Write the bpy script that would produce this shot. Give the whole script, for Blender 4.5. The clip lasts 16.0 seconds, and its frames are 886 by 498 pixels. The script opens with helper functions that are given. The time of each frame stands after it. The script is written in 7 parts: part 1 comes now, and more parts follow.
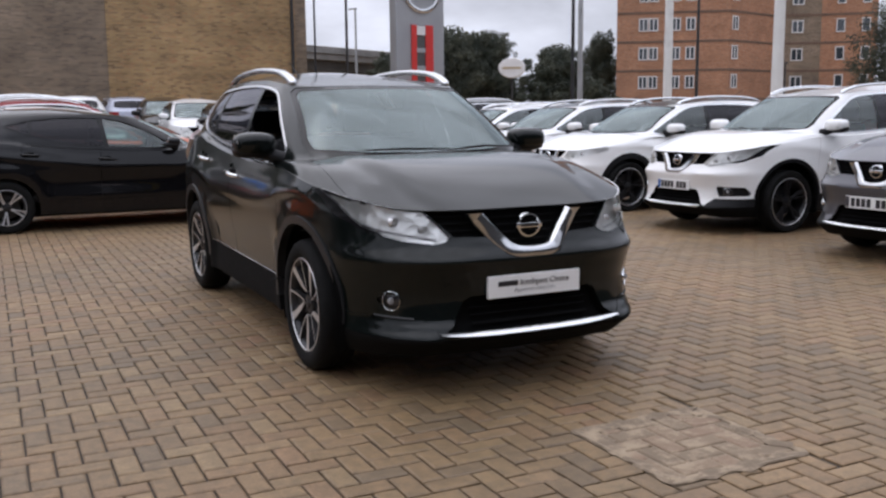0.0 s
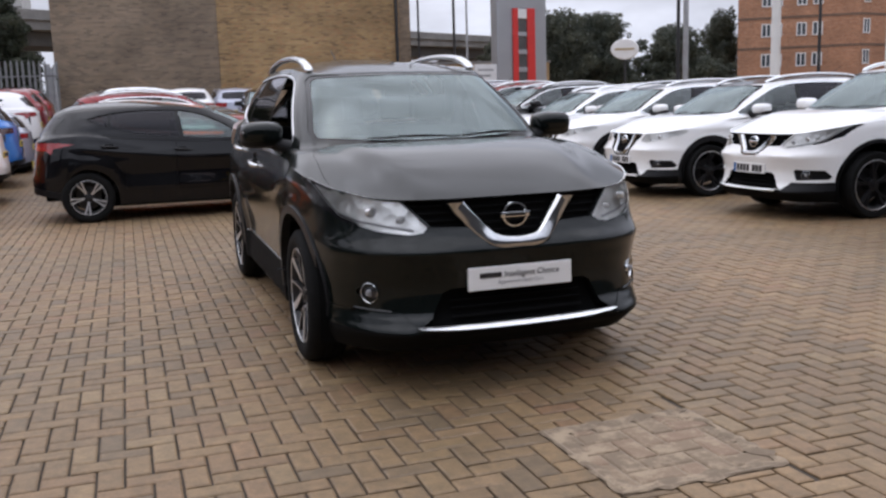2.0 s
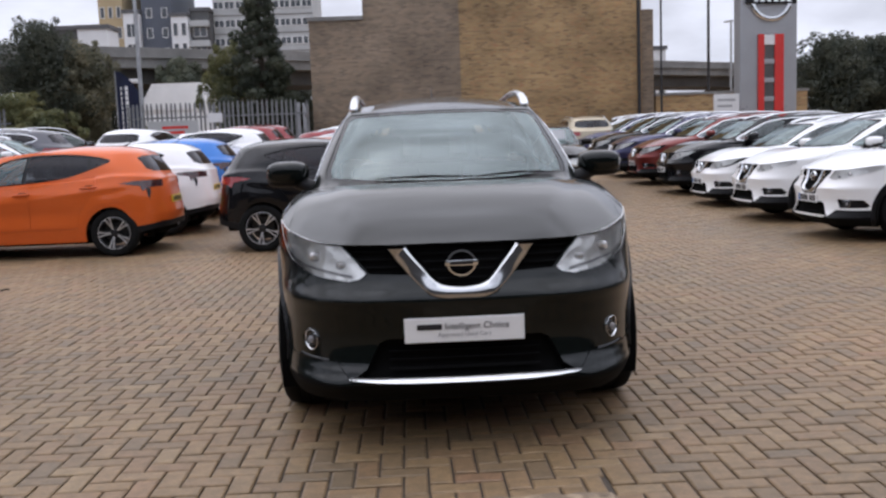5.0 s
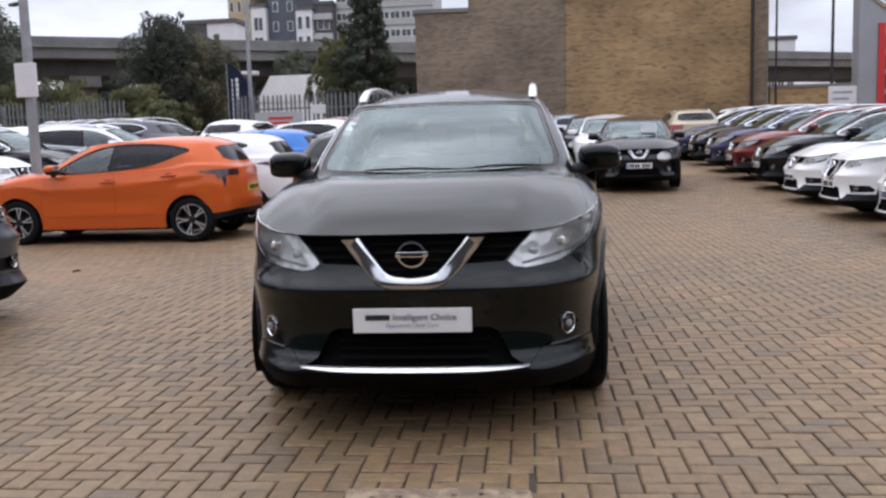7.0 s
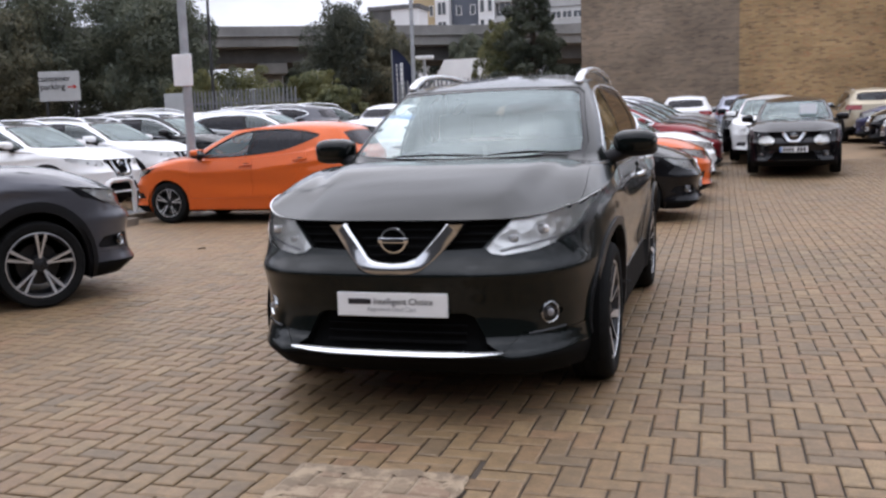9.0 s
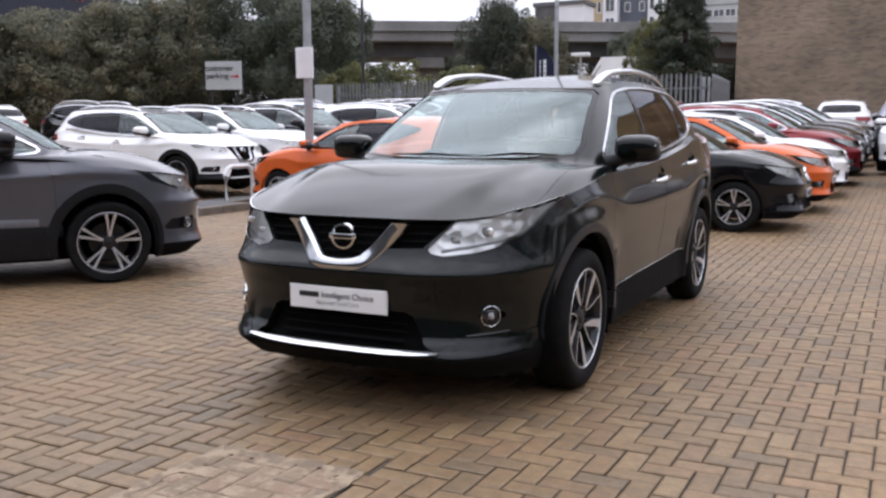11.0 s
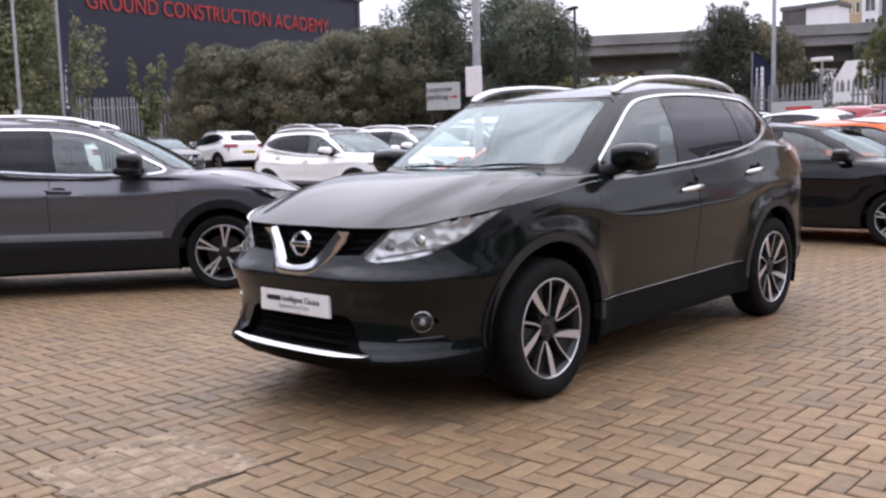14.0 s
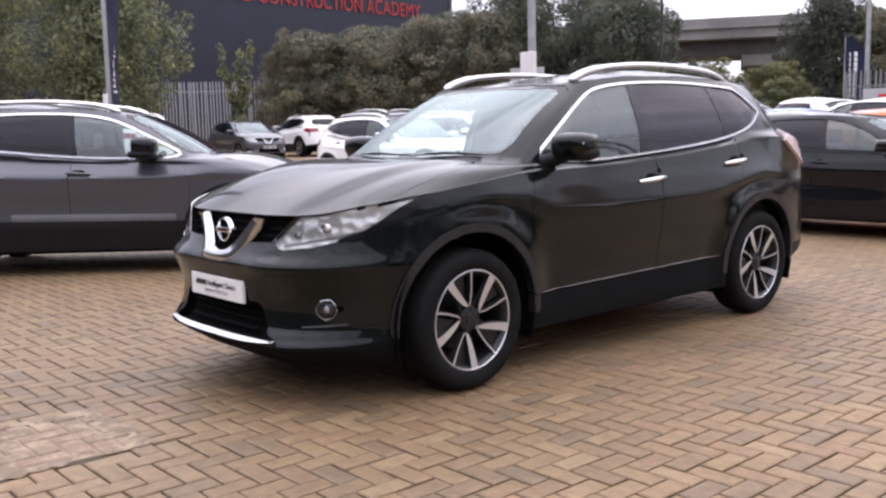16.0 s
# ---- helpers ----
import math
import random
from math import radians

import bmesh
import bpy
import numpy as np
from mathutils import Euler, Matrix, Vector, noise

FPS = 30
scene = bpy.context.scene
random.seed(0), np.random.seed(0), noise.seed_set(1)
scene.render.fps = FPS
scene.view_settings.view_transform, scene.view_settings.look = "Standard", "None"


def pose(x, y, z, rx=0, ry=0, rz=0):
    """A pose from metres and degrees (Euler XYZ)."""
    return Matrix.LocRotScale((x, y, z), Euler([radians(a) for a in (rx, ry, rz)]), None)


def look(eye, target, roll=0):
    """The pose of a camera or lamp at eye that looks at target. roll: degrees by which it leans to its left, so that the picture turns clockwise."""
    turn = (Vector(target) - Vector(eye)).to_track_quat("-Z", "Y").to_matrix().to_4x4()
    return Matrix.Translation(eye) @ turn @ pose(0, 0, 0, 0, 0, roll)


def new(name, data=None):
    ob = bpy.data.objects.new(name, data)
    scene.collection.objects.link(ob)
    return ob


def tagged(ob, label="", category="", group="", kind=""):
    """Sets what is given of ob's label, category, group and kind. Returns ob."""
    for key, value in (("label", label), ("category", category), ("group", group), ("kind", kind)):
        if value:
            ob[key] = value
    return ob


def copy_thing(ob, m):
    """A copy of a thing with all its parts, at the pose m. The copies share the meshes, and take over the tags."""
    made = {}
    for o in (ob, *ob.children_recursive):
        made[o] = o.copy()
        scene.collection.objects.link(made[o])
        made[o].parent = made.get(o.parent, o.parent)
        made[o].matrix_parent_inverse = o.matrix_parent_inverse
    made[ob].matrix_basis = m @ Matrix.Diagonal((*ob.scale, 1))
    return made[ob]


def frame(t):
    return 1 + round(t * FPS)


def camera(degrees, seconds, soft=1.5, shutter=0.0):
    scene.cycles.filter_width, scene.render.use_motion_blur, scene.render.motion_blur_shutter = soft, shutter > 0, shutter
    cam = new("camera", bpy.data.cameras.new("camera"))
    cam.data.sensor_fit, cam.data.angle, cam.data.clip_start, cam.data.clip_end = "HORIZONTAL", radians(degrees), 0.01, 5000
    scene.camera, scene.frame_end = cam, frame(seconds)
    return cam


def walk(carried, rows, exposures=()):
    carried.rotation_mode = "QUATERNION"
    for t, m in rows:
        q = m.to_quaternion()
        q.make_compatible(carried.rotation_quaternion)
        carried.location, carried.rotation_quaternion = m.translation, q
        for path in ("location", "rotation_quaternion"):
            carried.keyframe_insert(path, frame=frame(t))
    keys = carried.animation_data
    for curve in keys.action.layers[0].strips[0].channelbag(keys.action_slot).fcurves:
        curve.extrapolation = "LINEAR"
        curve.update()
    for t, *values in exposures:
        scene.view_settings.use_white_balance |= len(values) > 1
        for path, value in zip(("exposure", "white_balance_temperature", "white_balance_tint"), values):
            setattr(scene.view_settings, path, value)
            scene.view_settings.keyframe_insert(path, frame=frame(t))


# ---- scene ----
cam = camera(51.5, 16.0, 2.5)
PATH = [
    (0, (-2.344, -6.013, 1.347), (-1.468, -4.238, 1.059), -0.6),
    (0.5, (-2.224, -6.047, 1.34), (-1.36, -4.275, 1.0), -0.0),
    (1, (-2.036, -6.066, 1.339), (-1.208, -4.279, 0.993), -0.0),
    (1.5, (-1.87, -6.076, 1.334), (-1.148, -4.239, 1.008), -0.0),
    (2, (-1.685, -6.127, 1.336), (-1.051, -4.256, 1.022), -1.8),
    (2.5, (-1.455, -6.187, 1.352), (-0.921, -4.28, 1.074), -0.4),
    (3, (-1.253, -6.155, 1.314), (-0.772, -4.23, 1.064), -0.3),
    (3.5, (-1.022, -6.097, 1.321), (-0.608, -4.158, 1.061), 0.3),
    (4, (-0.814, -6.132, 1.314), (-0.503, -4.171, 1.069), -1.4),
    (4.2, (-0.704, -6.159, 1.327), (-0.454, -4.189, 1.089), -1.4),
    (6.3, (0.31, -6.169, 1.334), (0.225, -4.183, 1.115), -2.4),
    (6.5, (0.328, -6.208, 1.343), (0.232, -4.222, 1.124), -1.5),
    (7, (0.52, -6.162, 1.309), (0.329, -4.185, 1.073), -1.7),
    (7.5, (0.739, -6.122, 1.328), (0.449, -4.158, 1.088), -0.1),
    (8, (0.957, -6.109, 1.323), (0.575, -4.162, 1.076), -1.9),
    (8.5, (1.22, -6.116, 1.343), (0.702, -4.199, 1.101), -1.6),
    (9, (1.406, -6.052, 1.307), (0.826, -4.156, 1.046), -2.0),
    (9.5, (1.647, -5.995, 1.326), (0.992, -4.122, 1.075), -1.7),
    (10, (1.854, -5.941, 1.307), (1.122, -4.099, 1.041), -2.1),
    (10.2, (1.95, -5.904, 1.323), (1.179, -4.079, 1.051), -1.4),
    (12.3, (2.826, -5.399, 1.274), (1.754, -3.73, 1.025), -1.0),
    (12.5, (2.916, -5.364, 1.275), (1.812, -3.716, 1.014), -0.9),
    (13, (3.077, -5.224, 1.246), (1.884, -3.638, 0.998), -0.6),
    (13.5, (3.252, -5.129, 1.265), (1.995, -3.593, 1.021), -1.0),
    (14, (3.509, -5.039, 1.263), (2.171, -3.568, 1.043), -1.6),
    (14.5, (3.657, -4.936, 1.261), (2.31, -3.473, 1.044), -1.2),
    (15, (3.752, -4.74, 1.246), (2.39, -3.295, 1.012), -0.8),
    (15.5, (3.887, -4.575, 1.245), (2.472, -3.186, 0.98), -1.6),
    (16, (4.109, -4.401, 1.26), (2.622, -3.086, 1.013), -1.1),
]
walk(cam, [(t, look(eye, target, roll)) for t, eye, target, roll in PATH], [(0.0, 0.04, 6750, 16), (2.0, 0.10, 6750, 16), (3.5, 0.09, 6750, 16), (7.0, 0.22, 6680, 16), (9.5, 0.36, 6720, 16), (13.0, 0.58, 6760, 20), (14.2, 0.65, 6760, 21), (15.0, 0.64, 6800, 21), (15.5, 0.65, 6820, 21), (16.0, 0.80, 6850, 22)])
SKY_STRENGTH, SUN_STRENGTH = 0.153, 0.6


# ---- light ----
def build_world():
    w = bpy.data.worlds.new("overcast_sky")
    scene.world = w
    w.use_nodes = True
    nt = w.node_tree
    nt.nodes.clear()
    out = nt.nodes.new("ShaderNodeOutputWorld")
    bg = nt.nodes.new("ShaderNodeBackground")
    sky = nt.nodes.new("ShaderNodeTexSky")
    sky.sky_type = 'NISHITA'
    sky.sun_disc = False
    sky.sun_elevation = radians(69)
    sky.sun_rotation = radians(-27)
    sky.dust_density = 2.0
    sky.ozone_density = 1.0
    hs = nt.nodes.new("ShaderNodeHueSaturation")
    hs.inputs["Saturation"].default_value = 0.15
    co = nt.nodes.new("ShaderNodeTexCoord")
    mp = nt.nodes.new("ShaderNodeMapping")
    mp.inputs["Scale"].default_value = (1.0, 1.0, 2.6)
    no = nt.nodes.new("ShaderNodeTexNoise")
    no.inputs["Scale"].default_value = 2.9
    no.inputs["Detail"].default_value = 6.0
    no.inputs["Roughness"].default_value = 0.55
    rp = nt.nodes.new("ShaderNodeMapRange")
    rp.inputs["From Min"].default_value = 0.3
    rp.inputs["From Max"].default_value = 0.72
    rp.inputs["To Min"].default_value = 0.56
    rp.inputs["To Max"].default_value = 1.3
    mix = nt.nodes.new("ShaderNodeMix")
    mix.data_type = 'RGBA'
    mix.blend_type = 'MULTIPLY'
    mix.inputs["Factor"].default_value = 1.0
    nt.links.new(co.outputs["Generated"], mp.inputs["Vector"])
    nt.links.new(mp.outputs["Vector"], no.inputs["Vector"])
    nt.links.new(no.outputs["Fac"], rp.inputs["Value"])
    nt.links.new(sky.outputs["Color"], hs.inputs["Color"])
    veil = nt.nodes.new("ShaderNodeMix")
    veil.data_type = 'RGBA'
    veil.inputs["Factor"].default_value = 0.82
    veil.inputs["B"].default_value = (5.75, 6.45, 7.7, 1)
    nt.links.new(hs.outputs["Color"], veil.inputs["A"])
    nt.links.new(veil.outputs["Result"], mix.inputs["A"])
    nt.links.new(rp.outputs["Result"], mix.inputs["B"])
    # an overcast dome is darker towards the horizon than overhead
    sp = nt.nodes.new("ShaderNodeSeparateXYZ")
    nt.links.new(co.outputs["Generated"], sp.inputs["Vector"])
    el = nt.nodes.new("ShaderNodeMapRange")
    el.inputs["From Min"].default_value = 0.42
    el.inputs["From Max"].default_value = 1.0
    el.inputs["To Min"].default_value = 1.11
    el.inputs["To Max"].default_value = 1.9
    nt.links.new(sp.outputs["Z"], el.inputs["Value"])
    low = nt.nodes.new("ShaderNodeMapRange")
    low.inputs["From Min"].default_value = 0.20
    low.inputs["From Max"].default_value = 0.42
    low.inputs["To Min"].default_value = 0.79
    low.inputs["To Max"].default_value = 1.0
    nt.links.new(sp.outputs["Z"], low.inputs["Value"])
    both = nt.nodes.new("ShaderNodeMath")
    both.operation = 'MULTIPLY'
    nt.links.new(el.outputs["Result"], both.inputs[0])
    nt.links.new(low.outputs["Result"], both.inputs[1])
    dome = nt.nodes.new("ShaderNodeMix")
    dome.data_type = 'RGBA'
    dome.blend_type = 'MULTIPLY'
    dome.inputs["Factor"].default_value = 1.0
    nt.links.new(mix.outputs["Result"], dome.inputs["A"])
    nt.links.new(both.outputs["Value"], dome.inputs["B"])
    nt.links.new(dome.outputs["Result"], bg.inputs["Color"])
    bg.inputs["Strength"].default_value = SKY_STRENGTH
    nt.links.new(bg.outputs["Background"], out.inputs["Surface"])


build_world()
sun = new("sun", bpy.data.lights.new("sun", 'SUN'))
sun.data.energy = SUN_STRENGTH
sun.data.angle = radians(105)
sun.data.color = (1.0, 0.965, 0.91)
sun.matrix_world = look((-4, 8, 23), (0, 0, 0))


# ---- materials ----
MATS = {}


def ramp(nt, stops):
    r = nt.nodes.new("ShaderNodeValToRGB")
    el = r.color_ramp.elements
    el[0].position, el[0].color = stops[0][0], (*stops[0][1], 1)
    el[1].position, el[1].color = stops[-1][0], (*stops[-1][1], 1)
    for p, c in stops[1:-1]:
        e = el.new(p)
        e.color = (*c, 1)
    return r


def base_mat(name):
    m = bpy.data.materials.new(name)
    m.use_nodes = True
    nt = m.node_tree
    return m, nt, nt.nodes["Principled BSDF"]


def noise_node(nt, scale, detail=4.0, rough=0.55, coords="Object", stretch=None):
    co = nt.nodes.new("ShaderNodeTexCoord")
    no = nt.nodes.new("ShaderNodeTexNoise")
    no.inputs["Scale"].default_value = scale
    no.inputs["Detail"].default_value = detail
    no.inputs["Roughness"].default_value = rough
    if stretch:
        mp = nt.nodes.new("ShaderNodeMapping")
        mp.inputs["Scale"].default_value = stretch
        nt.links.new(co.outputs[coords], mp.inputs["Vector"])
        nt.links.new(mp.outputs["Vector"], no.inputs["Vector"])
    else:
        nt.links.new(co.outputs[coords], no.inputs["Vector"])
    return no


def mix_col(nt, a, b, fac, mode='MIX'):
    mx = nt.nodes.new("ShaderNodeMix")
    mx.data_type = 'RGBA'
    mx.blend_type = mode
    for key, val in (("A", a), ("B", b)):
        if isinstance(val, tuple):
            mx.inputs[key].default_value = (*val, 1)
        else:
            nt.links.new(val, mx.inputs[key])
    if isinstance(fac, float):
        mx.inputs["Factor"].default_value = fac
    else:
        nt.links.new(fac, mx.inputs["Factor"])
    return mx.outputs["Result"]


def bump(nt, bsdf, height, strength=0.2, distance=0.01):
    b = nt.nodes.new("ShaderNodeBump")
    b.inputs["Strength"].default_value = strength
    b.inputs["Distance"].default_value = distance
    nt.links.new(height, b.inputs["Height"])
    nt.links.new(b.outputs["Normal"], bsdf.inputs["Normal"])


def simple(name, col, rough=0.5, metal=0.0, coat=0.0, var=0.15, scale=8.0, bmp=0.0, spec=0.5):
    """A plain surface with slight mottling at two scales."""
    if name in MATS:
        return MATS[name]
    m, nt, b = base_mat(name)
    n1 = noise_node(nt, scale, 5.0)
    n2 = noise_node(nt, scale * 9.0, 3.0)
    lo = tuple(max(0.0, c * (1 - var)) for c in col)
    hi = tuple(min(1.0, c * (1 + var)) for c in col)
    r1 = ramp(nt, [(0.3, lo), (0.7, hi)])
    nt.links.new(n1.outputs["Fac"], r1.inputs["Fac"])
    r2 = ramp(nt, [(0.3, (1 - var * 0.5,) * 3), (0.7, (1.0, 1.0, 1.0))])
    nt.links.new(n2.outputs["Fac"], r2.inputs["Fac"])
    nt.links.new(mix_col(nt, r1.outputs["Color"], r2.outputs["Color"], 1.0, 'MULTIPLY'), b.inputs["Base Color"])
    rr = nt.nodes.new("ShaderNodeMapRange")
    rr.inputs["To Min"].default_value = max(0.02, rough * 0.85)
    rr.inputs["To Max"].default_value = min(1.0, rough * 1.15)
    nt.links.new(n1.outputs["Fac"], rr.inputs["Value"])
    nt.links.new(rr.outputs["Result"], b.inputs["Roughness"])
    b.inputs["Metallic"].default_value = metal
    b.inputs["Coat Weight"].default_value = coat
    b.inputs["Coat Roughness"].default_value = 0.03
    b.inputs["Specular IOR Level"].default_value = spec
    if bmp:
        bump(nt, b, n2.outputs["Fac"], bmp, 0.01)
    MATS[name] = m
    return m


def paint(name, col, metal=0.0, rough=0.3, coat=1.0):
    """Clear-coated car paint with a fine flake and a film of road dust."""
    if name in MATS:
        return MATS[name]
    m, nt, b = base_mat(name)
    n1 = noise_node(nt, 900.0, 2.0)
    n2 = noise_node(nt, 3.0, 6.0)
    r1 = ramp(nt, [(0.35, tuple(c * 0.85 for c in col)), (0.7, tuple(min(1, c * 1.2) for c in col))])
    nt.links.new(n1.outputs["Fac"], r1.inputs["Fac"])
    r2 = ramp(nt, [(0.45, (0, 0, 0)), (0.85, (0.013, 0.013, 0.013))])
    nt.links.new(n2.outputs["Fac"], r2.inputs["Fac"])
    sep = nt.nodes.new("ShaderNodeSeparateColor")
    nt.links.new(r2.outputs["Color"], sep.inputs["Color"])
    nt.links.new(mix_col(nt, r1.outputs["Color"], (0.15, 0.155, 0.155), sep.outputs["Red"]), b.inputs["Base Color"])
    b.inputs["Metallic"].default_value = metal
    b.inputs["Roughness"].default_value = rough
    b.inputs["Coat Weight"].default_value = coat
    b.inputs["Specular IOR Level"].default_value = 0.05
    b.inputs["Coat IOR"].default_value = 1.39
    cr = nt.nodes.new("ShaderNodeMapRange")
    cr.inputs["To Min"].default_value = 0.02
    cr.inputs["To Max"].default_value = 0.07
    nt.links.new(n2.outputs["Fac"], cr.inputs["Value"])
    nt.links.new(cr.outputs["Result"], b.inputs["Coat Roughness"])
    n3 = noise_node(nt, 55.0, 4.0, 0.6)
    bp = nt.nodes.new("ShaderNodeBump")
    bp.inputs["Strength"].default_value = 0.035
    bp.inputs["Distance"].default_value = 0.004
    nt.links.new(n3.outputs["Fac"], bp.inputs["Height"])
    nt.links.new(bp.outputs["Normal"], b.inputs["Coat Normal"])
    MATS[name] = m
    return m


def glass(name, tint=(0.75, 0.8, 0.8), gloss=1.5, sheen=(0.84, 0.97, 0.97)):
    """A thin pane: tinted see-through with a mirror-like coat at grazing angles."""
    if name in MATS:
        return MATS[name]
    m = bpy.data.materials.new(name)
    m.use_nodes = True
    nt = m.node_tree
    nt.nodes.clear()
    out = nt.nodes.new("ShaderNodeOutputMaterial")
    tr = nt.nodes.new("ShaderNodeBsdfTransparent")
    tr.inputs["Color"].default_value = (*tint, 1)
    gl = nt.nodes.new("ShaderNodeBsdfGlossy")
    gl.inputs["Roughness"].default_value = 0.02
    gl.inputs["Color"].default_value = (*sheen, 1)
    fr = nt.nodes.new("ShaderNodeFresnel")
    fr.inputs["IOR"].default_value = gloss
    mx = nt.nodes.new("ShaderNodeMixShader")
    nt.links.new(fr.outputs["Fac"], mx.inputs["Fac"])
    nt.links.new(tr.outputs["BSDF"], mx.inputs[1])
    nt.links.new(gl.outputs["BSDF"], mx.inputs[2])
    nt.links.new(mx.outputs["Shader"], out.inputs["Surface"])
    MATS[name] = m
    return m


M_GREEN = paint("dark_green_black_paint", (0.0029, 0.0050, 0.0044), 0.15, 0.32, 0.88)
M_WHITE = paint("white_paint", (0.89, 0.885, 0.87), 0.0, 0.3)
M_GREY = paint("grey_metallic_paint", (0.092, 0.092, 0.104), 0.5, 0.36)
M_BLACKP = paint("black_paint", (0.0035, 0.0035, 0.0045), 0.0, 0.3)
M_ORANGE = paint("orange_paint", (0.64, 0.115, 0.022), 0.15, 0.32)
M_RED = paint("dark_red_paint", (0.20, 0.018, 0.022), 0.4, 0.32)
M_BLUE = paint("blue_paint", (0.03, 0.16, 0.48), 0.3, 0.32)
M_NAVY = paint("dark_blue_paint", (0.045, 0.045, 0.10), 0.4, 0.32)
M_SILVER = paint("silver_paint", (0.45, 0.46, 0.47), 0.7, 0.3)
M_LILAC = paint("pale_grey_blue_paint", (0.40, 0.42, 0.50), 0.4, 0.3)
M_COPPER = paint("copper_red_paint", (0.17, 0.03, 0.026), 0.4, 0.32)
M_BEIGE = paint("pale_gold_paint", (0.42, 0.36, 0.26), 0.5, 0.32)
M_PLASTIC = simple("black_plastic_trim", (0.009, 0.009, 0.010), 0.5, var=0.2, scale=30, bmp=0.05, spec=0.22)
M_GLOSSBLK = simple("gloss_black_trim", (0.006, 0.006, 0.007), 0.2, coat=0.12, var=0.1, spec=0.25)
M_CHROME = simple("chrome", (0.78, 0.79, 0.80), 0.07, metal=1.0, var=0.04)
M_VCHROME = simple("dark_chrome", (0.54, 0.545, 0.555), 0.13, metal=1.0, var=0.06)
M_SATIN = simple("satin_silver", (0.74, 0.75, 0.76), 0.25, metal=0.9, var=0.06)
# grey for the highlight painted along the crossovers' lower doors
M_DOORSHEEN = simple("door_foot_sheen", (0.15, 0.15, 0.16), 0.5, metal=0.4, var=0.1)
M_MACHINED = simple("machined_alloy", (0.66, 0.66, 0.67), 0.3, metal=0.75, var=0.06, scale=60)
M_DARKALLOY = simple("dark_alloy", (0.02, 0.02, 0.022), 0.35, metal=0.3, var=0.2)
M_RUBBER = simple("tyre_rubber", (0.010, 0.010, 0.010), 0.8, var=0.35, scale=14, bmp=0.25, spec=0.12)
M_SILL = simple("matt_black_sill", (0.006, 0.006, 0.006), 0.75, var=0.3, scale=20, spec=0.08)
M_LINER = simple("dark_underbody", (0.005, 0.005, 0.005), 0.85, var=0.3, spec=0.05)
M_TRIM = simple("dark_cabin_trim", (0.02, 0.02, 0.021), 0.7, var=0.3, scale=20, bmp=0.1)
M_SEAT = simple("dark_seat_cloth", (0.022, 0.022, 0.024), 0.85, var=0.3, scale=40, bmp=0.2)
M_GLASS = glass("clear_car_glass", (0.66, 0.78, 0.76), 2.1)
M_TINT = glass("tinted_car_glass", (0.10, 0.10, 0.11), 1.42, (0.95, 0.93, 0.98))
M_SIDEGL = glass("side_car_glass", (0.72, 0.82, 0.80), 1.9, (0.92, 0.98, 0.96))
M_LENS = glass("headlamp_lens", (0.97, 0.97, 0.96), 1.6, (1.0, 0.98, 0.95))
M_ARCH = simple("satin_black_arch", (0.016, 0.016, 0.017), 0.42, var=0.2, scale=25, bmp=0.03, spec=0.45)


def faceted(name, col, rough, cell, strength):
    """A lamp's bright bowl, pressed in small facets."""
    m, nt, b = base_mat(name)
    co = nt.nodes.new("ShaderNodeTexCoord")
    vo = nt.nodes.new("ShaderNodeTexVoronoi")
    vo.inputs["Scale"].default_value = cell
    nt.links.new(co.outputs["Object"], vo.inputs["Vector"])
    r = ramp(nt, [(0.0, tuple(c * 0.6 for c in col)), (1.0, col)])
    nt.links.new(noise_node(nt, cell * 0.6, 3.0).outputs["Fac"], r.inputs["Fac"])
    nt.links.new(r.outputs["Color"], b.inputs["Base Color"])
    b.inputs["Metallic"].default_value = 0.8
    b.inputs["Roughness"].default_value = rough
    bump(nt, b, vo.outputs["Distance"], strength, 0.02)
    MATS[name] = m
    return m


M_LAMPIN = faceted("lamp_reflector", (0.96, 0.96, 0.95), 0.33, 18.0, 0.3)
M_LAMPDK = simple("lamp_dark_bezel", (0.30, 0.30, 0.31), 0.3, var=0.3, scale=20)
M_FOG = simple("dark_fog_lens", (0.022, 0.022, 0.025), 0.12, coat=0.4, var=0.3, scale=40)
M_BULB = simple("lamp_bowl", (0.82, 0.82, 0.81), 0.22, metal=0.6, var=0.25, scale=30)
M_TAILD = simple("smoked_tail_lens", (0.055, 0.012, 0.012), 0.12, coat=1.0, var=0.3, scale=25)
M_TAIL = simple("red_tail_lens", (0.30, 0.012, 0.014), 0.12, coat=1.0, var=0.3, scale=25)
M_TAILW = simple("pale_tail_lens", (0.86, 0.66, 0.64), 0.15, coat=1.0, var=0.25, scale=25)
M_PLATE = simple("white_plate", (0.80, 0.80, 0.79), 0.35, var=0.03)
M_PLATEY = simple("yellow_plate", (0.75, 0.55, 0.05), 0.35, var=0.04)
M_INK = simple("black_print", (0.015, 0.015, 0.018), 0.5, var=0.05)
M_PAPER = simple("white_paper", (0.82, 0.83, 0.84), 0.7, var=0.03)


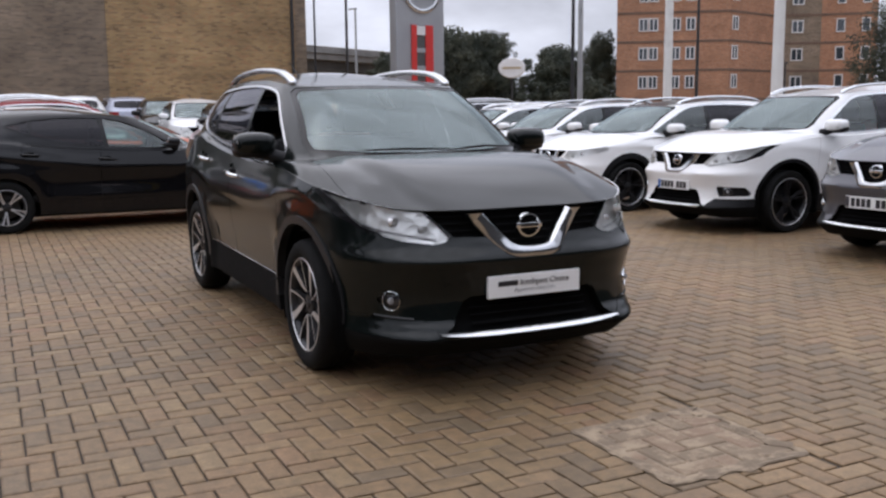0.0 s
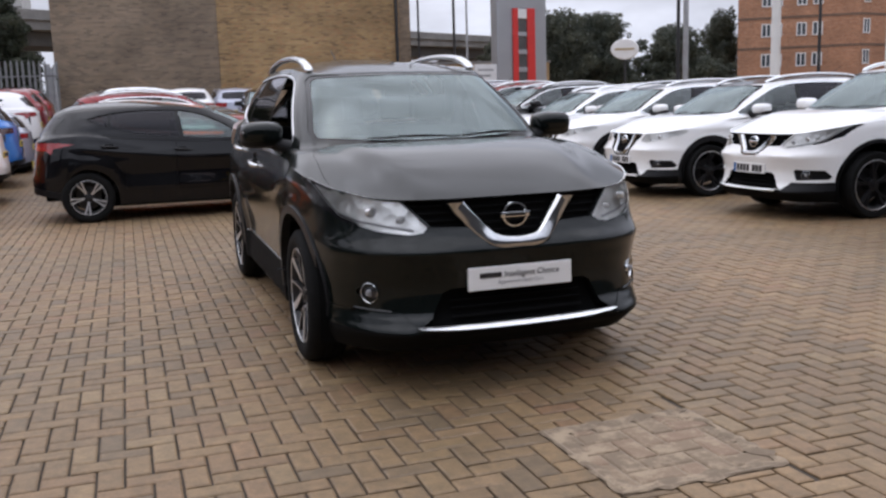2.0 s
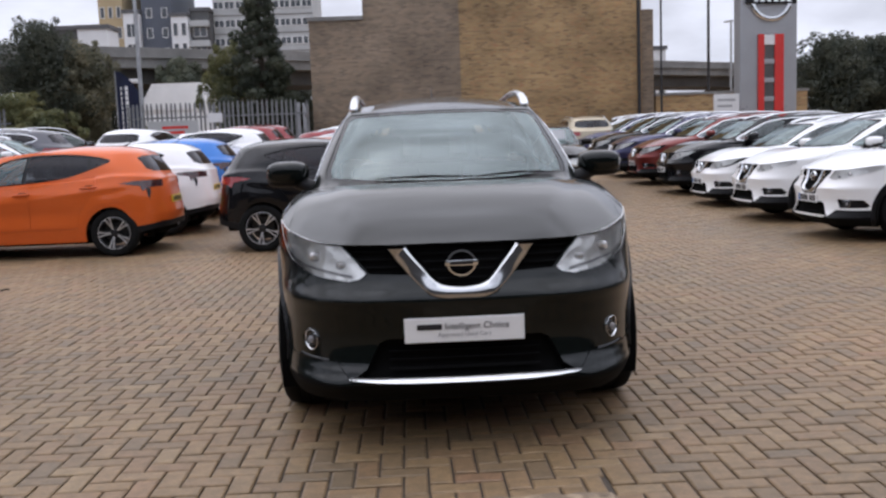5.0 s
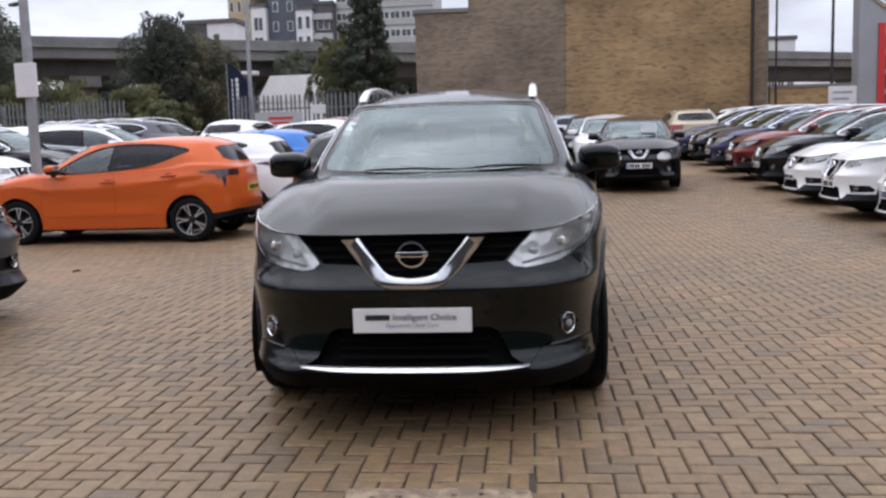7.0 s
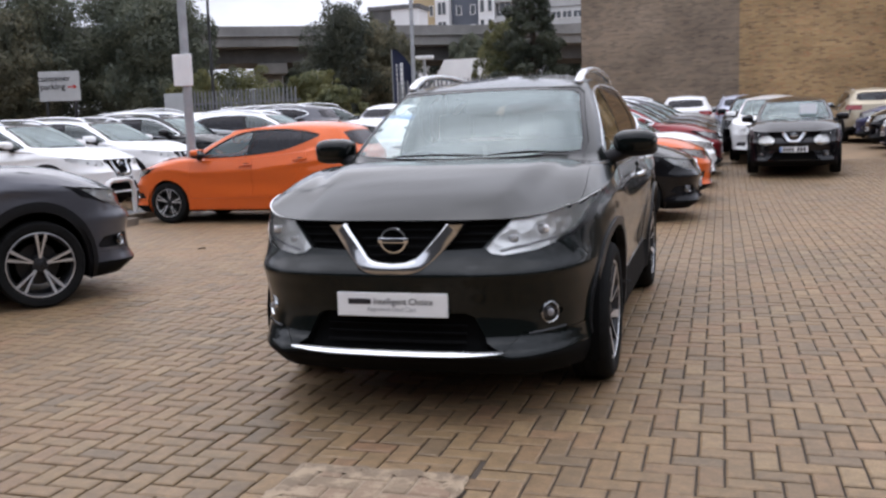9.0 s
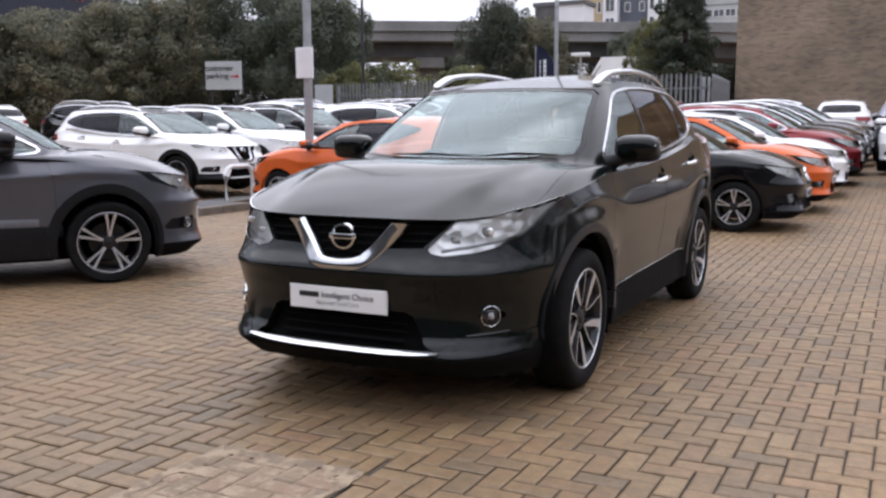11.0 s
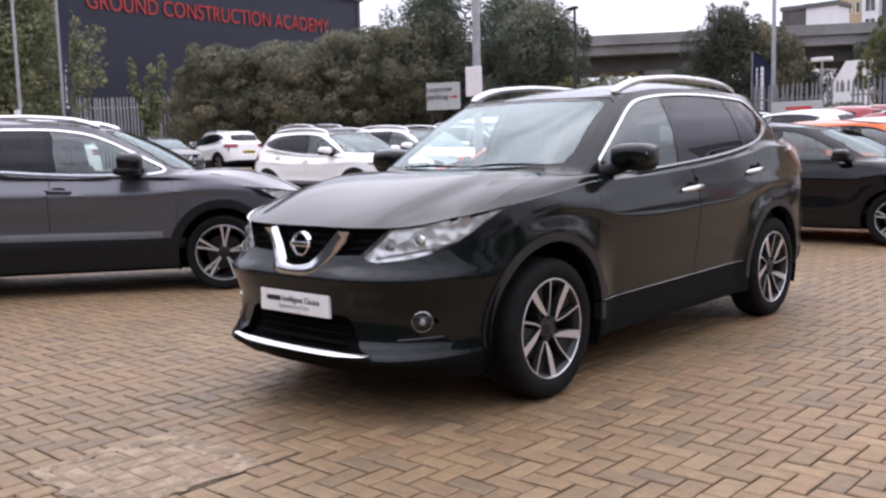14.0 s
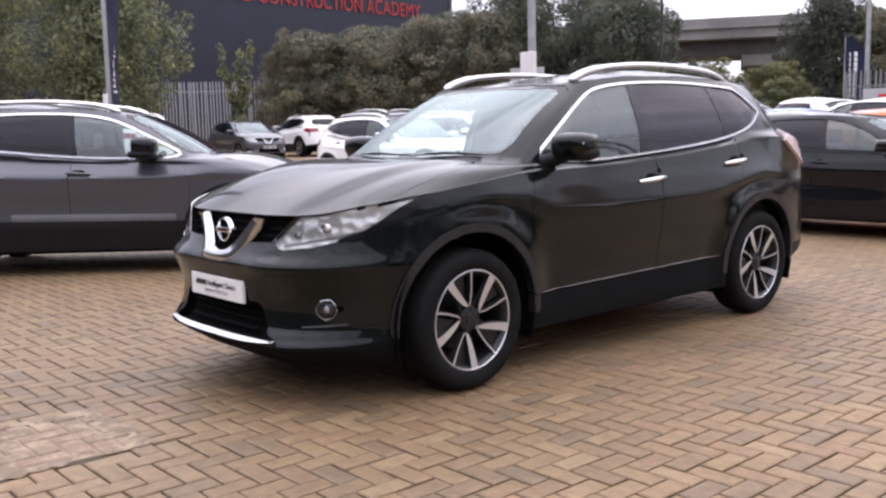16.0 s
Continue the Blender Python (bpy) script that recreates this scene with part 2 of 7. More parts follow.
# ---- helpers for meshes ----
def pchip(pts):
    """A smooth curve through a few control points, without overshoot."""
    u = np.array([p[0] for p in pts], float)
    v = np.array([p[1] for p in pts], float)
    h, d = np.diff(u), np.diff(v) / np.diff(u)
    s = np.zeros(len(u))
    s[0], s[-1] = d[0], d[-1]
    for i in range(1, len(u) - 1):
        if d[i - 1] * d[i] > 0:
            w1, w2 = 2 * h[i] + h[i - 1], h[i] + 2 * h[i - 1]
            s[i] = (w1 + w2) / (w1 / d[i - 1] + w2 / d[i])

    def f(q):
        q = min(max(q, u[0]), u[-1])
        i = min(max(int(np.searchsorted(u, q)) - 1, 0), len(u) - 2)
        t = (q - u[i]) / h[i]
        return float((1 + 2 * t) * (1 - t) ** 2 * v[i] + t * (1 - t) ** 2 * h[i] * s[i]
                     + t * t * (3 - 2 * t) * v[i + 1] + t * t * (t - 1) * h[i] * s[i + 1])
    return f


def sstep(a, b, q):
    t = min(max((q - a) / (b - a), 0.0), 1.0)
    return t * t * (3 - 2 * t)


def mesh_of(bm, name, mat, smooth=True):
    me = bpy.data.meshes.new(name)
    for f in bm.faces:
        f.smooth = smooth
    bm.to_mesh(me)
    bm.free()
    if smooth:
        me.set_sharp_from_angle(angle=radians(42))
    for m in (mat if isinstance(mat, (list, tuple)) else [mat]):
        me.materials.append(m)
    return me


def part(name, bm, mat, parent, label="", smooth=True):
    """One mesh object under a thing or under a part."""
    ob = new(name, mesh_of(bm, name, mat, smooth))
    ob.parent = parent
    if label:
        ob["label"] = label
    return ob


def thing(name, bm, mat, label, category, group="", kind="", smooth=False, m=None):
    ob = new(name, mesh_of(bm, name, mat, smooth))
    if m is not None:
        ob.matrix_basis = m
    return tagged(ob, label, category, group, kind)


def empty(name, label, category, group="", m=None):
    ob = new(name)
    ob.empty_display_size = 0.2
    if m is not None:
        ob.matrix_basis = m
    return tagged(ob, label, category, group)


def add_box(bm, x0, x1, y0, y1, z0, z1, bev=0.0, m=None):
    r = bmesh.ops.create_cube(bm, size=1.0)
    vs = r["verts"]
    for v in vs:
        v.co = Vector(((x0 + x1) / 2 + v.co.x * (x1 - x0), (y0 + y1) / 2 + v.co.y * (y1 - y0), (z0 + z1) / 2 + v.co.z * (z1 - z0)))
    if bev:
        es = list({e for v in vs for e in v.link_edges})
        r2 = bmesh.ops.bevel(bm, geom=es, offset=bev, segments=2, affect='EDGES', profile=0.5)
        vs = list({v for f in r2["faces"] for v in f.verts} | {v for v in vs if v.is_valid})
    if m is not None:
        bmesh.ops.transform(bm, matrix=m, verts=[v for v in vs if v.is_valid])
    return bm


def box_bm(x0, x1, y0, y1, z0, z1, bev=0.0, m=None):
    return add_box(bmesh.new(), x0, x1, y0, y1, z0, z1, bev, m)


def add_tube(bm, pts, rad, seg=8, caps=True, squash=1.0):
    """A tube along points; rad is one radius or one for each point."""
    pts = [Vector(p) for p in pts]
    rs = rad if isinstance(rad, (list, tuple)) else [rad] * len(pts)
    rings = []
    up = Vector((0, 0, 1))
    for i, p in enumerate(pts):
        d = (pts[min(i + 1, len(pts) - 1)] - pts[max(i - 1, 0)]).normalized()
        a = d.cross(up)
        if a.length < 1e-3:
            a = d.cross(Vector((0, 1, 0)))
        a.normalize()
        b = a.cross(d)
        rings.append([bm.verts.new(p + rs[i] * (math.cos(2 * math.pi * k / seg) * a + squash * math.sin(2 * math.pi * k / seg) * b)) for k in range(seg)])
    for r0, r1 in zip(rings, rings[1:]):
        for k in range(seg):
            bm.faces.new((r0[k], r0[(k + 1) % seg], r1[(k + 1) % seg], r1[k]))
    if caps:
        bm.faces.new(rings[0][::-1])
        bm.faces.new(rings[-1])
    return bm


def add_lathe(bm, prof, seg=32, axis='X'):
    """A ring of profile points (radius, along the axis) turned about the axis."""
    rings = []
    for k in range(seg):
        a = 2 * math.pi * k / seg
        ring = []
        for r, h in prof:
            if axis == 'X':
                ring.append(bm.verts.new((h, r * math.cos(a), r * math.sin(a))))
            else:
                ring.append(bm.verts.new((r * math.cos(a), r * math.sin(a), h)))
        rings.append(ring)
    for k in range(seg):
        r0, r1 = rings[k], rings[(k + 1) % seg]
        for i in range(len(prof) - 1):
            bm.faces.new((r0[i], r0[i + 1], r1[i + 1], r1[i]))
    return bm


def add_prism(bm, poly, plane, d0, d1):
    """A polygon in the plane 'xz', 'yz' or 'xy', pushed from d0 to d1 along the third axis."""
    def at(p, d):
        return {'xz': (p[0], d, p[1]), 'yz': (d, p[0], p[1]), 'xy': (p[0], p[1], d)}[plane]
    a = [bm.verts.new(at(p, d0)) for p in poly]
    b = [bm.verts.new(at(p, d1)) for p in poly]
    n = len(poly)
    fs = [bm.faces.new(a), bm.faces.new(b[::-1])]
    for i in range(n):
        fs.append(bm.faces.new((a[i], b[i], b[(i + 1) % n], a[(i + 1) % n])))
    bmesh.ops.recalc_face_normals(bm, faces=fs)
    return bm


def chaikin(poly, n=2, closed=True):
    for _ in range(n):
        out = []
        m = len(poly)
        for i in range(m if closed else m - 1):
            p, q = poly[i], poly[(i + 1) % m]
            out += [(0.75 * p[0] + 0.25 * q[0], 0.75 * p[1] + 0.25 * q[1]), (0.25 * p[0] + 0.75 * q[0], 0.25 * p[1] + 0.75 * q[1])]
        poly = out if closed else [poly[0]] + out + [poly[-1]]
    return poly


def inset(poly, d):
    """The polygon moved inwards by d (either winding)."""
    n = len(poly)
    area = sum(poly[i][0] * poly[(i + 1) % n][1] - poly[(i + 1) % n][0] * poly[i][1] for i in range(n))
    s = 1 if area > 0 else -1
    out = []
    for i in range(n):
        p0, p1, p2 = (Vector(poly[k % n]) for k in (i - 1, i, i + 1))
        e0, e1 = (p1 - p0).normalized(), (p2 - p1).normalized()
        n0, n1 = Vector((-e0.y, e0.x)) * s, Vector((-e1.y, e1.x)) * s
        b = (n0 + n1)
        b = b / max(b.length, 1e-6)
        k = max(b.dot(n0), 0.5)
        out.append(tuple(p1 + b * d / k))
    return out


def inside(poly, p):
    c = False
    n = len(poly)
    for i in range(n):
        (x0, y0), (x1, y1) = poly[i], poly[(i + 1) % n]
        if (y0 > p[1]) != (y1 > p[1]) and p[0] < (x1 - x0) * (p[1] - y0) / (y1 - y0) + x0:
            c = not c
    return c


# ---- the car shape ----
class Shape:
    """Half a car body as one sheet: wrap (bumpers and sides), deck (bonnet and shoulder), cabin sides, roof."""

    def __init__(self, p):
        self.p = p
        self.X = pchip(p["half"])
        self.yf = pchip(p["front"])
        self.yr = pchip(p["rear"])
        self.zt = pchip(p["top"])
        self.zb = pchip(p["bottom"])
        self.belt = pchip(p["belt"])
        self.roof_z = pchip(p["roof_edge"])
        self.ridge = pchip(p["ridge"])
        self.line = pchip(p["line"])
        self.n, self.m = p.get("nose", (3.0, 2.7))
        self.nr, self.mr = p.get("tail", (3.4, 2.6))
        self.y0, self.y1 = p.get("straight", (-1.15, 1.25))

    def corner(self, a, X, y0, ye, n, m):
        """a from 0 (on the centre line) to 1 (on the side); even steps round the corner."""
        ph = self.table(n, m, abs(ye - y0) / max(X, 1e-3), a)
        return X * math.sin(ph) ** (2 / n), y0 + (ye - y0) * max(math.cos(ph), 0.0) ** (2 / m)

    tables = {}

    def table(self, n, m, ratio, a):
        key = (n, m, round(ratio, 1))
        if key not in Shape.tables:
            ph = np.linspace(0, math.pi / 2, 400)
            x = np.sin(ph) ** (2 / n)
            y = key[2] * np.clip(np.cos(ph), 0, 1) ** (2 / m)
            s = np.concatenate([[0], np.cumsum(np.hypot(np.diff(x), np.diff(y)))])
            Shape.tables[key] = (s / s[-1], ph)
        s, ph = Shape.tables[key]
        return float(np.interp(a, s, ph))

    def sculpt(self, y, z):
        """Relief of the flanks: arch flares, shoulder crease, hollow along the doors."""
        d = 0.0
        if self.p.get("haunches"):
            return self.haunches(y, z)
        for ya in self.p["axles"]:
            r = math.hypot(y - ya, z - 0.36)
            d += 0.026 * math.exp(-((r - 0.445) / 0.062) ** 2)
        mid = sstep(-1.1, -0.7, y) * (1 - sstep(1.0, 1.5, y))
        zc = 0.86 + 0.055 * y
        d += 0.010 * math.exp(-((z - zc) / 0.03) ** 2) * sstep(-1.5, -0.8, y)
        d -= 0.015 * mid * math.exp(-((z - 0.60) / 0.15) ** 2)
        d += 0.004 * mid * math.exp(-((z - 0.40) / 0.06) ** 2)
        return d

    def haunches(self, y, z):
        """Relief of the tall SUV: swollen arches, a line over each wheel, a scooped door and a flared foot."""
        d = 0.0
        for ya in self.p["axles"]:
            r = math.hypot(y - ya, z - 0.36)
            d += 0.011 * math.exp(-((r - 0.47) / 0.075) ** 2)
        # wing line from the lamp over the front wheel, then along the doors and up over the rear wheel
        zc = self.line(y)
        s = z - zc
        k = self.p.get("crease", 1.0)
        w = 0.030 if s < 0 else 0.085
        amp = 0.015 * sstep(-2.0, -1.65, y) * (1 - 0.45 * sstep(-1.0, -0.5, y)) + 0.012 * sstep(0.5, 1.2, y)
        d += k * amp * (1 - sstep(1.9, 2.2, y)) * math.exp(-(abs(s) / w) ** 1.5)
        d -= self.p.get("fold", 0.0) * max(0.0, s) * sstep(-1.25, -0.75, y) * (1 - sstep(1.3, 1.8, y))
        mid = sstep(-1.15, 0.0, y) * (1 - sstep(0.5, 1.2, y))
        if self.p.get("tuck"):
            d -= self.p["tuck"] * sstep(-0.98, -0.72, y) * (1 - sstep(0.75, 1.0, y)) * math.exp(-((z - 0.47) / 0.18) ** 2)
        else:
            d -= 0.017 * mid * math.exp(-((z - 0.665) / 0.095) ** 2)
            d += 0.010 * mid * math.exp(-((z - 0.47) / 0.06) ** 2)
        d += 0.018 * sstep(0.350, 0.305, z) * sstep(-1.72, -1.85, y)
        return d

    def wrap(self, a, z):
        X = self.X(z)
        if a <= 1:
            x, y = self.corner(a, X, self.y0, self.yf(z), self.n, self.m)
            w = sstep(0.6, 1.0, a)
        elif a <= 2:
            x, y = X, self.y0 + (self.y1 - self.y0) * (a - 1)
            w = 1.0
        else:
            x, y = self.corner(3 - a, X, self.y1, self.yr(z), self.nr, self.mr)
            w = sstep(0.6, 1.0, 3 - a)
        return x + w * self.sculpt(y, z), y

    def front_y(self, x, z):
        q = min(abs(x) / self.X(z), 0.999)
        return self.y0 + (self.yf(z) - self.y0) * (1 - q ** self.n) ** (1 / self.m) + self.relief(x, z)

    def relief(self, x, z):
        """How far the bumper is moulded in (+) or out (-): a crest under the lamps, a hollow round the fog lamps, a lip below."""
        x = abs(x)
        side = sstep(0.30, 0.44, x + 0.35 * (z - 0.5)) * sstep(0.90, 0.74, x)
        crest = -0.014 * math.exp(-((z - 0.672) / 0.034) ** 2)
        hollow = 0.010 * math.exp(-((z - 0.50) / 0.090) ** 2)
        lip = -0.034 * sstep(0.350, 0.305, z) * sstep(0.44, 0.56, x) * sstep(0.94, 0.80, x)
        return side * (crest + hollow) + lip

    def rear_y(self, x, z):
        q = min(abs(x) / self.X(z), 0.999)
        return self.y1 + (self.yr(z) - self.y1) * (1 - q ** self.nr) ** (1 / self.mr)

    def side_x(self, y, z):
        X = self.X(z)
        if y < self.y0:
            q = min(abs(y - self.y0) / abs(self.yf(z) - self.y0), 0.999)
            X = X * (1 - q ** self.m) ** (1 / self.n)
        elif y > self.y1:
            q = min(abs(y - self.y1) / abs(self.yr(z) - self.y1), 0.999)
            X = X * (1 - q ** self.mr) ** (1 / self.nr)
        return X + self.sculpt(y, z)

    def loop(self, key, a):
        X, yf, y0, y1, yr, n, m, nr, mr = self.p[key]
        if a <= 1:
            return self.corner(a, X, y0, yf, n, m)
        if a <= 2:
            y = y0 + (y1 - y0) * (a - 1)
            return X, y
        return self.corner(3 - a, X, y1, yr, nr, mr)

    def station(self, a, rows):
        """All points of one station, from the sill to the roof's centre line."""
        nw, nd, ng, nr = rows
        _, yt = self.wrap(a, 0.9)
        zt, zb = self.zt(yt), self.zb(yt)
        pts, zone = [], []
        for j in range(nw + 1):
            z = zb + (zt - zb) * j / nw
            x, y = self.wrap(a, z)
            if a < 1:
                y += self.relief(x, z)
            pts.append(Vector((x, y, z)))
            zone.append(0)
        top = pts[-1]
        bx, by = self.loop("cabin_base", a)
        bz = self.belt(by)
        nose = 1 - sstep(0.85, 1.15, a)
        for j in range(1, nd + 1):
            r = j / nd
            e = r if nose == 0 else (1 - nose) * r + nose * (1 - (1 - r) ** self.p["bonnet_ease"])
            xx = top.x + (bx - top.x) * r
            z = top.z + (bz - top.z) * e + nose * self.p["bonnet_crown"] * math.sin(math.pi * r) ** 1.2
            # a raised middle with a soft crease towards each wing
            yy = top.y + (by - top.y) * r
            xc = 0.45 + 0.155 * (yy + 2.15)
            z += nose * 0.021 * math.sin(math.pi * r) ** 0.6 * (sstep(xc + 0.085, xc - 0.045, abs(xx)) - 0.5)
            pts.append(Vector((xx, yy, z)))
            zone.append(1)
        tx, ty = self.loop("cabin_top", a)
        tz = self.roof_z(ty)
        for j in range(1, ng + 1):
            r = j / ng
            k = 0.035 * math.sin(math.pi * r)
            x = bx + (tx - bx) * r
            y = by + (ty - by) * r
            side = sstep(0.5, 1.0, a) * (1 - sstep(2.0, 2.5, a))
            fr = 1 - sstep(0.5, 1.0, a)
            rr = sstep(2.0, 2.5, a)
            pts.append(Vector((x + side * k, y - fr * k * 0.6 + rr * k * 0.8, bz + (tz - bz) * r + fr * k * 0.6)))
            zone.append(2)
        edge = pts[-1]
        yc0, yc1 = self.p["spine"]
        yc = min(max(edge.y, yc0), yc1)
        xe = self.p["cabin_top"][0]

        def vault(x, y):
            c = max(self.ridge(y) - self.roof_z(y), 0.0)
            return self.roof_z(y) + c * (1 - min(x / xe, 1.0) ** 2.2)

        miss = vault(edge.x, edge.y) - edge.z
        for j in range(1, nr + 1):
            r = j / nr
            x, y = edge.x * (1 - r), edge.y + (yc - edge.y) * r
            pts.append(Vector((x, y, vault(x, y) - miss * (1 - r) ** 3)))
            zone.append(3)
        return pts, zone

    def sheet(self, dens, rows):
        nf, ns, nb = dens
        aa = [i / nf for i in range(nf)] + [1 + i / ns for i in range(ns)] + [2 + i / nb for i in range(nb + 1)]
        bm = bmesh.new()
        lz = bm.faces.layers.int.new("zone")
        bm.faces.layers.int.new("part")
        cols, zones = [], None
        for a in aa:
            pts, zones = self.station(a, rows)
            cols.append([bm.verts.new(p) for p in pts])
        for c0, c1 in zip(cols, cols[1:]):
            for j in range(len(c0) - 1):
                f = bm.faces.new((c0[j], c1[j], c1[j + 1], c0[j + 1]))
                f[lz] = zones[j + 1]
        bmesh.ops.remove_doubles(bm, verts=bm.verts[:], dist=0.0004)
        bad = [f for f in bm.faces if f.calc_area() < 1e-9]
        if bad:
            bmesh.ops.delete(bm, geom=bad, context='FACES')
        for v in bm.verts:
            if abs(v.co.x) < 0.002:
                v.co.x = 0.0
        return bm


AX = {'side': (1, 2), 'front': (0, 2), 'top': (0, 1)}


def cut_region(bm, poly, view, zones, cond, pid):
    """Cut the outline of a polygon into the sheet and mark the faces inside it."""
    i, j = AX[view]
    lz, lp = bm.faces.layers.int["zone"], bm.faces.layers.int["part"]
    n = len(poly)
    plo = (min(p[0] for p in poly) - 0.004, min(p[1] for p in poly) - 0.004)
    phi = (max(p[0] for p in poly) + 0.004, max(p[1] for p in poly) + 0.004)

    def near(fs, lo, hi):
        out = []
        for f in fs:
            a = [v.co[i] for v in f.verts]
            if max(a) < lo[0] or min(a) > hi[0]:
                continue
            b = [v.co[j] for v in f.verts]
            if max(b) < lo[1] or min(b) > hi[1]:
                continue
            out.append(f)
        return out

    cand = [f for f in near([f for f in bm.faces if f[lz] in zones], plo, phi) if cond(f.calc_center_median())]
    for e in range(n):
        p, q = poly[e], poly[(e + 1) % n]
        d = Vector((q[0] - p[0], q[1] - p[1]))
        if d.length < 1e-5:
            continue
        co, no = Vector((0, 0, 0)), Vector((0, 0, 0))
        co[i], co[j] = p
        no[i], no[j] = -d.y, d.x
        fs = near(cand, (min(p[0], q[0]) - 0.004, min(p[1], q[1]) - 0.004), (max(p[0], q[0]) + 0.004, max(p[1], q[1]) + 0.004))
        if fs:
            es = {e2 for f in fs for e2 in f.edges}
            vs = {v for f in fs for v in f.verts}
            r = bmesh.ops.bisect_plane(bm, geom=list(vs) + list(es) + fs, dist=2e-4, plane_co=co, plane_no=no.normalized())
            cand = list(dict.fromkeys([f for f in cand if f.is_valid] + [g for g in r["geom"] if isinstance(g, bmesh.types.BMFace)]))
    for f in cand:
        c = f.calc_center_median()
        if cond(c) and inside(poly, (c[i], c[j])):
            f[lp] = pid


def cut_within(bm, src, poly, view, cond, pid):
    """Cut a polygon into the faces already marked src."""
    lz, lp = bm.faces.layers.int["zone"], bm.faces.layers.int["part"]
    for f in bm.faces:
        if f[lp] == src:
            f[lz] += 20
    cut_region(bm, poly, view, (20, 21, 22, 23), cond, pid)
    for f in bm.faces:
        if f[lz] >= 20:
            f[lz] -= 20


def take(bm, pid):
    """The faces marked pid as a mesh of their own, removed from the sheet."""
    lp = bm.faces.layers.int["part"]
    fs = [f for f in bm.faces if f[lp] == pid]
    out = bmesh.new()
    vm = {}
    for f in fs:
        vs = []
        for v in f.verts:
            if v not in vm:
                vm[v] = out.verts.new(v.co)
            vs.append(vm[v])
        try:
            out.faces.new(vs)
        except ValueError:
            pass
    bmesh.ops.delete(bm, geom=fs, context='FACES')
    return out


def mirrored(bm):
    o = bm.copy()
    for v in o.verts:
        v.co.x = -v.co.x
    bmesh.ops.reverse_faces(o, faces=o.faces[:])
    return o


def joined(bm):
    """Both halves in one mesh, welded on the centre line."""
    o = mirrored(bm)
    tmp = bpy.data.meshes.new("tmp")
    o.to_mesh(tmp)
    o.free()
    bm.from_mesh(tmp)
    bpy.data.meshes.remove(tmp)
    bmesh.ops.remove_doubles(bm, verts=[v for v in bm.verts if abs(v.co.x) < 0.0006], dist=0.001)
    return bm


def gap(bm, w=0.003, depth=0.014, axis_free=True):
    """Draw a panel in by w all round, off the centre line, and turn its rim inwards."""
    bm.normal_update()
    es = [e for e in bm.edges if e.is_boundary and not all(abs(v.co.x) < 0.0005 for v in e.verts)]
    mv = {}
    for e in es:
        f = e.link_faces[0]
        d = (e.verts[1].co - e.verts[0].co)
        n = f.normal.cross(d)
        if n.length < 1e-9:
            continue
        n.normalize()
        if n.dot(f.calc_center_median() - e.verts[0].co) < 0:
            n = -n
        for v in e.verts:
            mv.setdefault(v, []).append(n)
    for v, ns in mv.items():
        s = sum(ns, Vector())
        if s.length > 1e-6:
            s.normalize()
            if abs(v.co.x) < 0.0005:
                s.x = 0
            v.co += s * w
    if depth:
        r = bmesh.ops.extrude_edge_only(bm, edges=es)
        bm.normal_update()
        for v in [g for g in r["geom"] if isinstance(g, bmesh.types.BMVert)]:
            near = next((e.other_vert(v) for e in v.link_edges if e.other_vert(v) in mv), None)
            if near is None:
                continue
            nn = Vector()
            for f in near.link_faces:
                if v not in f.verts:
                    nn += f.normal * f.calc_area()
            if nn.length > 1e-9:
                v.co -= nn.normalized() * depth
                if abs(near.co.x) < 0.0005:
                    v.co.x = 0.0
    return bm


def shift_normal(bm, d):
    bm.normal_update()
    ns = [(v, v.normal.copy()) for v in bm.verts]
    for v, n in ns:
        x0 = abs(v.co.x) < 0.0005
        v.co += n * d
        if x0:
            v.co.x = 0.0
    return bm


# ---- wheels ----
WHEELS = {}


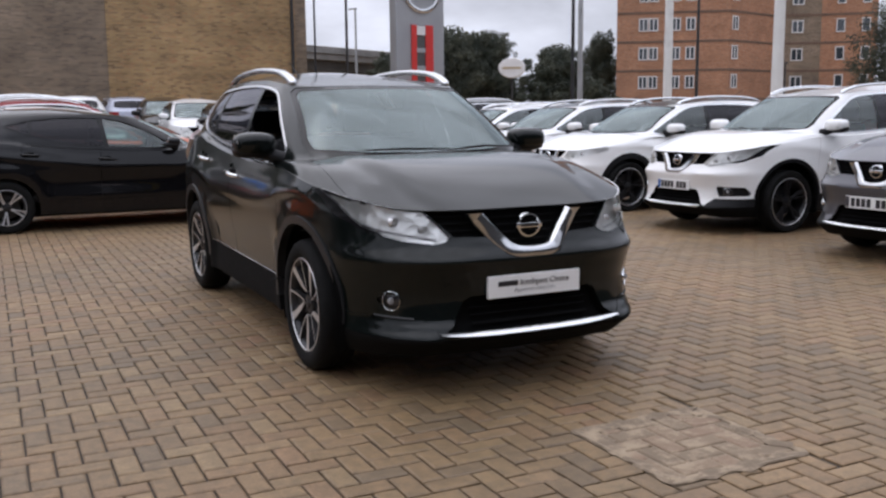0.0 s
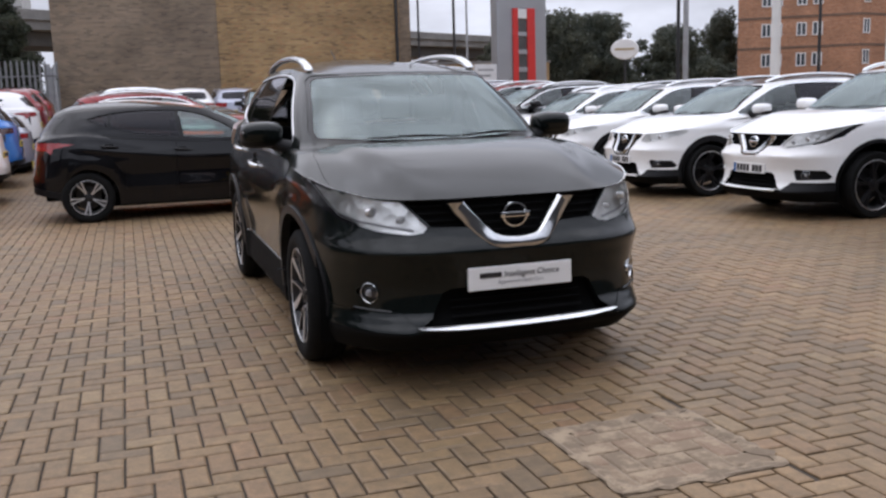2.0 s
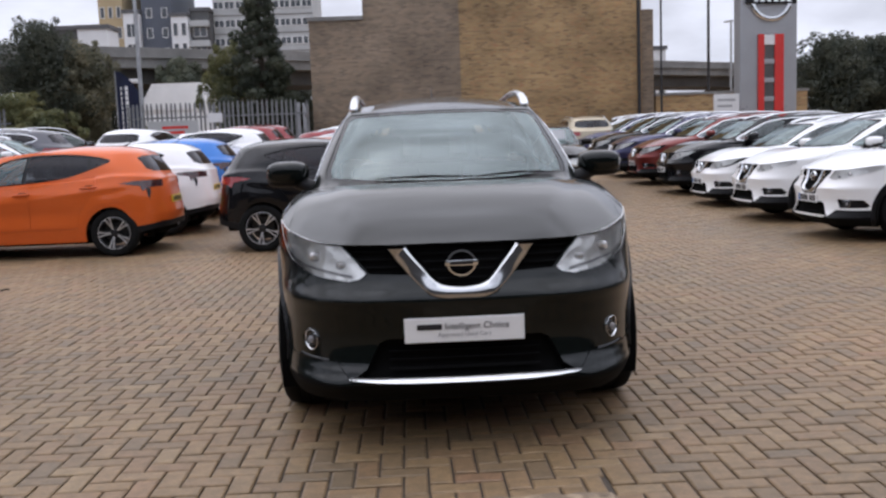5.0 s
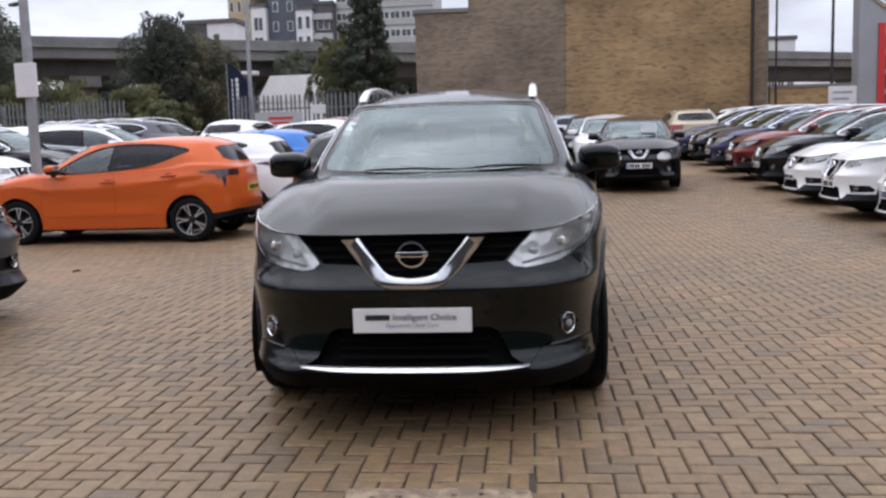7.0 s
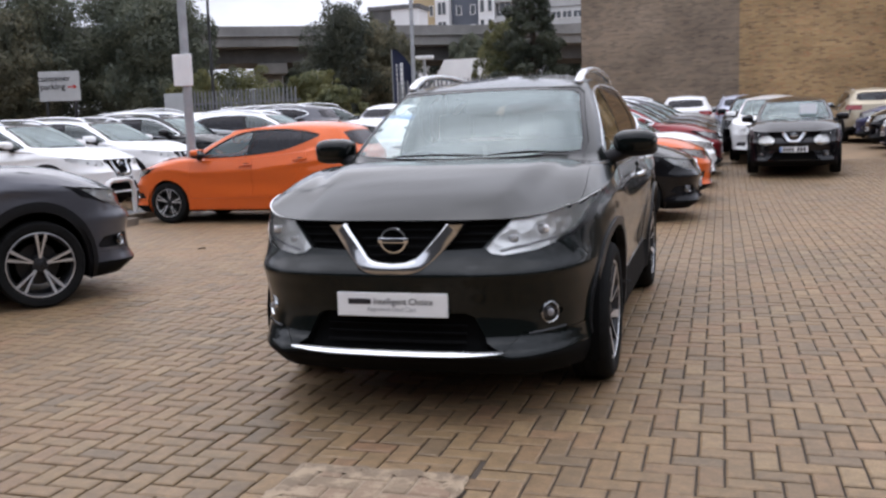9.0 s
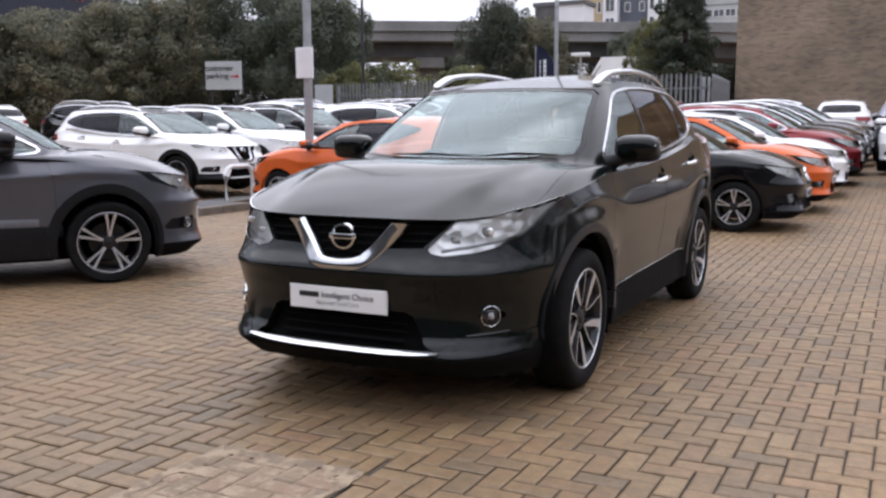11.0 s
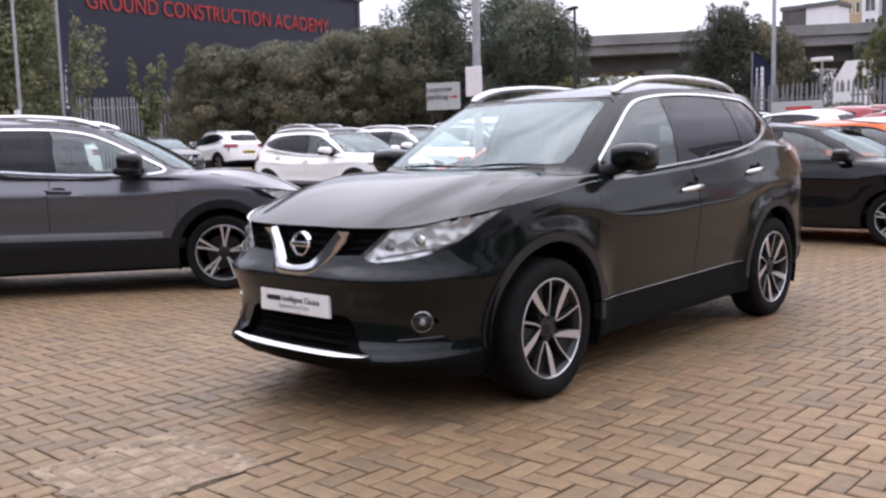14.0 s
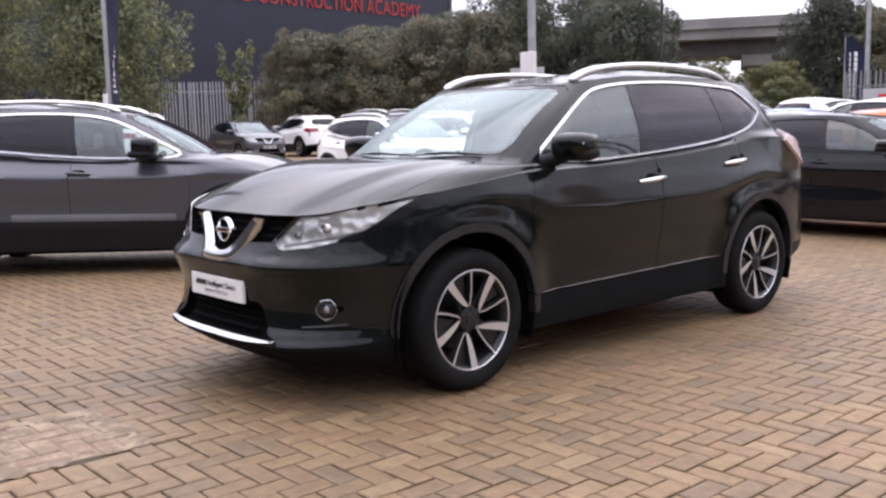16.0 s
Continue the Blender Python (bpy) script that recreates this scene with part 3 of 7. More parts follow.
def wheel_meshes(style):
    """Meshes of one wheel, axle along x, outer face towards +x, tyre radius 1 scaled to 0.35 m."""
    if style in WHEELS:
        return WHEELS[style]
    R, r = 0.352, {"v_spoke": 0.254, "small_spoke": 0.242}.get(style, 0.266)
    tyre = bmesh.new()
    prof = [(r - 0.004, 0.085), (r + 0.004, 0.098), (r + 0.03, 0.108), (r + 0.065, 0.108), (R - 0.012, 0.094), (R - 0.003, 0.075), (R, 0.055), (R, 0.03), (R - 0.007, 0.028),
            (R - 0.007, 0.02), (R, 0.018), (R, -0.018), (R - 0.007, -0.02), (R - 0.007, -0.028), (R, -0.03), (R, -0.06), (R - 0.012, -0.09), (r + 0.05, -0.105), (r, -0.09)]
    add_lathe(tyre, prof, 56)
    rim = bmesh.new()
    add_lathe(rim, [(r - 0.001, 0.094), (r - 0.003, 0.098), (r - 0.008, 0.099), (r - 0.011, 0.095)], 56)
    barrel = bmesh.new()
    add_lathe(barrel, [(r - 0.011, 0.094), (r - 0.018, 0.088), (r - 0.021, 0.086), (r - 0.032, 0.06), (r - 0.04, -0.08)], 40)
    add_lathe(barrel, [(0.165, -0.02), (0.17, -0.03), (0.0, -0.03)], 32)
    add_lathe(barrel, [(0.0, 0.072), (0.045, 0.072), (0.062, 0.066), (0.07, 0.05), (0.07, -0.02)], 24)
    for k in range(5):
        a = 2 * math.pi * (k + 0.5) / 5
        add_tube(barrel, [(0.066, 0.05 * math.cos(a), 0.05 * math.sin(a)), (0.076, 0.05 * math.cos(a), 0.05 * math.sin(a))], 0.009, 8)

    def blade(bm, path, x_in, x_out, drop):
        """A flat spoke through (radius, degrees, width) stations."""
        rows = []
        for rad, deg, wid in path:
            a = math.radians(deg)
            c = Vector((0, rad * math.cos(a), rad * math.sin(a)))
            t = Vector((0, -math.sin(a), math.cos(a)))
            u = (rad - path[0][0]) / (path[-1][0] - path[0][0])
            x = x_in + (x_out - x_in) * u
            rows.append([c + t * wid / 2 + Vector((x, 0, 0)), c - t * wid / 2 + Vector((x, 0, 0)),
                         c - t * (wid / 2 + 0.006) + Vector((x - drop, 0, 0)), c + t * (wid / 2 + 0.006) + Vector((x - drop, 0, 0))])
        vs = [[bm.verts.new(p) for p in row] for row in rows]
        for r0, r1 in zip(vs, vs[1:]):
            for i in range(4):
                f = bm.faces.new((r0[i], r1[i], r1[(i + 1) % 4], r0[(i + 1) % 4]))
                f.material_index = 0 if i == 0 else 1
        bm.faces.new(vs[0][::-1])
        bm.faces.new(vs[-1])
    spoke = bmesh.new()
    dark = style == "dark_spoke"
    if style == "v_spoke":
        blade(spoke, [(0.070, -15, 0.011), (0.084, -9, 0.022), (0.11, -2, 0.030), (0.15, 3, 0.036), (0.20, 5.5, 0.040), (r - 0.011, 6.5, 0.045)], 0.074, 0.095, 0.03)
        blade(spoke, [(0.070, -24, 0.010), (0.084, -29, 0.009), (0.11, -31, 0.008), (0.16, -31, 0.008), (0.20, -30, 0.009), (r - 0.011, -29, 0.011)], 0.074, 0.095, 0.03)
        blade(spoke, [(0.05, -2, 0.05), (0.12, -6, 0.055), (r - 0.02, -11, 0.11)], 0.052, 0.064, 0.02)
        spoke.faces.ensure_lookup_table()
        for f in spoke.faces[-10:]:
            f.material_index = 1
    else:
        blade(spoke, [(0.055, 3, 0.016), (0.12, 6, 0.016), (0.18, 7.5, 0.020), (r - 0.013, 8.5, 0.025)], 0.070, 0.092, 0.035)
        blade(spoke, [(0.055, -3, 0.016), (0.12, -6, 0.016), (0.18, -7.5, 0.020), (r - 0.013, -8.5, 0.025)], 0.070, 0.092, 0.035)
    bmesh.ops.recalc_face_normals(spoke, faces=spoke.faces[:])
    cap = bmesh.new()
    add_lathe(cap, [(0.0, 0.080), (0.02, 0.0795), (0.027, 0.077), (0.029, 0.07)], 20)
    WHEELS[style] = (mesh_of(barrel, "wheel", M_DARKALLOY), mesh_of(tyre, "tyre", M_RUBBER), mesh_of(rim, "rim", M_MACHINED),
                     mesh_of(spoke, "spoke", [M_DARKALLOY if dark else M_MACHINED, M_DARKALLOY], False), mesh_of(cap, "hub_cap", M_DARKALLOY))
    return WHEELS[style]


def joined_wheel(style):
    """Rim, spokes and cap of one wheel in a single mesh, for cars far off."""
    key = style + "_joined"
    if key not in WHEELS:
        rim, spoke, cap = wheel_meshes(style)[2:]
        bm = bmesh.new()
        for me in (rim, cap):
            bm.from_mesh(me)
        for i in range(5):
            n0 = len(bm.verts)
            bm.from_mesh(spoke)
            bm.verts.ensure_lookup_table()
            bmesh.ops.rotate(bm, verts=bm.verts[n0:], cent=(0, 0, 0), matrix=Matrix.Rotation(radians(72 * i), 3, 'X'))
        WHEELS[key] = mesh_of(bm, "rim", [M_MACHINED, M_DARKALLOY], False)
    return WHEELS[key]


def wheel(parent, x, y, R, style, spin=0.0, plain=False):
    barrel, tyre, rim, spoke, cap = wheel_meshes(style)
    w = new("wheel", barrel)
    w.parent = parent
    k = R / 0.352
    rot = 180 if x < 0 else 0
    w.matrix_basis = pose(x, y, R, 0, 0, rot) @ pose(0, 0, 0, spin, 0, 0) @ Matrix.Scale(k, 4)
    if plain:
        rim = joined_wheel(style)
    for nm, me in (("tyre", tyre), ("rim", rim)) if plain else (("tyre", tyre), ("rim", rim), ("hub_cap", cap)):
        o = new(nm, me)
        o.parent = w
    for i in range(0 if plain else 5):
        o = new("spoke", spoke)
        o.parent = w
        o.matrix_basis = pose(0, 0, 0, 72 * i, 0, 0)


# ---- car bodies ----
XTRAIL = dict(
    half=[(0.18, 0.845), (0.25, 0.866), (0.4, 0.880), (0.55, 0.886), (0.7, 0.890), (0.85, 0.892), (0.95, 0.882), (1.05, 0.858), (1.2, 0.82)],
    front=[(0.18, -2.12), (0.25, -2.225), (0.30, -2.292), (0.345, -2.292), (0.39, -2.270), (0.50, -2.266), (0.60, -2.274), (0.665, -2.277), (0.69, -2.266), (0.72, -2.241), (0.78, -2.205), (0.90, -2.165)],
    rear=[(0.2, 2.15), (0.35, 2.30), (0.6, 2.33), (0.75, 2.30), (0.95, 2.26), (1.2, 2.22)],
    top=[(-2.2, 0.897), (-2.1, 0.90), (-1.95, 0.925), (-1.8, 0.945), (-1.5, 0.985), (-1.2, 1.03), (-0.9, 1.062), (-0.3, 1.072), (0.3, 1.10), (1.0, 1.16), (1.4, 1.21), (1.8, 1.2), (2.25, 1.15)],
    belt=[(-1.12, 1.125), (-0.85, 1.105), (-0.3, 1.088), (0.27, 1.118), (1.0, 1.182), (1.35, 1.24), (1.8, 1.24), (2.2, 1.2)],
    roof_edge=[(-0.38, 1.535), (-0.1, 1.565), (0.3, 1.598), (0.8, 1.605), (1.4, 1.585), (1.86, 1.55)],
    bottom=[(-2.3, 0.20), (-1.9, 0.195), (-0.9, 0.24), (0.9, 0.24), (1.7, 0.31), (1.95, 0.37), (2.3, 0.42)],
    cabin_base=(0.79, -1.12, -0.55, 1.2, 2.16, 3.2, 3.4, 3.2, 2.6),
    cabin_top=(0.585, -0.38, -0.05, 1.15, 1.86, 5.0, 3.0, 4.0, 2.6),
    spine=(0.0, 1.45), ridge=[(-0.38, 1.535), (-0.1, 1.581), (0.2, 1.624), (0.5, 1.657), (0.8, 1.678), (1.2, 1.668), (1.6, 1.625), (2.0, 1.56)], bonnet_ease=2.0, bonnet_crown=0.02,
    axles=(-1.3525, 1.3525), nose=(4.0, 2.7),
    line=[(-2.1, 0.79), (-1.85, 0.82), (-1.6, 0.905), (-1.3, 0.955), (-1.0, 0.93), (-0.7, 0.865), (-0.3, 0.84), (0.2, 0.852), (0.7, 0.875), (1.0, 0.92), (1.35, 0.965), (1.7, 0.96), (2.1, 0.93)],
)
TALL = dict(
    front=[(0.18, -2.12), (0.25, -2.225), (0.30, -2.290), (0.345, -2.288), (0.39, -2.256), (0.50, -2.248), (0.60, -2.268), (0.665, -2.279), (0.69, -2.266), (0.72, -2.241), (0.78, -2.205), (0.90, -2.165)],
    haunches=True, tuck=0.034, tail=(4.4, 3.3),
    top=[(-2.2, 0.897), (-2.1, 0.905), (-1.95, 0.938), (-1.8, 0.966), (-1.5, 1.002), (-1.2, 1.036), (-0.9, 1.062), (-0.3, 1.072), (0.3, 1.10), (1.0, 1.16), (1.4, 1.21), (1.8, 1.2), (2.25, 1.15)],
    rear=[(0.2, 2.17), (0.35, 2.32), (0.6, 2.375), (0.75, 2.36), (0.95, 2.34), (1.2, 2.30)],
    cabin_base=(0.79, -1.12, -0.55, 1.2, 2.24, 3.2, 3.4, 3.2, 2.6),
    cabin_top=(0.585, -0.38, -0.05, 1.15, 1.98, 5.0, 3.0, 4.0, 2.6),
)
DLO_XTRAIL = [(-0.83, 1.105), (-0.544, 1.30), (-0.244, 1.476), (-0.08, 1.529), (0.262, 1.564), (0.786, 1.576), (1.34, 1.549), (1.40, 1.535), (1.58, 1.408), (1.615, 1.386), (1.58, 1.368), (1.334, 1.258), (0.997, 1.187), (0.273, 1.122), (-0.303, 1.094)]
DLO_MICRA = [(-0.83, 1.11), (-0.50, 1.32), (-0.20, 1.475), (0.0, 1.53), (0.3, 1.56), (0.75, 1.555), (1.15, 1.50), (1.36, 1.435), (1.20, 1.37), (0.95, 1.27), (0.6, 1.17), (-0.303, 1.10)]
DLO_QASH = [(-0.96, 1.105), (-0.60, 1.30), (-0.26, 1.47), (-0.05, 1.525), (0.262, 1.56), (0.786, 1.565), (1.30, 1.53), (1.66, 1.38), (1.45, 1.30), (1.1, 1.215), (0.273, 1.128), (-0.303, 1.10)]


TALL_TAIL = [(1.76, 1.175), (1.82, 1.262), (2.5, 1.262), (2.5, 0.99), (2.06, 1.0), (1.88, 1.085)]


def strip_front(S, pts, width, off, thick, mat_bm=None, tilt=0.0, level=None):
    """A raised band on the nose along (x, z) points."""
    bm = mat_bm or bmesh.new()
    rows = []
    n = len(pts)
    for i, (x, z) in enumerate(pts):
        p0, p1 = Vector(pts[max(i - 1, 0)]), Vector(pts[min(i + 1, n - 1)])
        t = (p1 - p0).normalized()
        nn = Vector((-t.y, t.x))
        w = width[i] if isinstance(width, (list, tuple)) else width
        row = []
        prof = ((1, 0.0), (0.84, 0.72), (0.62, 0.96), (0.0, 1.0), (-0.62, 0.96), (-0.84, 0.72), (-1, 0.0)) if thick > 0.02 else ((1, 0.0), (0.55, 1.0), (-0.55, 1.0), (-1, 0.0))
        for k, o in prof:
            xx, zz = x + nn.x * w / 2 * k, z + nn.y * w / 2 * k
            if level and i in (0, n - 1):
                xx, zz = xx + t.x * (level - zz) / t.y, level
            row.append(bm.verts.new((xx, S.front_y(xx, zz) - off - o * (thick + tilt * (z - zz)), zz)))
        rows.append(row)
    for r0, r1 in zip(rows, rows[1:]):
        for k in range(len(r0) - 1):
            bm.faces.new((r0[k], r0[k + 1], r1[k + 1], r1[k]))
    bm.faces.new(rows[0])
    bm.faces.new(rows[-1][::-1])
    bmesh.ops.recalc_face_normals(bm, faces=bm.faces[:])
    return bm


def strip_side(S, pts, width, off, thick):
    bm = bmesh.new()
    rows = []
    n = len(pts)
    for i, (y, z) in enumerate(pts):
        t = (Vector(pts[min(i + 1, n - 1)]) - Vector(pts[max(i - 1, 0)])).normalized()
        nn = Vector((-t.y, t.x))
        row = []
        for k, o in ((1, 0.0), (0.5, thick), (-0.5, thick), (-1, 0.0)):
            yy, zz = y + nn.x * width / 2 * k, z + nn.y * width / 2 * k
            row.append(bm.verts.new((S.side_x(yy, zz) + off + o, yy, zz)))
        rows.append(row)
    for r0, r1 in zip(rows, rows[1:]):
        for k in range(3):
            bm.faces.new((r0[k], r0[k + 1], r1[k + 1], r1[k]))
    bm.faces.new(rows[0])
    bm.faces.new(rows[-1][::-1])
    bmesh.ops.recalc_face_normals(bm, faces=bm.faces[:])
    return bm


def ellipsoid(bm, c, r, e=1.0, seg=20, rings=12):
    res = bmesh.ops.create_uvsphere(bm, u_segments=seg, v_segments=rings, radius=1.0)
    for v in res["verts"]:
        q = [math.copysign(abs(k) ** e, k) for k in v.co]
        v.co = Vector((c[0] + q[0] * r[0], c[1] + q[1] * r[1], c[2] + q[2] * r[2]))
    return bm


def build_car(name, label, spec):
    """One car with its parts, facing -y, standing on z = 0 about the origin."""
    hero, far = spec.get("fine", False), spec.get("far", False)
    p = dict(XTRAIL)
    p.update(spec.get("shape", {}))
    S = Shape(p)
    P, root = spec["paint"], empty(name, label, "car")
    # the body is drawn at one size and brought to the model's own measures
    L = spec.get("stations", (-2.29, -1.3525, 1.3525, 2.33))
    W, Hs = spec.get("width", 1.0), spec.get("height", 1.0)

    def warp(bm):
        src = (-2.29, -1.3525, 1.3525, 2.33)
        for v in bm.verts:
            y = v.co.y
            i = 0 if y < src[1] else (1 if y < src[2] else 2)
            t = (y - src[i]) / (src[i + 1] - src[i])
            v.co = Vector((v.co.x * W, L[i] + t * (L[i + 1] - L[i]), v.co.z * Hs))
        return bm

    def put(nm, bm, mat, parent=root, lab="", smooth=True):
        return part(nm, warp(bm), mat, parent, lab, smooth)

    def pair(nm, bm, mat, lab="", both=True):
        o = mirrored(bm)
        obs = [put(nm, bm, mat, root, lab)]
        if both:
            obs.append(put(nm, o, mat, root, lab))
        else:
            o.free()
        return obs

    bm = S.sheet(*(((44, 84, 26), (54, 26, 14, 12)) if hero else ((14, 22, 11), (14, 8, 8, 5)) if far else ((22, 38, 14), (28, 12, 8, 6))))
    right = lambda c: c.x > 0.40
    nose = lambda c: c.y < -1.15
    # glass
    dlo = chaikin(spec.get("dlo", DLO_XTRAIL), 2)
    cut_region(bm, dlo, 'side', (1, 2), right, 3)
    inner = inset(dlo, 0.0135 if hero else 0.018)
    cut_region(bm, inner, 'side', (1, 2), right, 8)
    yb, yc = spec.get("pillars", (0.20, 1.06))
    quads = {5: [(-1.2, 1.0), (-1.2, 1.7), (yb + 0.01, 1.7), (yb - 0.09, 1.0)], 6: [(yb - 0.03, 1.0), (yb + 0.07, 1.7), (yc - 0.03, 1.7), (yc - 0.01, 1.0)],
             7: [(yc + 0.03, 1.0), (yc + 0.01, 1.7), (2.0, 1.7), (2.0, 1.0)]}
    lp = bm.faces.layers.int["part"]
    for pid, q in quads.items():
        cut_within(bm, 8, q, 'side', right, pid)
    ws = [(-0.02, 1.14), (0.35, 1.145), (0.655, 1.165), (0.66, 1.22), (0.575, 1.49), (0.54, 1.513), (0.3, 1.525), (-0.02, 1.53)]
    front_glass = lambda c: c.y < -0.2
    cut_region(bm, [(x, z) for x, z in [(-0.02, 1.125), (0.4, 1.13), (0.68, 1.15), (0.69, 1.20), (0.597, 1.50), (0.56, 1.53), (0.3, 1.541), (-0.02, 1.545)]], 'front', (2, 3), front_glass, 1)
    cut_region(bm, ws, 'front', (2, 3), front_glass, 2)
    cut_region(bm, [(-0.02, 1.25), (0.45, 1.26), (0.56, 1.30), (0.52, 1.47), (0.40, 1.50), (-0.02, 1.51)], 'front', (2,), lambda c: c.y > 1.6, 19)
    # nose
    hood = [(-0.02, -2.5), (0.45, -2.35), (0.62, -2.15), (0.785, -1.86), (0.79, -1.7), (0.765, -1.35), (0.715, -1.03), (0.5, -1.13), (-0.02, -1.19)]
    cut_region(bm, hood, 'top', (1,), lambda c: c.y < -0.9, 10)
    lamp = spec.get("lamp", [(0.418, 0.780), (0.445, 0.757), (0.50, 0.748), (0.633, 0.766), (0.76, 0.806), (0.835, 0.868), (0.866, 0.99), (0.62, 0.95), (0.548, 0.917), (0.475, 0.845)])
    cut_region(bm, lamp, 'front', (0,), nose, 11)
    if "lamp" not in spec:
        cut_within(bm, 11, [(0.70, 0.77), (0.705, 0.798), (0.765, 0.832), (0.795, 0.872), (0.825, 0.935), (0.850, 0.99), (0.90, 0.99), (0.86, 0.80)], 'front', nose, 28)
    grille = spec.get("grille", [(-0.02, 0.93), (0.537, 0.93), (0.535, 0.912), (0.463, 0.842), (0.402, 0.778), (0.22, 0.770), (0.15, 0.69), (0.1, 0.672), (-0.02, 0.668)])
    cut_region(bm, grille, 'front', (0,), nose, 12)
    low = spec.get("low_grille", [(-0.02, 0.497), (0.335, 0.497), (0.372, 0.478), (0.43, 0.368), (0.47, 0.342), (0.50, 0.331), (-0.02, 0.331)])
    cut_region(bm, low, 'front', (0,), nose, 13)
    fx, fz = spec.get("fog", (0.682, 0.481))
    if spec.get("pocket"):
        k = spec["pocket"]
        pocket = [(fx + 0.105 * k * math.cos(q * math.pi / 8), fz + 0.062 * k * math.sin(q * math.pi / 8)) for q in range(16)]
    else:
        pocket = [(fx + 0.10, fz + 0.045), (fx - 0.085, fz + 0.058), (fx - 0.10, fz + 0.03), (fx - 0.07, fz - 0.055), (fx + 0.115, fz - 0.05), (fx + 0.125, fz - 0.02)]
    cut_region(bm, pocket, 'front', (0,), nose, 22)
    cut_region(bm, [(0.50, 0.325), (0.57, 0.405), (0.75, 0.40), (1.0, 0.41), (1.0, 0.1), (0.40, 0.1), (0.42, 0.325)], 'front', (0,), lambda c: c.y < -1.72, 21)
    cut_region(bm, [(-0.02, 0.1), (-0.02, 0.302), (0.52, 0.304), (0.80, 0.312), (1.0, 0.33), (1.0, 0.1)], 'front', (0,), lambda c: c.y < -1.72, 27)
    # flanks
    door1 = [(-0.95, 0.43), (-0.935, 0.9), (-0.90, 1.03), (-0.82, 1.16), (0.17, 1.2), (0.20, 0.95), (0.20, 0.435)]
    door2 = [(0.20, 0.435), (0.20, 0.95), (0.17, 1.2), (1.12, 1.28), (1.14, 1.05), (1.03, 0.88), (0.92, 0.72), (0.87, 0.60), (0.86, 0.45)]
    cut_region(bm, door1, 'side', (0, 1), right, 16)
    cut_region(bm, door2, 'side', (0, 1), right, 17)
    su = spec.get("sill_up", 0.0)
    cut_region(bm, [(-1.02, 0.1), (-1.02, 0.40 + su), (-0.95, 0.425 + su), (0.86, 0.445 + su), (1.0, 0.45 + su), (1.02, 0.1)], 'side', (0,), right, 20)
    tl = spec.get("tail_lamp", [(1.50, 1.10), (1.56, 1.235), (1.75, 1.245), (2.4, 1.22), (2.4, 0.97), (2.05, 0.96), (1.95, 0.84), (1.84, 0.82), (1.78, 0.95)])
    cut_region(bm, tl, 'side', (0, 1), lambda c: c.y > 1.45 and c.x > 0.42, 18)
    cut_region(bm, [(-0.02, 0.2), (0.95, 0.2), (0.95, 0.42), (0.6, 0.50), (-0.02, 0.50)], 'front', (0,), lambda c: c.y > 1.75, 23)
    for ya in p["axles"]:
        r0, r1 = spec.get("arch_r", (0.390, 0.446))
        for pid, r in ((14 if ya < 0 else 25, r1), (15, r0)):
            foot = 0.05 if pid == 15 else spec.get("arch_foot", 0.05)
            cut_region(bm, [(ya + r * math.cos(2 * math.pi * k / 40), max(foot, 0.36 + r * math.sin(2 * math.pi * k / 40))) for k in range(40)], 'side', (0,), right, pid)
        cut_region(bm, [(ya - r0 - 0.004, 0.36), (ya + r0 + 0.004, 0.36), (ya + r0 - 0.01, 0.05), (ya - r0 + 0.01, 0.05)], 'side', (0,), right, 15)
    take(bm, 15).free()
    for f in bm.faces:
        if f[lp] == 8 and f.calc_center_median().y > 0.6:
            f[lp] = 26
    pieces = {k: take(bm, k) for k in (1, 2, 3, 5, 6, 7, 8, 10, 11, 12, 13, 14, 16, 17, 18, 19, 20, 21, 22, 23, 25, 26, 27, 28)}
    if spec.get("roof"):
        lz = bm.faces.layers.int["zone"]
        for f in bm.faces:
            if f[lz] == 3:
                f[lp] = 24
        roof = take(bm, 24)
        put("roof", joined(roof), spec["roof"], root, "black roof panel")
    # the shell that is left
    put("body", joined(gap(bm, 0.0, 0.016)), P)
    put("bonnet", joined(gap(pieces[10], 0.002, 0.005)), P)
    put("windscreen_seal", joined(shift_normal(pieces[1], -0.004)), M_GLOSSBLK)
    put("windscreen", joined(shift_normal(pieces[2], -0.006)), M_GLASS, root, "clear laminated windscreen reflecting the sky")
    put("rear_window", joined(shift_normal(pieces[19], -0.006)), M_TINT)
    pair("window_trim", gap(shift_normal(pieces[3], 0.003), 0.0, 0.015), spec.get("trim", M_SATIN), "bright strip round the side windows")
    pair("pillar_trim", shift_normal(pieces[8], -0.005), M_GLOSSBLK)
    if pieces[26].faces:
        pair("pillar_trim", shift_normal(pieces[26], -0.005), M_GLOSSBLK)
    sg = shift_normal(pieces[5], -0.008)
    if spec.get("open_window"):
        pair("side_window", sg, M_SIDEGL, "", False)
    else:
        pair("side_window", sg, M_SIDEGL)
    pair("side_window", shift_normal(pieces[6], -0.008), M_TINT)
    if pieces[7].faces:
        pair("quarter_window", shift_normal(pieces[7], -0.008), M_TINT)
    doors = pair("door", gap(pieces[16]), P) + pair("door", gap(pieces[17]), P)
    for q in (14, 25):
        pair("arch_trim", gap(shift_normal(pieces[q], 0.011 if hero else 0.004), 0.001, 0.05), spec.get("arch", M_PLASTIC))
    pair("sill", gap(shift_normal(pieces[20], 0.006), 0.0, 0.03), spec.get("sill", M_PLASTIC))
    pair("bumper_corner", gap(shift_normal(pieces[21], 0.003), 0.002, 0.01), spec.get("corner", P))
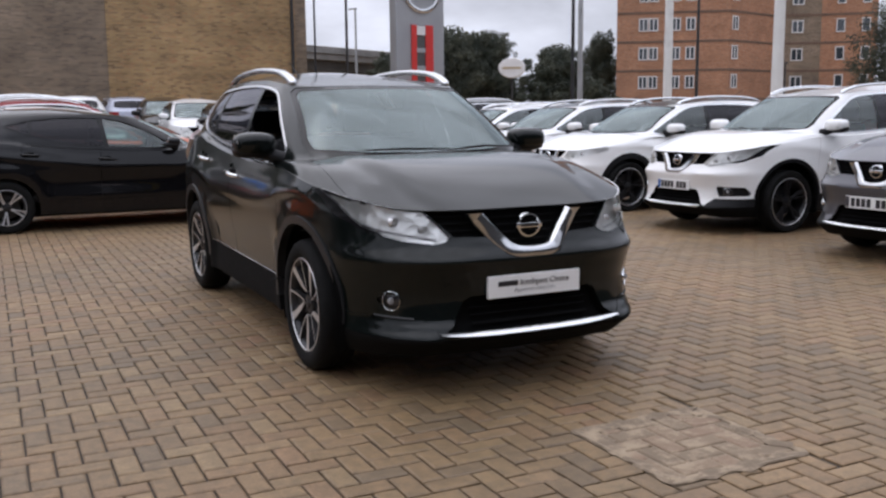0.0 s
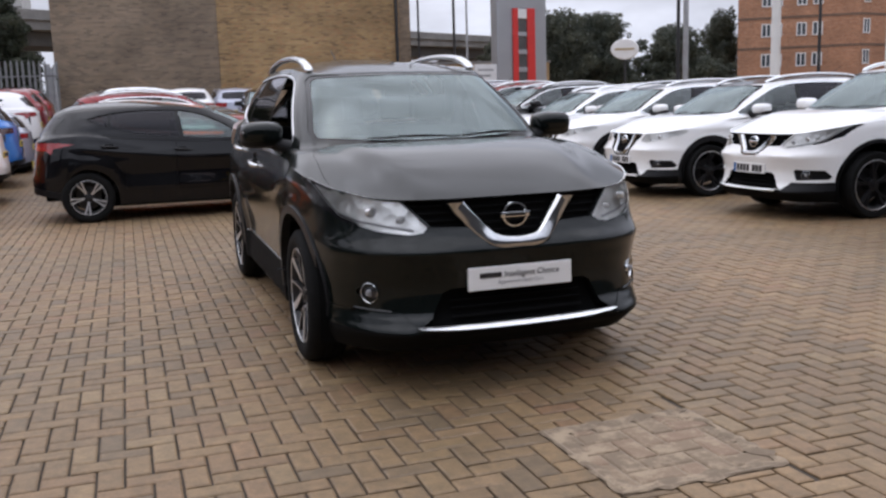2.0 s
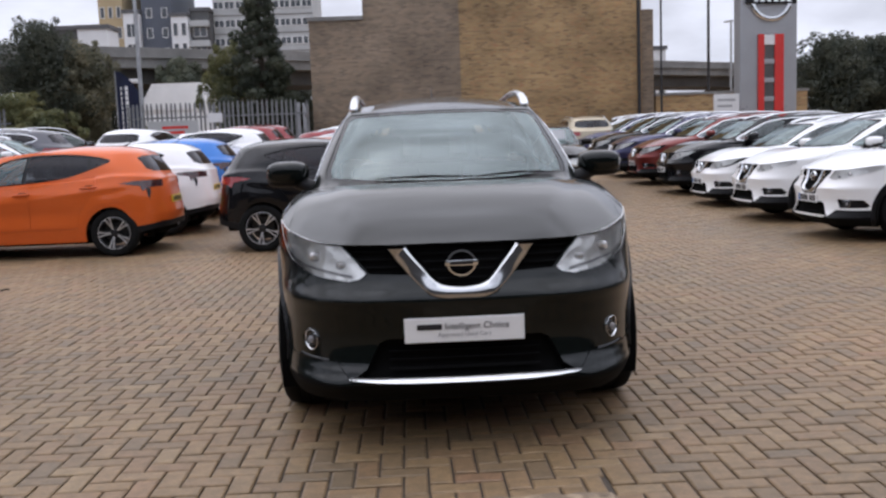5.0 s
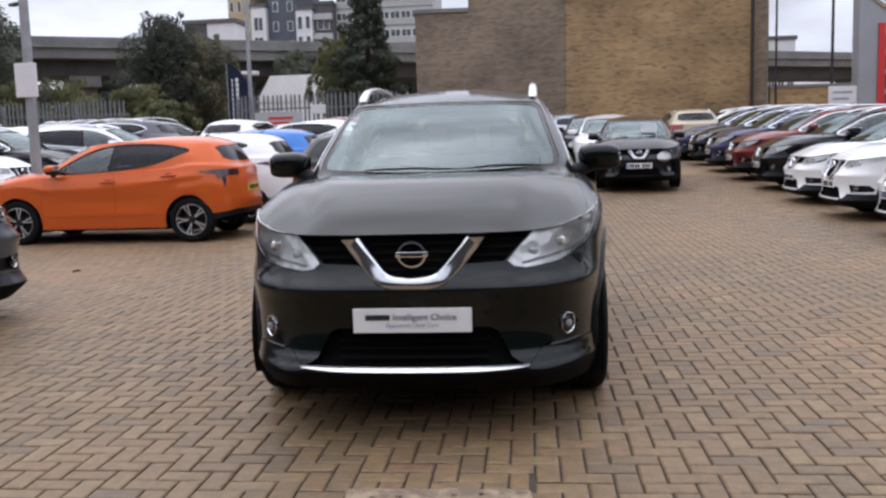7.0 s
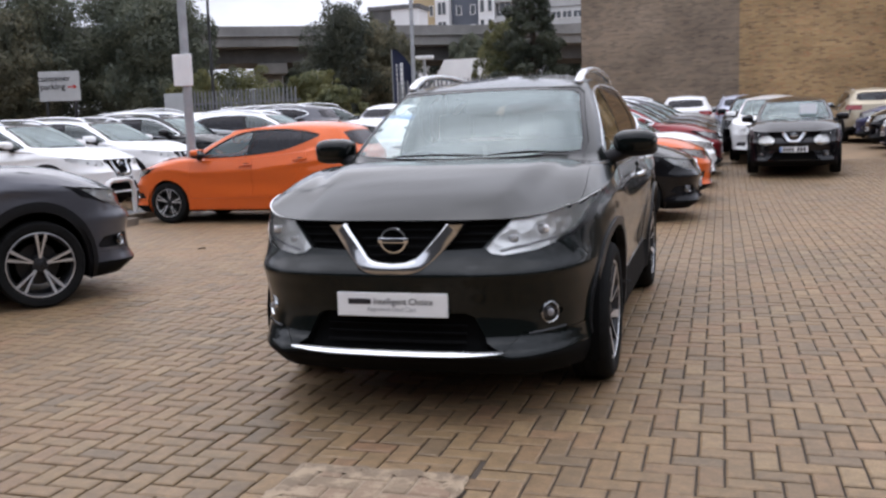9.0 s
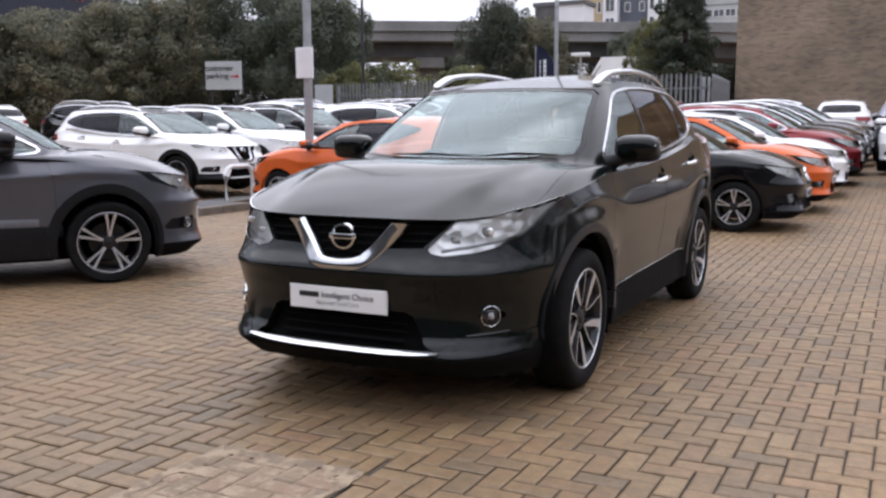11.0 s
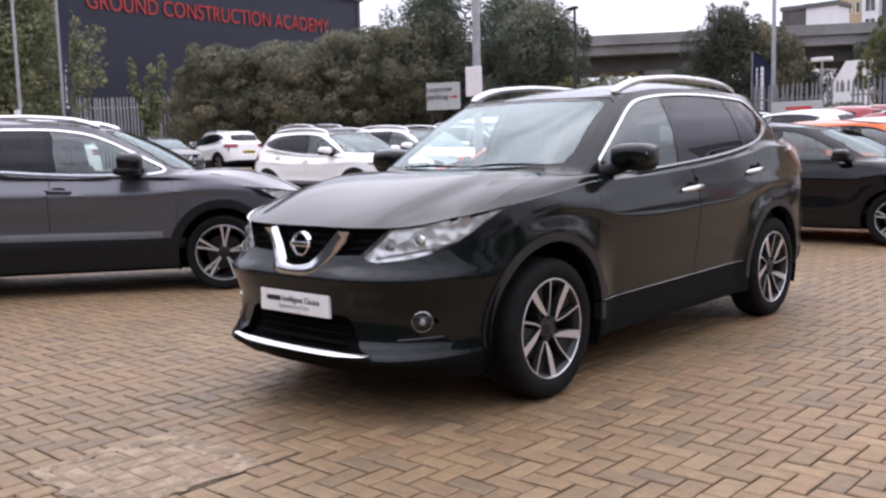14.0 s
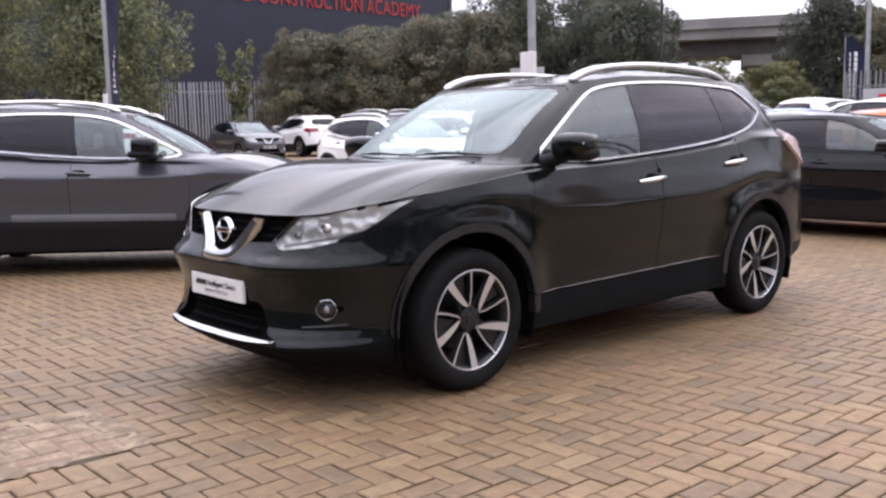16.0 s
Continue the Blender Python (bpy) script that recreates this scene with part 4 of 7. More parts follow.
    put("valance", joined(gap(pieces[27], 0.0, 0.02)), M_SILL, root, "matt black lower edge of the front bumper")
    put("rear_diffuser", joined(gap(shift_normal(pieces[23], 0.006), 0.0, 0.02)), M_PLASTIC)
    lens = pieces[11].copy()
    bowl = shift_normal(pieces[11], -0.018)
    lamps = pair("headlight", gap(lens, 0.002, 0.0), M_LENS, "clear headlamp lens")
    dark = pieces[28]
    for sgn, lo in zip((1, -1), lamps):
        b = bowl.copy() if sgn > 0 else mirrored(bowl)
        put("reflector", gap(b, -0.002, -0.02), M_LAMPIN, lo)
        if dark.faces:
            put("lamp_corner", gap(dark.copy() if sgn > 0 else mirrored(dark), 0.0, 0.01), M_GLOSSBLK, lo, "gloss black outer corner of the lamp")
        for cx, cz, rr in ((0.525, 0.812, 0.018), (0.64, 0.848, 0.023)):
            yy = S.front_y(cx, cz) + 0.028
            put("projector", ellipsoid(bmesh.new(), (sgn * cx, yy, cz), (rr * 1.5, 0.016, rr), 0.75), M_BULB, lo)
        b3 = strip_front(S, [(0.48, 0.765), (0.58, 0.783), (0.70, 0.807), (0.80, 0.850)], 0.012, -0.016, 0.004)
        if sgn < 0:
            b4 = mirrored(b3)
            b3.free()
            b3 = b4
        if far:
            b3.free()
        else:
            put("bezel", b3, M_LAMPDK, lo)
    bowl.free()
    dark.free()
    # grille and its bright V
    gb = joined(gap(shift_normal(pieces[12], -0.045), 0.0, -0.045))
    put("grille", gb, M_LINER)
    for q in range(0 if far else 5):
        z = 0.71 + q * 0.036
        hw = 0.10 + (z - 0.71) * 0.62
        put("grille_bar", strip_front(S, [(-hw + 2 * hw * i / 8, z) for i in range(9)], 0.010, -0.036, 0.008), M_LINER)
    for sgn in (1, -1):
        for q in range(0 if far else 3):
            z = 0.80 + q * 0.034
            put("grille_bar", strip_front(S, [(sgn * (0.30 + 0.145 * i / 4 - (0.03 - 0.01 * q) * (1 - i / 4) + 0.02 * q), z) for i in range(5)], 0.009, -0.038, 0.008), M_LINER)
    style = spec.get("nose_style", "wide_v")
    k = 1.0 if style == "wide_v" else 0.72
    vee = chaikin([(0.272 * k, 0.871), (0.238 * k, 0.828), (0.150 * k, 0.732), (0.098 * k, 0.698), (0.0, 0.695)], 2, False)
    if style == "deep_v":
        vee = chaikin([(0.225, 0.890), (0.200, 0.800), (0.165, 0.670), (0.125, 0.625), (0.0, 0.618)], 2, False)
    vee = vee + [(-x, z) for x, z in vee[::-1][1:]]
    wid = [(0.056 + 0.024 * min(1.0, abs(x) / (0.2 * k))) * (0.72 if style == "deep_v" else 1.0) for x, z in vee]
    put("grille_surround", strip_front(S, vee, wid, -0.012, 0.030, tilt=-0.55, level=0.884 if style != "deep_v" else None), M_VCHROME, root, "chrome V-shaped grille surround")
    em = bmesh.new()
    seg = 36
    rings = []
    yb0 = S.front_y(0, 0.815) - 0.012
    for i in range(seg):
        a = 2 * math.pi * i / seg
        rings.append((0.064 * math.cos(a), 0.058 * math.sin(a)))
    r0 = [em.verts.new((x * 0.80, yb0 - 0.004, 0.815 + z * 0.80)) for x, z in rings]
    r1 = [em.verts.new((x * 0.86, yb0 - 0.014, 0.815 + z * 0.86)) for x, z in rings]
    r2 = [em.verts.new((x * 1.0, yb0 - 0.012, 0.815 + z * 1.0)) for x, z in rings]
    r3 = [em.verts.new((x * 1.06, yb0 + 0.01, 0.815 + z * 1.06)) for x, z in rings]
    for a, b in ((r0, r1), (r1, r2), (r2, r3)):
        for i in range(seg):
            em.faces.new((a[i], a[(i + 1) % seg], b[(i + 1) % seg], b[i]))
    add_box(em, -0.072, 0.072, yb0 - 0.016, yb0 + 0.006, 0.802, 0.828, 0.004)
    bmesh.ops.recalc_face_normals(em, faces=em.faces[:])
    badge = put("badge", em, M_CHROME, root, "plain round chrome badge with a crossbar")
    if hero:
        put("emblem_bar", box_bm(-0.050, 0.050, yb0 - 0.018, yb0 - 0.013, 0.809, 0.821), M_DARKALLOY, badge)
    # lower bumper
    put("lower_grille", joined(gap(shift_normal(pieces[13], -0.05), 0.0, -0.05)), M_LINER)
    for q in range(0 if far else 3):
        z = 0.365 + q * 0.035
        put("lower_slat", strip_front(S, [(-0.33 + 0.66 * i / 8, z) for i in range(9)], 0.010, -0.036, 0.010), M_LINER)
    if spec.get("lip", True):
        lipz = chaikin([(0.505, 0.332), (0.40, 0.326), (0.2, 0.322), (0.0, 0.321)], 4, False)
        lip = lipz + [(-x, z) for x, z in lipz[::-1][1:]]
        n = len(lip)
        put("bumper_strip", strip_front(S, lip, [0.004 + 0.020 * min(1.0, 4 * min(i, n - 1 - i) / n) for i in range(n)], 0.007, 0.016, tilt=0.9), M_SATIN, root, "bright strip along the lower bumper")
    pk = shift_normal(pieces[22], -0.035)
    pair("fog_pocket", gap(pk, 0.0, -0.036), M_PLASTIC)
    for sgn in (1, -1):
        fb, ring = bmesh.new(), bmesh.new()
        yy = S.front_y(fx, fz)
        turn = math.atan2(S.front_y(fx + 0.03, fz) - S.front_y(fx - 0.03, fz), 0.06)
        rot = Matrix.Translation((sgn * fx, yy - 0.009, fz)) @ Matrix.Rotation(sgn * turn, 4, 'Z') @ Matrix.Rotation(radians(90), 4, 'X')
        add_lathe(fb, [(0.0, -0.004), (0.030, -0.006), (0.040, -0.014), (0.042, -0.03)], 24, 'Z')
        add_lathe(ring, [(0.042, -0.012), (0.0435, -0.001), (0.0455, 0.001), (0.0475, 0.000), (0.049, -0.02)], 28, 'Z')
        for b in (fb, ring):
            bmesh.ops.transform(b, matrix=rot, verts=b.verts[:])
            bmesh.ops.recalc_face_normals(b, faces=b.faces[:])
        fo = put("fog_lamp", fb, M_FOG)
        put("fog_ring", ring, M_CHROME, fo, "chrome ring")
        if far:
            continue
        core = ellipsoid(bmesh.new(), (sgn * fx, yy - 0.008, fz), (0.016, 0.01, 0.016), 1.0, 12, 8)
        put("bulb", core, M_LAMPDK, fo)
    # plates
    yp = S.front_y(0, 0.53) - 0.014
    pl = put("number_plate", box_bm(-0.26, 0.26, yp - 0.006, yp + 0.012, 0.480, 0.588, 0.003), M_PLATE, root, spec.get("plate_label", ""), False)
    if spec.get("plate") == "card":
        spec["plate_parts"](pl, yp - 0.0075)
    else:
        bars = bmesh.new()
        for i, (x0, wd) in enumerate(((-0.20, 0.042), (-0.145, 0.042), (-0.09, 0.042), (-0.035, 0.042), (0.06, 0.045), (0.118, 0.045), (0.176, 0.045))):
            add_box(bars, x0, x0 + wd, yp - 0.0085, yp - 0.006, 0.497, 0.571)
        tagged(put("plate_print", bars, M_INK, pl, "", False), kind="stuff")
        put("plate_band", box_bm(-0.256, -0.218, yp - 0.0085, yp - 0.006, 0.486, 0.582), M_BLUE, pl, "", False)
    yq = S.rear_y(0, 0.80) + 0.012
    pr = put("number_plate", box_bm(-0.26, 0.26, yq - 0.01, yq + 0.006, 0.76, 0.87, 0.003), M_PLATEY, root, "yellow rear number plate", False)
    bars = bmesh.new()
    for i in range(7):
        x0 = -0.21 + i * 0.062
        add_box(bars, x0, x0 + 0.044, yq + 0.0055, yq + 0.0085, 0.78, 0.85)
    tagged(put("plate_print", bars, M_INK, pr, "", False), kind="stuff")
    pair("tail_light", gap(shift_normal(pieces[18], spec.get("tail_proud", 0.006)), 0.001, 0.03), spec.get("tail_mat", M_TAIL))
    # mirrors, handles, rails, wipers
    dm, ms = spec.get("mirror_back", 0.0), spec.get("mirror_size", 1.0)
    for sgn in (1, -1):
        mb = ellipsoid(bmesh.new(), (sgn * 0.930, -0.720 + dm, 1.192 + 0.12 * (ms - 1)), (0.124 * ms, 0.108 * ms, 0.070 * ms), 0.68, 20, 14)
        for v in mb.verts:
            if v.co.y > -0.66 + dm + 0.05 * (ms - 1):
                v.co.y = -0.66 + dm + 0.05 * (ms - 1)
        mo = put("mirror", mb, spec.get("mirror", P))
        put("mirror_glass", box_bm(sgn * 0.935 - 0.095, sgn * 0.935 + 0.095, -0.662 + dm + 0.05 * (ms - 1), -0.654 + dm + 0.05 * (ms - 1), 1.14, 1.244, 0.003), M_CHROME, mo)
        arm = add_tube(bmesh.new(), [(sgn * 0.765, -0.79 + dm, 1.10), (sgn * 0.84, -0.755 + dm, 1.125), (sgn * 0.90, -0.725 + dm, 1.15)], [0.045, 0.04, 0.04], 10)
        put("mirror_arm", arm, M_PLASTIC, mo)
        put("mirror_base", ellipsoid(bmesh.new(), (sgn * 0.935, -0.712 + dm, 1.152), (0.120 * ms, 0.095 * ms, 0.045), 0.7, 18, 10), M_PLASTIC, mo)
        if hero:
            put("indicator", box_bm(sgn * 0.995 - 0.05, sgn * 0.995 + 0.05, -0.788 + dm, -0.778 + dm, 1.198, 1.207, 0.003), M_LAMPIN, mo)
        for yh, zh, dr in () if far else ((0.105, 0.978, 0), (1.04, 1.052, 2)):
            hx = S.side_x(yh, zh)
            hb = add_tube(bmesh.new(), [(sgn * (hx + 0.002), yh - 0.115, zh - 0.012), (sgn * (hx + 0.030), yh - 0.085, zh - 0.006), (sgn * (hx + 0.034), yh, zh), (sgn * (hx + 0.030), yh + 0.085, zh + 0.006), (sgn * (hx + 0.002), yh + 0.115, zh + 0.012)],
                          [0.010, 0.014, 0.016, 0.016, 0.010], 10)
            dob = doors[dr + (0 if sgn > 0 else 1)]
            put("door_handle", hb, spec.get("handle", P), dob)
            cup = ellipsoid(bmesh.new(), (sgn * (hx - 0.014), yh + 0.01, zh), (0.02, 0.075, 0.035), 0.9, 16, 10)
            put("handle_cup", cup, M_LINER, dob)
        if spec.get("rails", True):
            rail = chaikin([(-0.24, 1.556), (-0.17, 1.590), (-0.06, 1.622), (0.09, 1.648), (0.47, 1.674), (0.90, 1.668), (1.16, 1.652), (1.29, 1.626), (1.40, 1.588)], 2, False)
            thick = [min(0.012 + 0.0065 * i, 0.029) for i in range(12)] + [0.024] * (len(rail) - 18) + [0.024, 0.025, 0.025, 0.022, 0.017, 0.011]
            rb = add_tube(bmesh.new(), [(sgn * (0.556 - 0.012 * abs(y - 0.5)), y, z) for y, z in rail], thick, 10, True, 0.85)
            put("roof_rail", rb, spec.get("rail_mat", M_SATIN), root, "silver roof rail")
    base = pchip([(-0.66, 1.150), (0.0, 1.142), (0.66, 1.150)])
    for x0, x1, tilt in () if far else ((-0.40, 0.14, 0.030), (0.16, 0.60, 0.035)):
        pts = []
        for i in range(7):
            x = x0 + (x1 - x0) * i / 6
            pts.append((x, -1.10 + 0.12 * (x / 0.66) ** 2 - 0.012, base(x) + 0.006 + tilt * (1 - abs(2 * i / 6 - 1)) * 0.3))
        put("wiper", add_tube(bmesh.new(), pts, [0.004, 0.006, 0.007, 0.008, 0.007, 0.006, 0.004], 6), M_PLASTIC)
    if hero or (spec.get("sill_strip") and not far):
        # narrow: a bright sill strip; wide: a painted highlight on the lower doors
        zs, ws_ = spec.get("sill_strip", (0.425, 0.004))
        pair("sill_strip", strip_side(S, [(-0.80 + 1.55 * i / 16, zs + 0.021 * i / 16) for i in range(17)] if ws_ > 0.01 else [(-0.93 + 1.78 * i / 16, zs + 0.024 * i / 16) for i in range(17)], ws_, 0.002, 0.003), M_SATIN if ws_ < 0.01 else M_DOORSHEEN)
    if hero:
        pair("fog_strip", strip_front(S, [(0.60 + 0.020 * i, 0.400 + 0.0012 * i) for i in range(8)], 0.010, 0.004, 0.005, tilt=0.6), M_GLOSSBLK)
    put("antenna", add_tube(bmesh.new(), [(0, 1.30, 1.64), (0, 1.42, 1.70), (0, 1.62, 1.80)], [0.016, 0.006, 0.003], 6), M_PLASTIC)
    # underside, arch liners and cabin
    ub = bmesh.new()
    add_box(ub, -0.60, 0.60, -2.08, 1.2, 0.185, 0.42, 0.03)
    add_box(ub, -0.55, 0.55, 1.15, 2.1, 0.30, 0.46, 0.03)
    add_box(ub, -0.80, 0.80, -0.92, 0.92, 0.205, 0.44, 0.03)
    put("underbody", ub, M_LINER)
    for ya in () if far else p["axles"]:
        for sgn in (1, -1):
            lb = bmesh.new()
            ra = spec.get("arch_r", (0.39, 0))[0] + 0.035
            ring = [(ra, sgn * 0.86), (ra, sgn * 0.50), (0.05, sgn * 0.50)]
            rows = []
            for q in range(19):
                a = math.pi * (-0.12 + 1.24 * q / 18)
                rows.append([lb.verts.new((xx, ya + rr * math.cos(a), 0.36 + rr * math.sin(a))) for rr, xx in ring])
            for a, b in zip(rows, rows[1:]):
                for q in range(2):
                    lb.faces.new((a[q], a[q + 1], b[q + 1], b[q]))
            put("arch_liner", lb, M_LINER)
    cb = bmesh.new()
    add_box(cb, -0.76, 0.76, -1.05, -0.62, 0.78, 1.10, 0.05)
    add_box(cb, -0.74, 0.74, -1.0, 2.0, 0.40, 0.50, 0.02)
    add_box(cb, -0.74, 0.74, 1.2, 2.05, 0.5, 1.02, 0.04)
    put("dashboard", cb, M_TRIM)
    if not hero:
        put("headlining", box_bm(-0.54, 0.54, -0.15, 1.6, 1.50, 1.535, 0.01), M_TRIM)
    for xs, ys in ((-0.37, -0.05), (0.37, -0.05), (-0.37, 0.85), (0.37, 0.85), (0.0, 0.87)):
        if (xs == 0.0 and not hero) or (far and ys > 0.5):
            continue
        sb = bmesh.new()
        add_box(sb, xs - 0.24, xs + 0.24, ys - 0.30, ys + 0.22, 0.50, 0.70, 0.05)
        add_box(sb, xs - 0.23, xs + 0.23, ys + 0.10, ys + 0.24, 0.66, 1.20, 0.05, None)
        add_box(sb, xs - 0.12, xs + 0.12, ys + 0.17, ys + 0.25, 1.22, 1.40, 0.03)
        put("seat", sb, M_SEAT)
    sw = bmesh.new()
    pts = []
    for q in range(25):
        a = 2 * math.pi * q / 24
        pts.append((-0.37 + 0.185 * math.cos(a), -0.52 - 0.07 * math.sin(a), 0.99 + 0.17 * math.sin(a)))
    add_tube(sw, pts, 0.014, 8, False)
    ellipsoid(sw, (-0.37, -0.525, 0.985), (0.07, 0.03, 0.06), 0.8, 12, 8)
    if far:
        sw.free()
    else:
        put("steering_wheel", sw, M_TRIM)
    # wheels
    R = spec.get("tyre", 0.352)
    for sgn in (1, -1):
        for i, ya in enumerate((L[1], L[2])):
            wheel(root, sgn * (0.782 * W), ya, R, spec.get("wheel", "double_spoke"), spec.get("spin", (12, 40))[i] + (7 if sgn < 0 else 0), far)
    return root


PAINTS = {m.name for m in (M_GREEN, M_WHITE, M_GREY, M_BLACKP, M_ORANGE, M_RED, M_BLUE, M_NAVY, M_SILVER, M_LILAC, M_COPPER, M_BEIGE)}


def place_car(proto, x, y, heading, paint_mat=None, label="", group=""):
    """A copy of a car at (x, y), its nose towards heading in degrees (0: -y, 90: +x)."""
    ob = copy_thing(proto, pose(x, y, rise(x, y), 0, 0, heading))
    tagged(ob, label, "car", group)
    if paint_mat:
        for o in ob.children_recursive:
            if o.data and o.material_slots and o.material_slots[0].material and o.material_slots[0].material.name in PAINTS:
                o.material_slots[0].link = 'OBJECT'
                o.material_slots[0].material = paint_mat
    return ob


# ---- setting: ground ----
def rise(x, y):
    """Height of the yard: level by the car, rising gently towards the far lots."""
    left = sstep(-6.5, -17.0, x)
    back = 0.50 * sstep(6.0, 27.0, y) + 0.20 * sstep(8.0, 20.0, y) * sstep(0.0, -5.0, x)
    return 0.38 * left * sstep(-6, 2, y) * (1 - 0.5 * sstep(8.0, 24.0, y)) + back * (1 - 0.35 * left)


def sheet_bm(xs, ys, z):
    bm = bmesh.new()
    vs = [[bm.verts.new((x, y, z(x, y))) for y in ys] for x in xs]
    for i in range(len(xs) - 1):
        for j in range(len(ys) - 1):
            bm.faces.new((vs[i][j], vs[i + 1][j], vs[i + 1][j + 1], vs[i][j + 1]))
    return bm


def brick_tone(nt, rnd, stops):
    r = ramp(nt, stops)
    nt.links.new(rnd, r.inputs["Fac"])
    return r.outputs["Color"]


PAVE_STOPS = [(0.0, (0.165, 0.114, 0.069)), (0.25, (0.203, 0.131, 0.071)), (0.5, (0.234, 0.152, 0.080)), (0.75, (0.206, 0.127, 0.070)), (0.92, (0.259, 0.176, 0.096)), (1.0, (0.219, 0.125, 0.071))]


def paver_mat(name, per_object):
    m, nt, b = base_mat(name)
    if per_object:
        oi = nt.nodes.new("ShaderNodeObjectInfo")
        rnd = oi.outputs["Random"]
    else:
        g = nt.nodes.new("ShaderNodeNewGeometry")
        rnd = g.outputs["Random Per Island"]
    geo = nt.nodes.new("ShaderNodeNewGeometry")
    tone = brick_tone(nt, rnd, PAVE_STOPS)
    grain = nt.nodes.new("ShaderNodeTexNoise")
    grain.inputs["Scale"].default_value = 75.0
    grain.inputs["Detail"].default_value = 8.0
    grain.inputs["Roughness"].default_value = 0.72
    nt.links.new(geo.outputs["Position"], grain.inputs["Vector"])
    stain = nt.nodes.new("ShaderNodeTexNoise")
    stain.inputs["Scale"].default_value = 0.55
    stain.inputs["Detail"].default_value = 5.0
    nt.links.new(geo.outputs["Position"], stain.inputs["Vector"])
    blot = nt.nodes.new("ShaderNodeTexNoise")
    blot.inputs["Scale"].default_value = 17.0
    blot.inputs["Detail"].default_value = 5.0
    nt.links.new(geo.outputs["Position"], blot.inputs["Vector"])
    r1 = ramp(nt, [(0.34, (0.80, 0.80, 0.80)), (0.62, (1.12, 1.12, 1.12))])
    nt.links.new(grain.outputs["Fac"], r1.inputs["Fac"])
    r2 = ramp(nt, [(0.32, (0.78, 0.80, 0.76)), (0.68, (1.15, 1.13, 1.10))])
    nt.links.new(stain.outputs["Fac"], r2.inputs["Fac"])
    r3 = ramp(nt, [(0.36, (0.82, 0.82, 0.81)), (0.66, (1.12, 1.11, 1.10))])
    nt.links.new(blot.outputs["Fac"], r3.inputs["Fac"])
    c = mix_col(nt, tone, r1.outputs["Color"], 1.0, 'MULTIPLY')
    c = mix_col(nt, c, r2.outputs["Color"], 1.0, 'MULTIPLY')
    c = mix_col(nt, c, r3.outputs["Color"], 1.0, 'MULTIPLY')
    nt.links.new(c, b.inputs["Base Color"])
    rr = nt.nodes.new("ShaderNodeMapRange")
    rr.inputs["To Min"].default_value = 0.42
    rr.inputs["To Max"].default_value = 0.72
    nt.links.new(stain.outputs["Fac"], rr.inputs["Value"])
    nt.links.new(rr.outputs["Result"], b.inputs["Roughness"])
    bump(nt, b, blot.outputs["Fac"], 0.35, 0.006)
    return m


M_BRICK1, M_BRICKS = paver_mat("paving_block", True), paver_mat("paving_blocks", False)
M_JOINT = simple("dark_joint_sand", (0.062, 0.047, 0.034), 0.9, var=0.4, scale=6, bmp=0.3)
M_FAR = simple("far_block_paving", (0.238, 0.155, 0.085), 0.65, var=0.22, scale=0.7, bmp=0.15)
xs = [-400, -150, -80, -50, -40] + [-34 + 1.0 * i for i in range(52)] + [22, 30, 50, 100, 200, 400]
ys = [-200, -80, -40, -20, -12] + [-8 + 1.0 * i for i in range(52)] + [50, 70, 110, 200, 500]
PX0, PX1, PY0, PY1 = -12.0, 10.0, -8.0, 17.0
ground = thing("ground", sheet_bm(xs, ys, lambda x, y: rise(x, y) - (0.012 if PX0 - 0.5 < x < PX1 + 0.5 and PY0 - 0.5 < y < PY1 + 0.5 else 0.0)), [M_FAR, M_JOINT],
               "brown herringbone block paving with dark joints", "ground", kind="structure")
for f in ground.data.polygons:
    c = f.center
    if PX0 < c.x < PX1 and PY0 < c.y < PY1:
        f.material_index = 1
# herringbone of 200 x 100 mm blocks
MOD = 0.1003
BX, BY = 0.018, -2.56
COVER = (-0.18, 0.50, -3.52, -2.86)
NEAR = (-1.50, 1.62, -4.60, -2.35)


def brick_rects():
    for i in range(int((PX0 - BX) / MOD), int((PX1 - BX) / MOD)):
        for j in range(int((PY0 - BY) / MOD), int((PY1 - BY) / MOD)):
            q = (i - j) % 4
            if q == 0:
                yield BX + i * MOD, BX + (i + 2) * MOD, BY + j * MOD, BY + (j + 1) * MOD
            elif q == 3:
                yield BX + i * MOD, BX + (i + 1) * MOD, BY + j * MOD, BY + (j + 2) * MOD


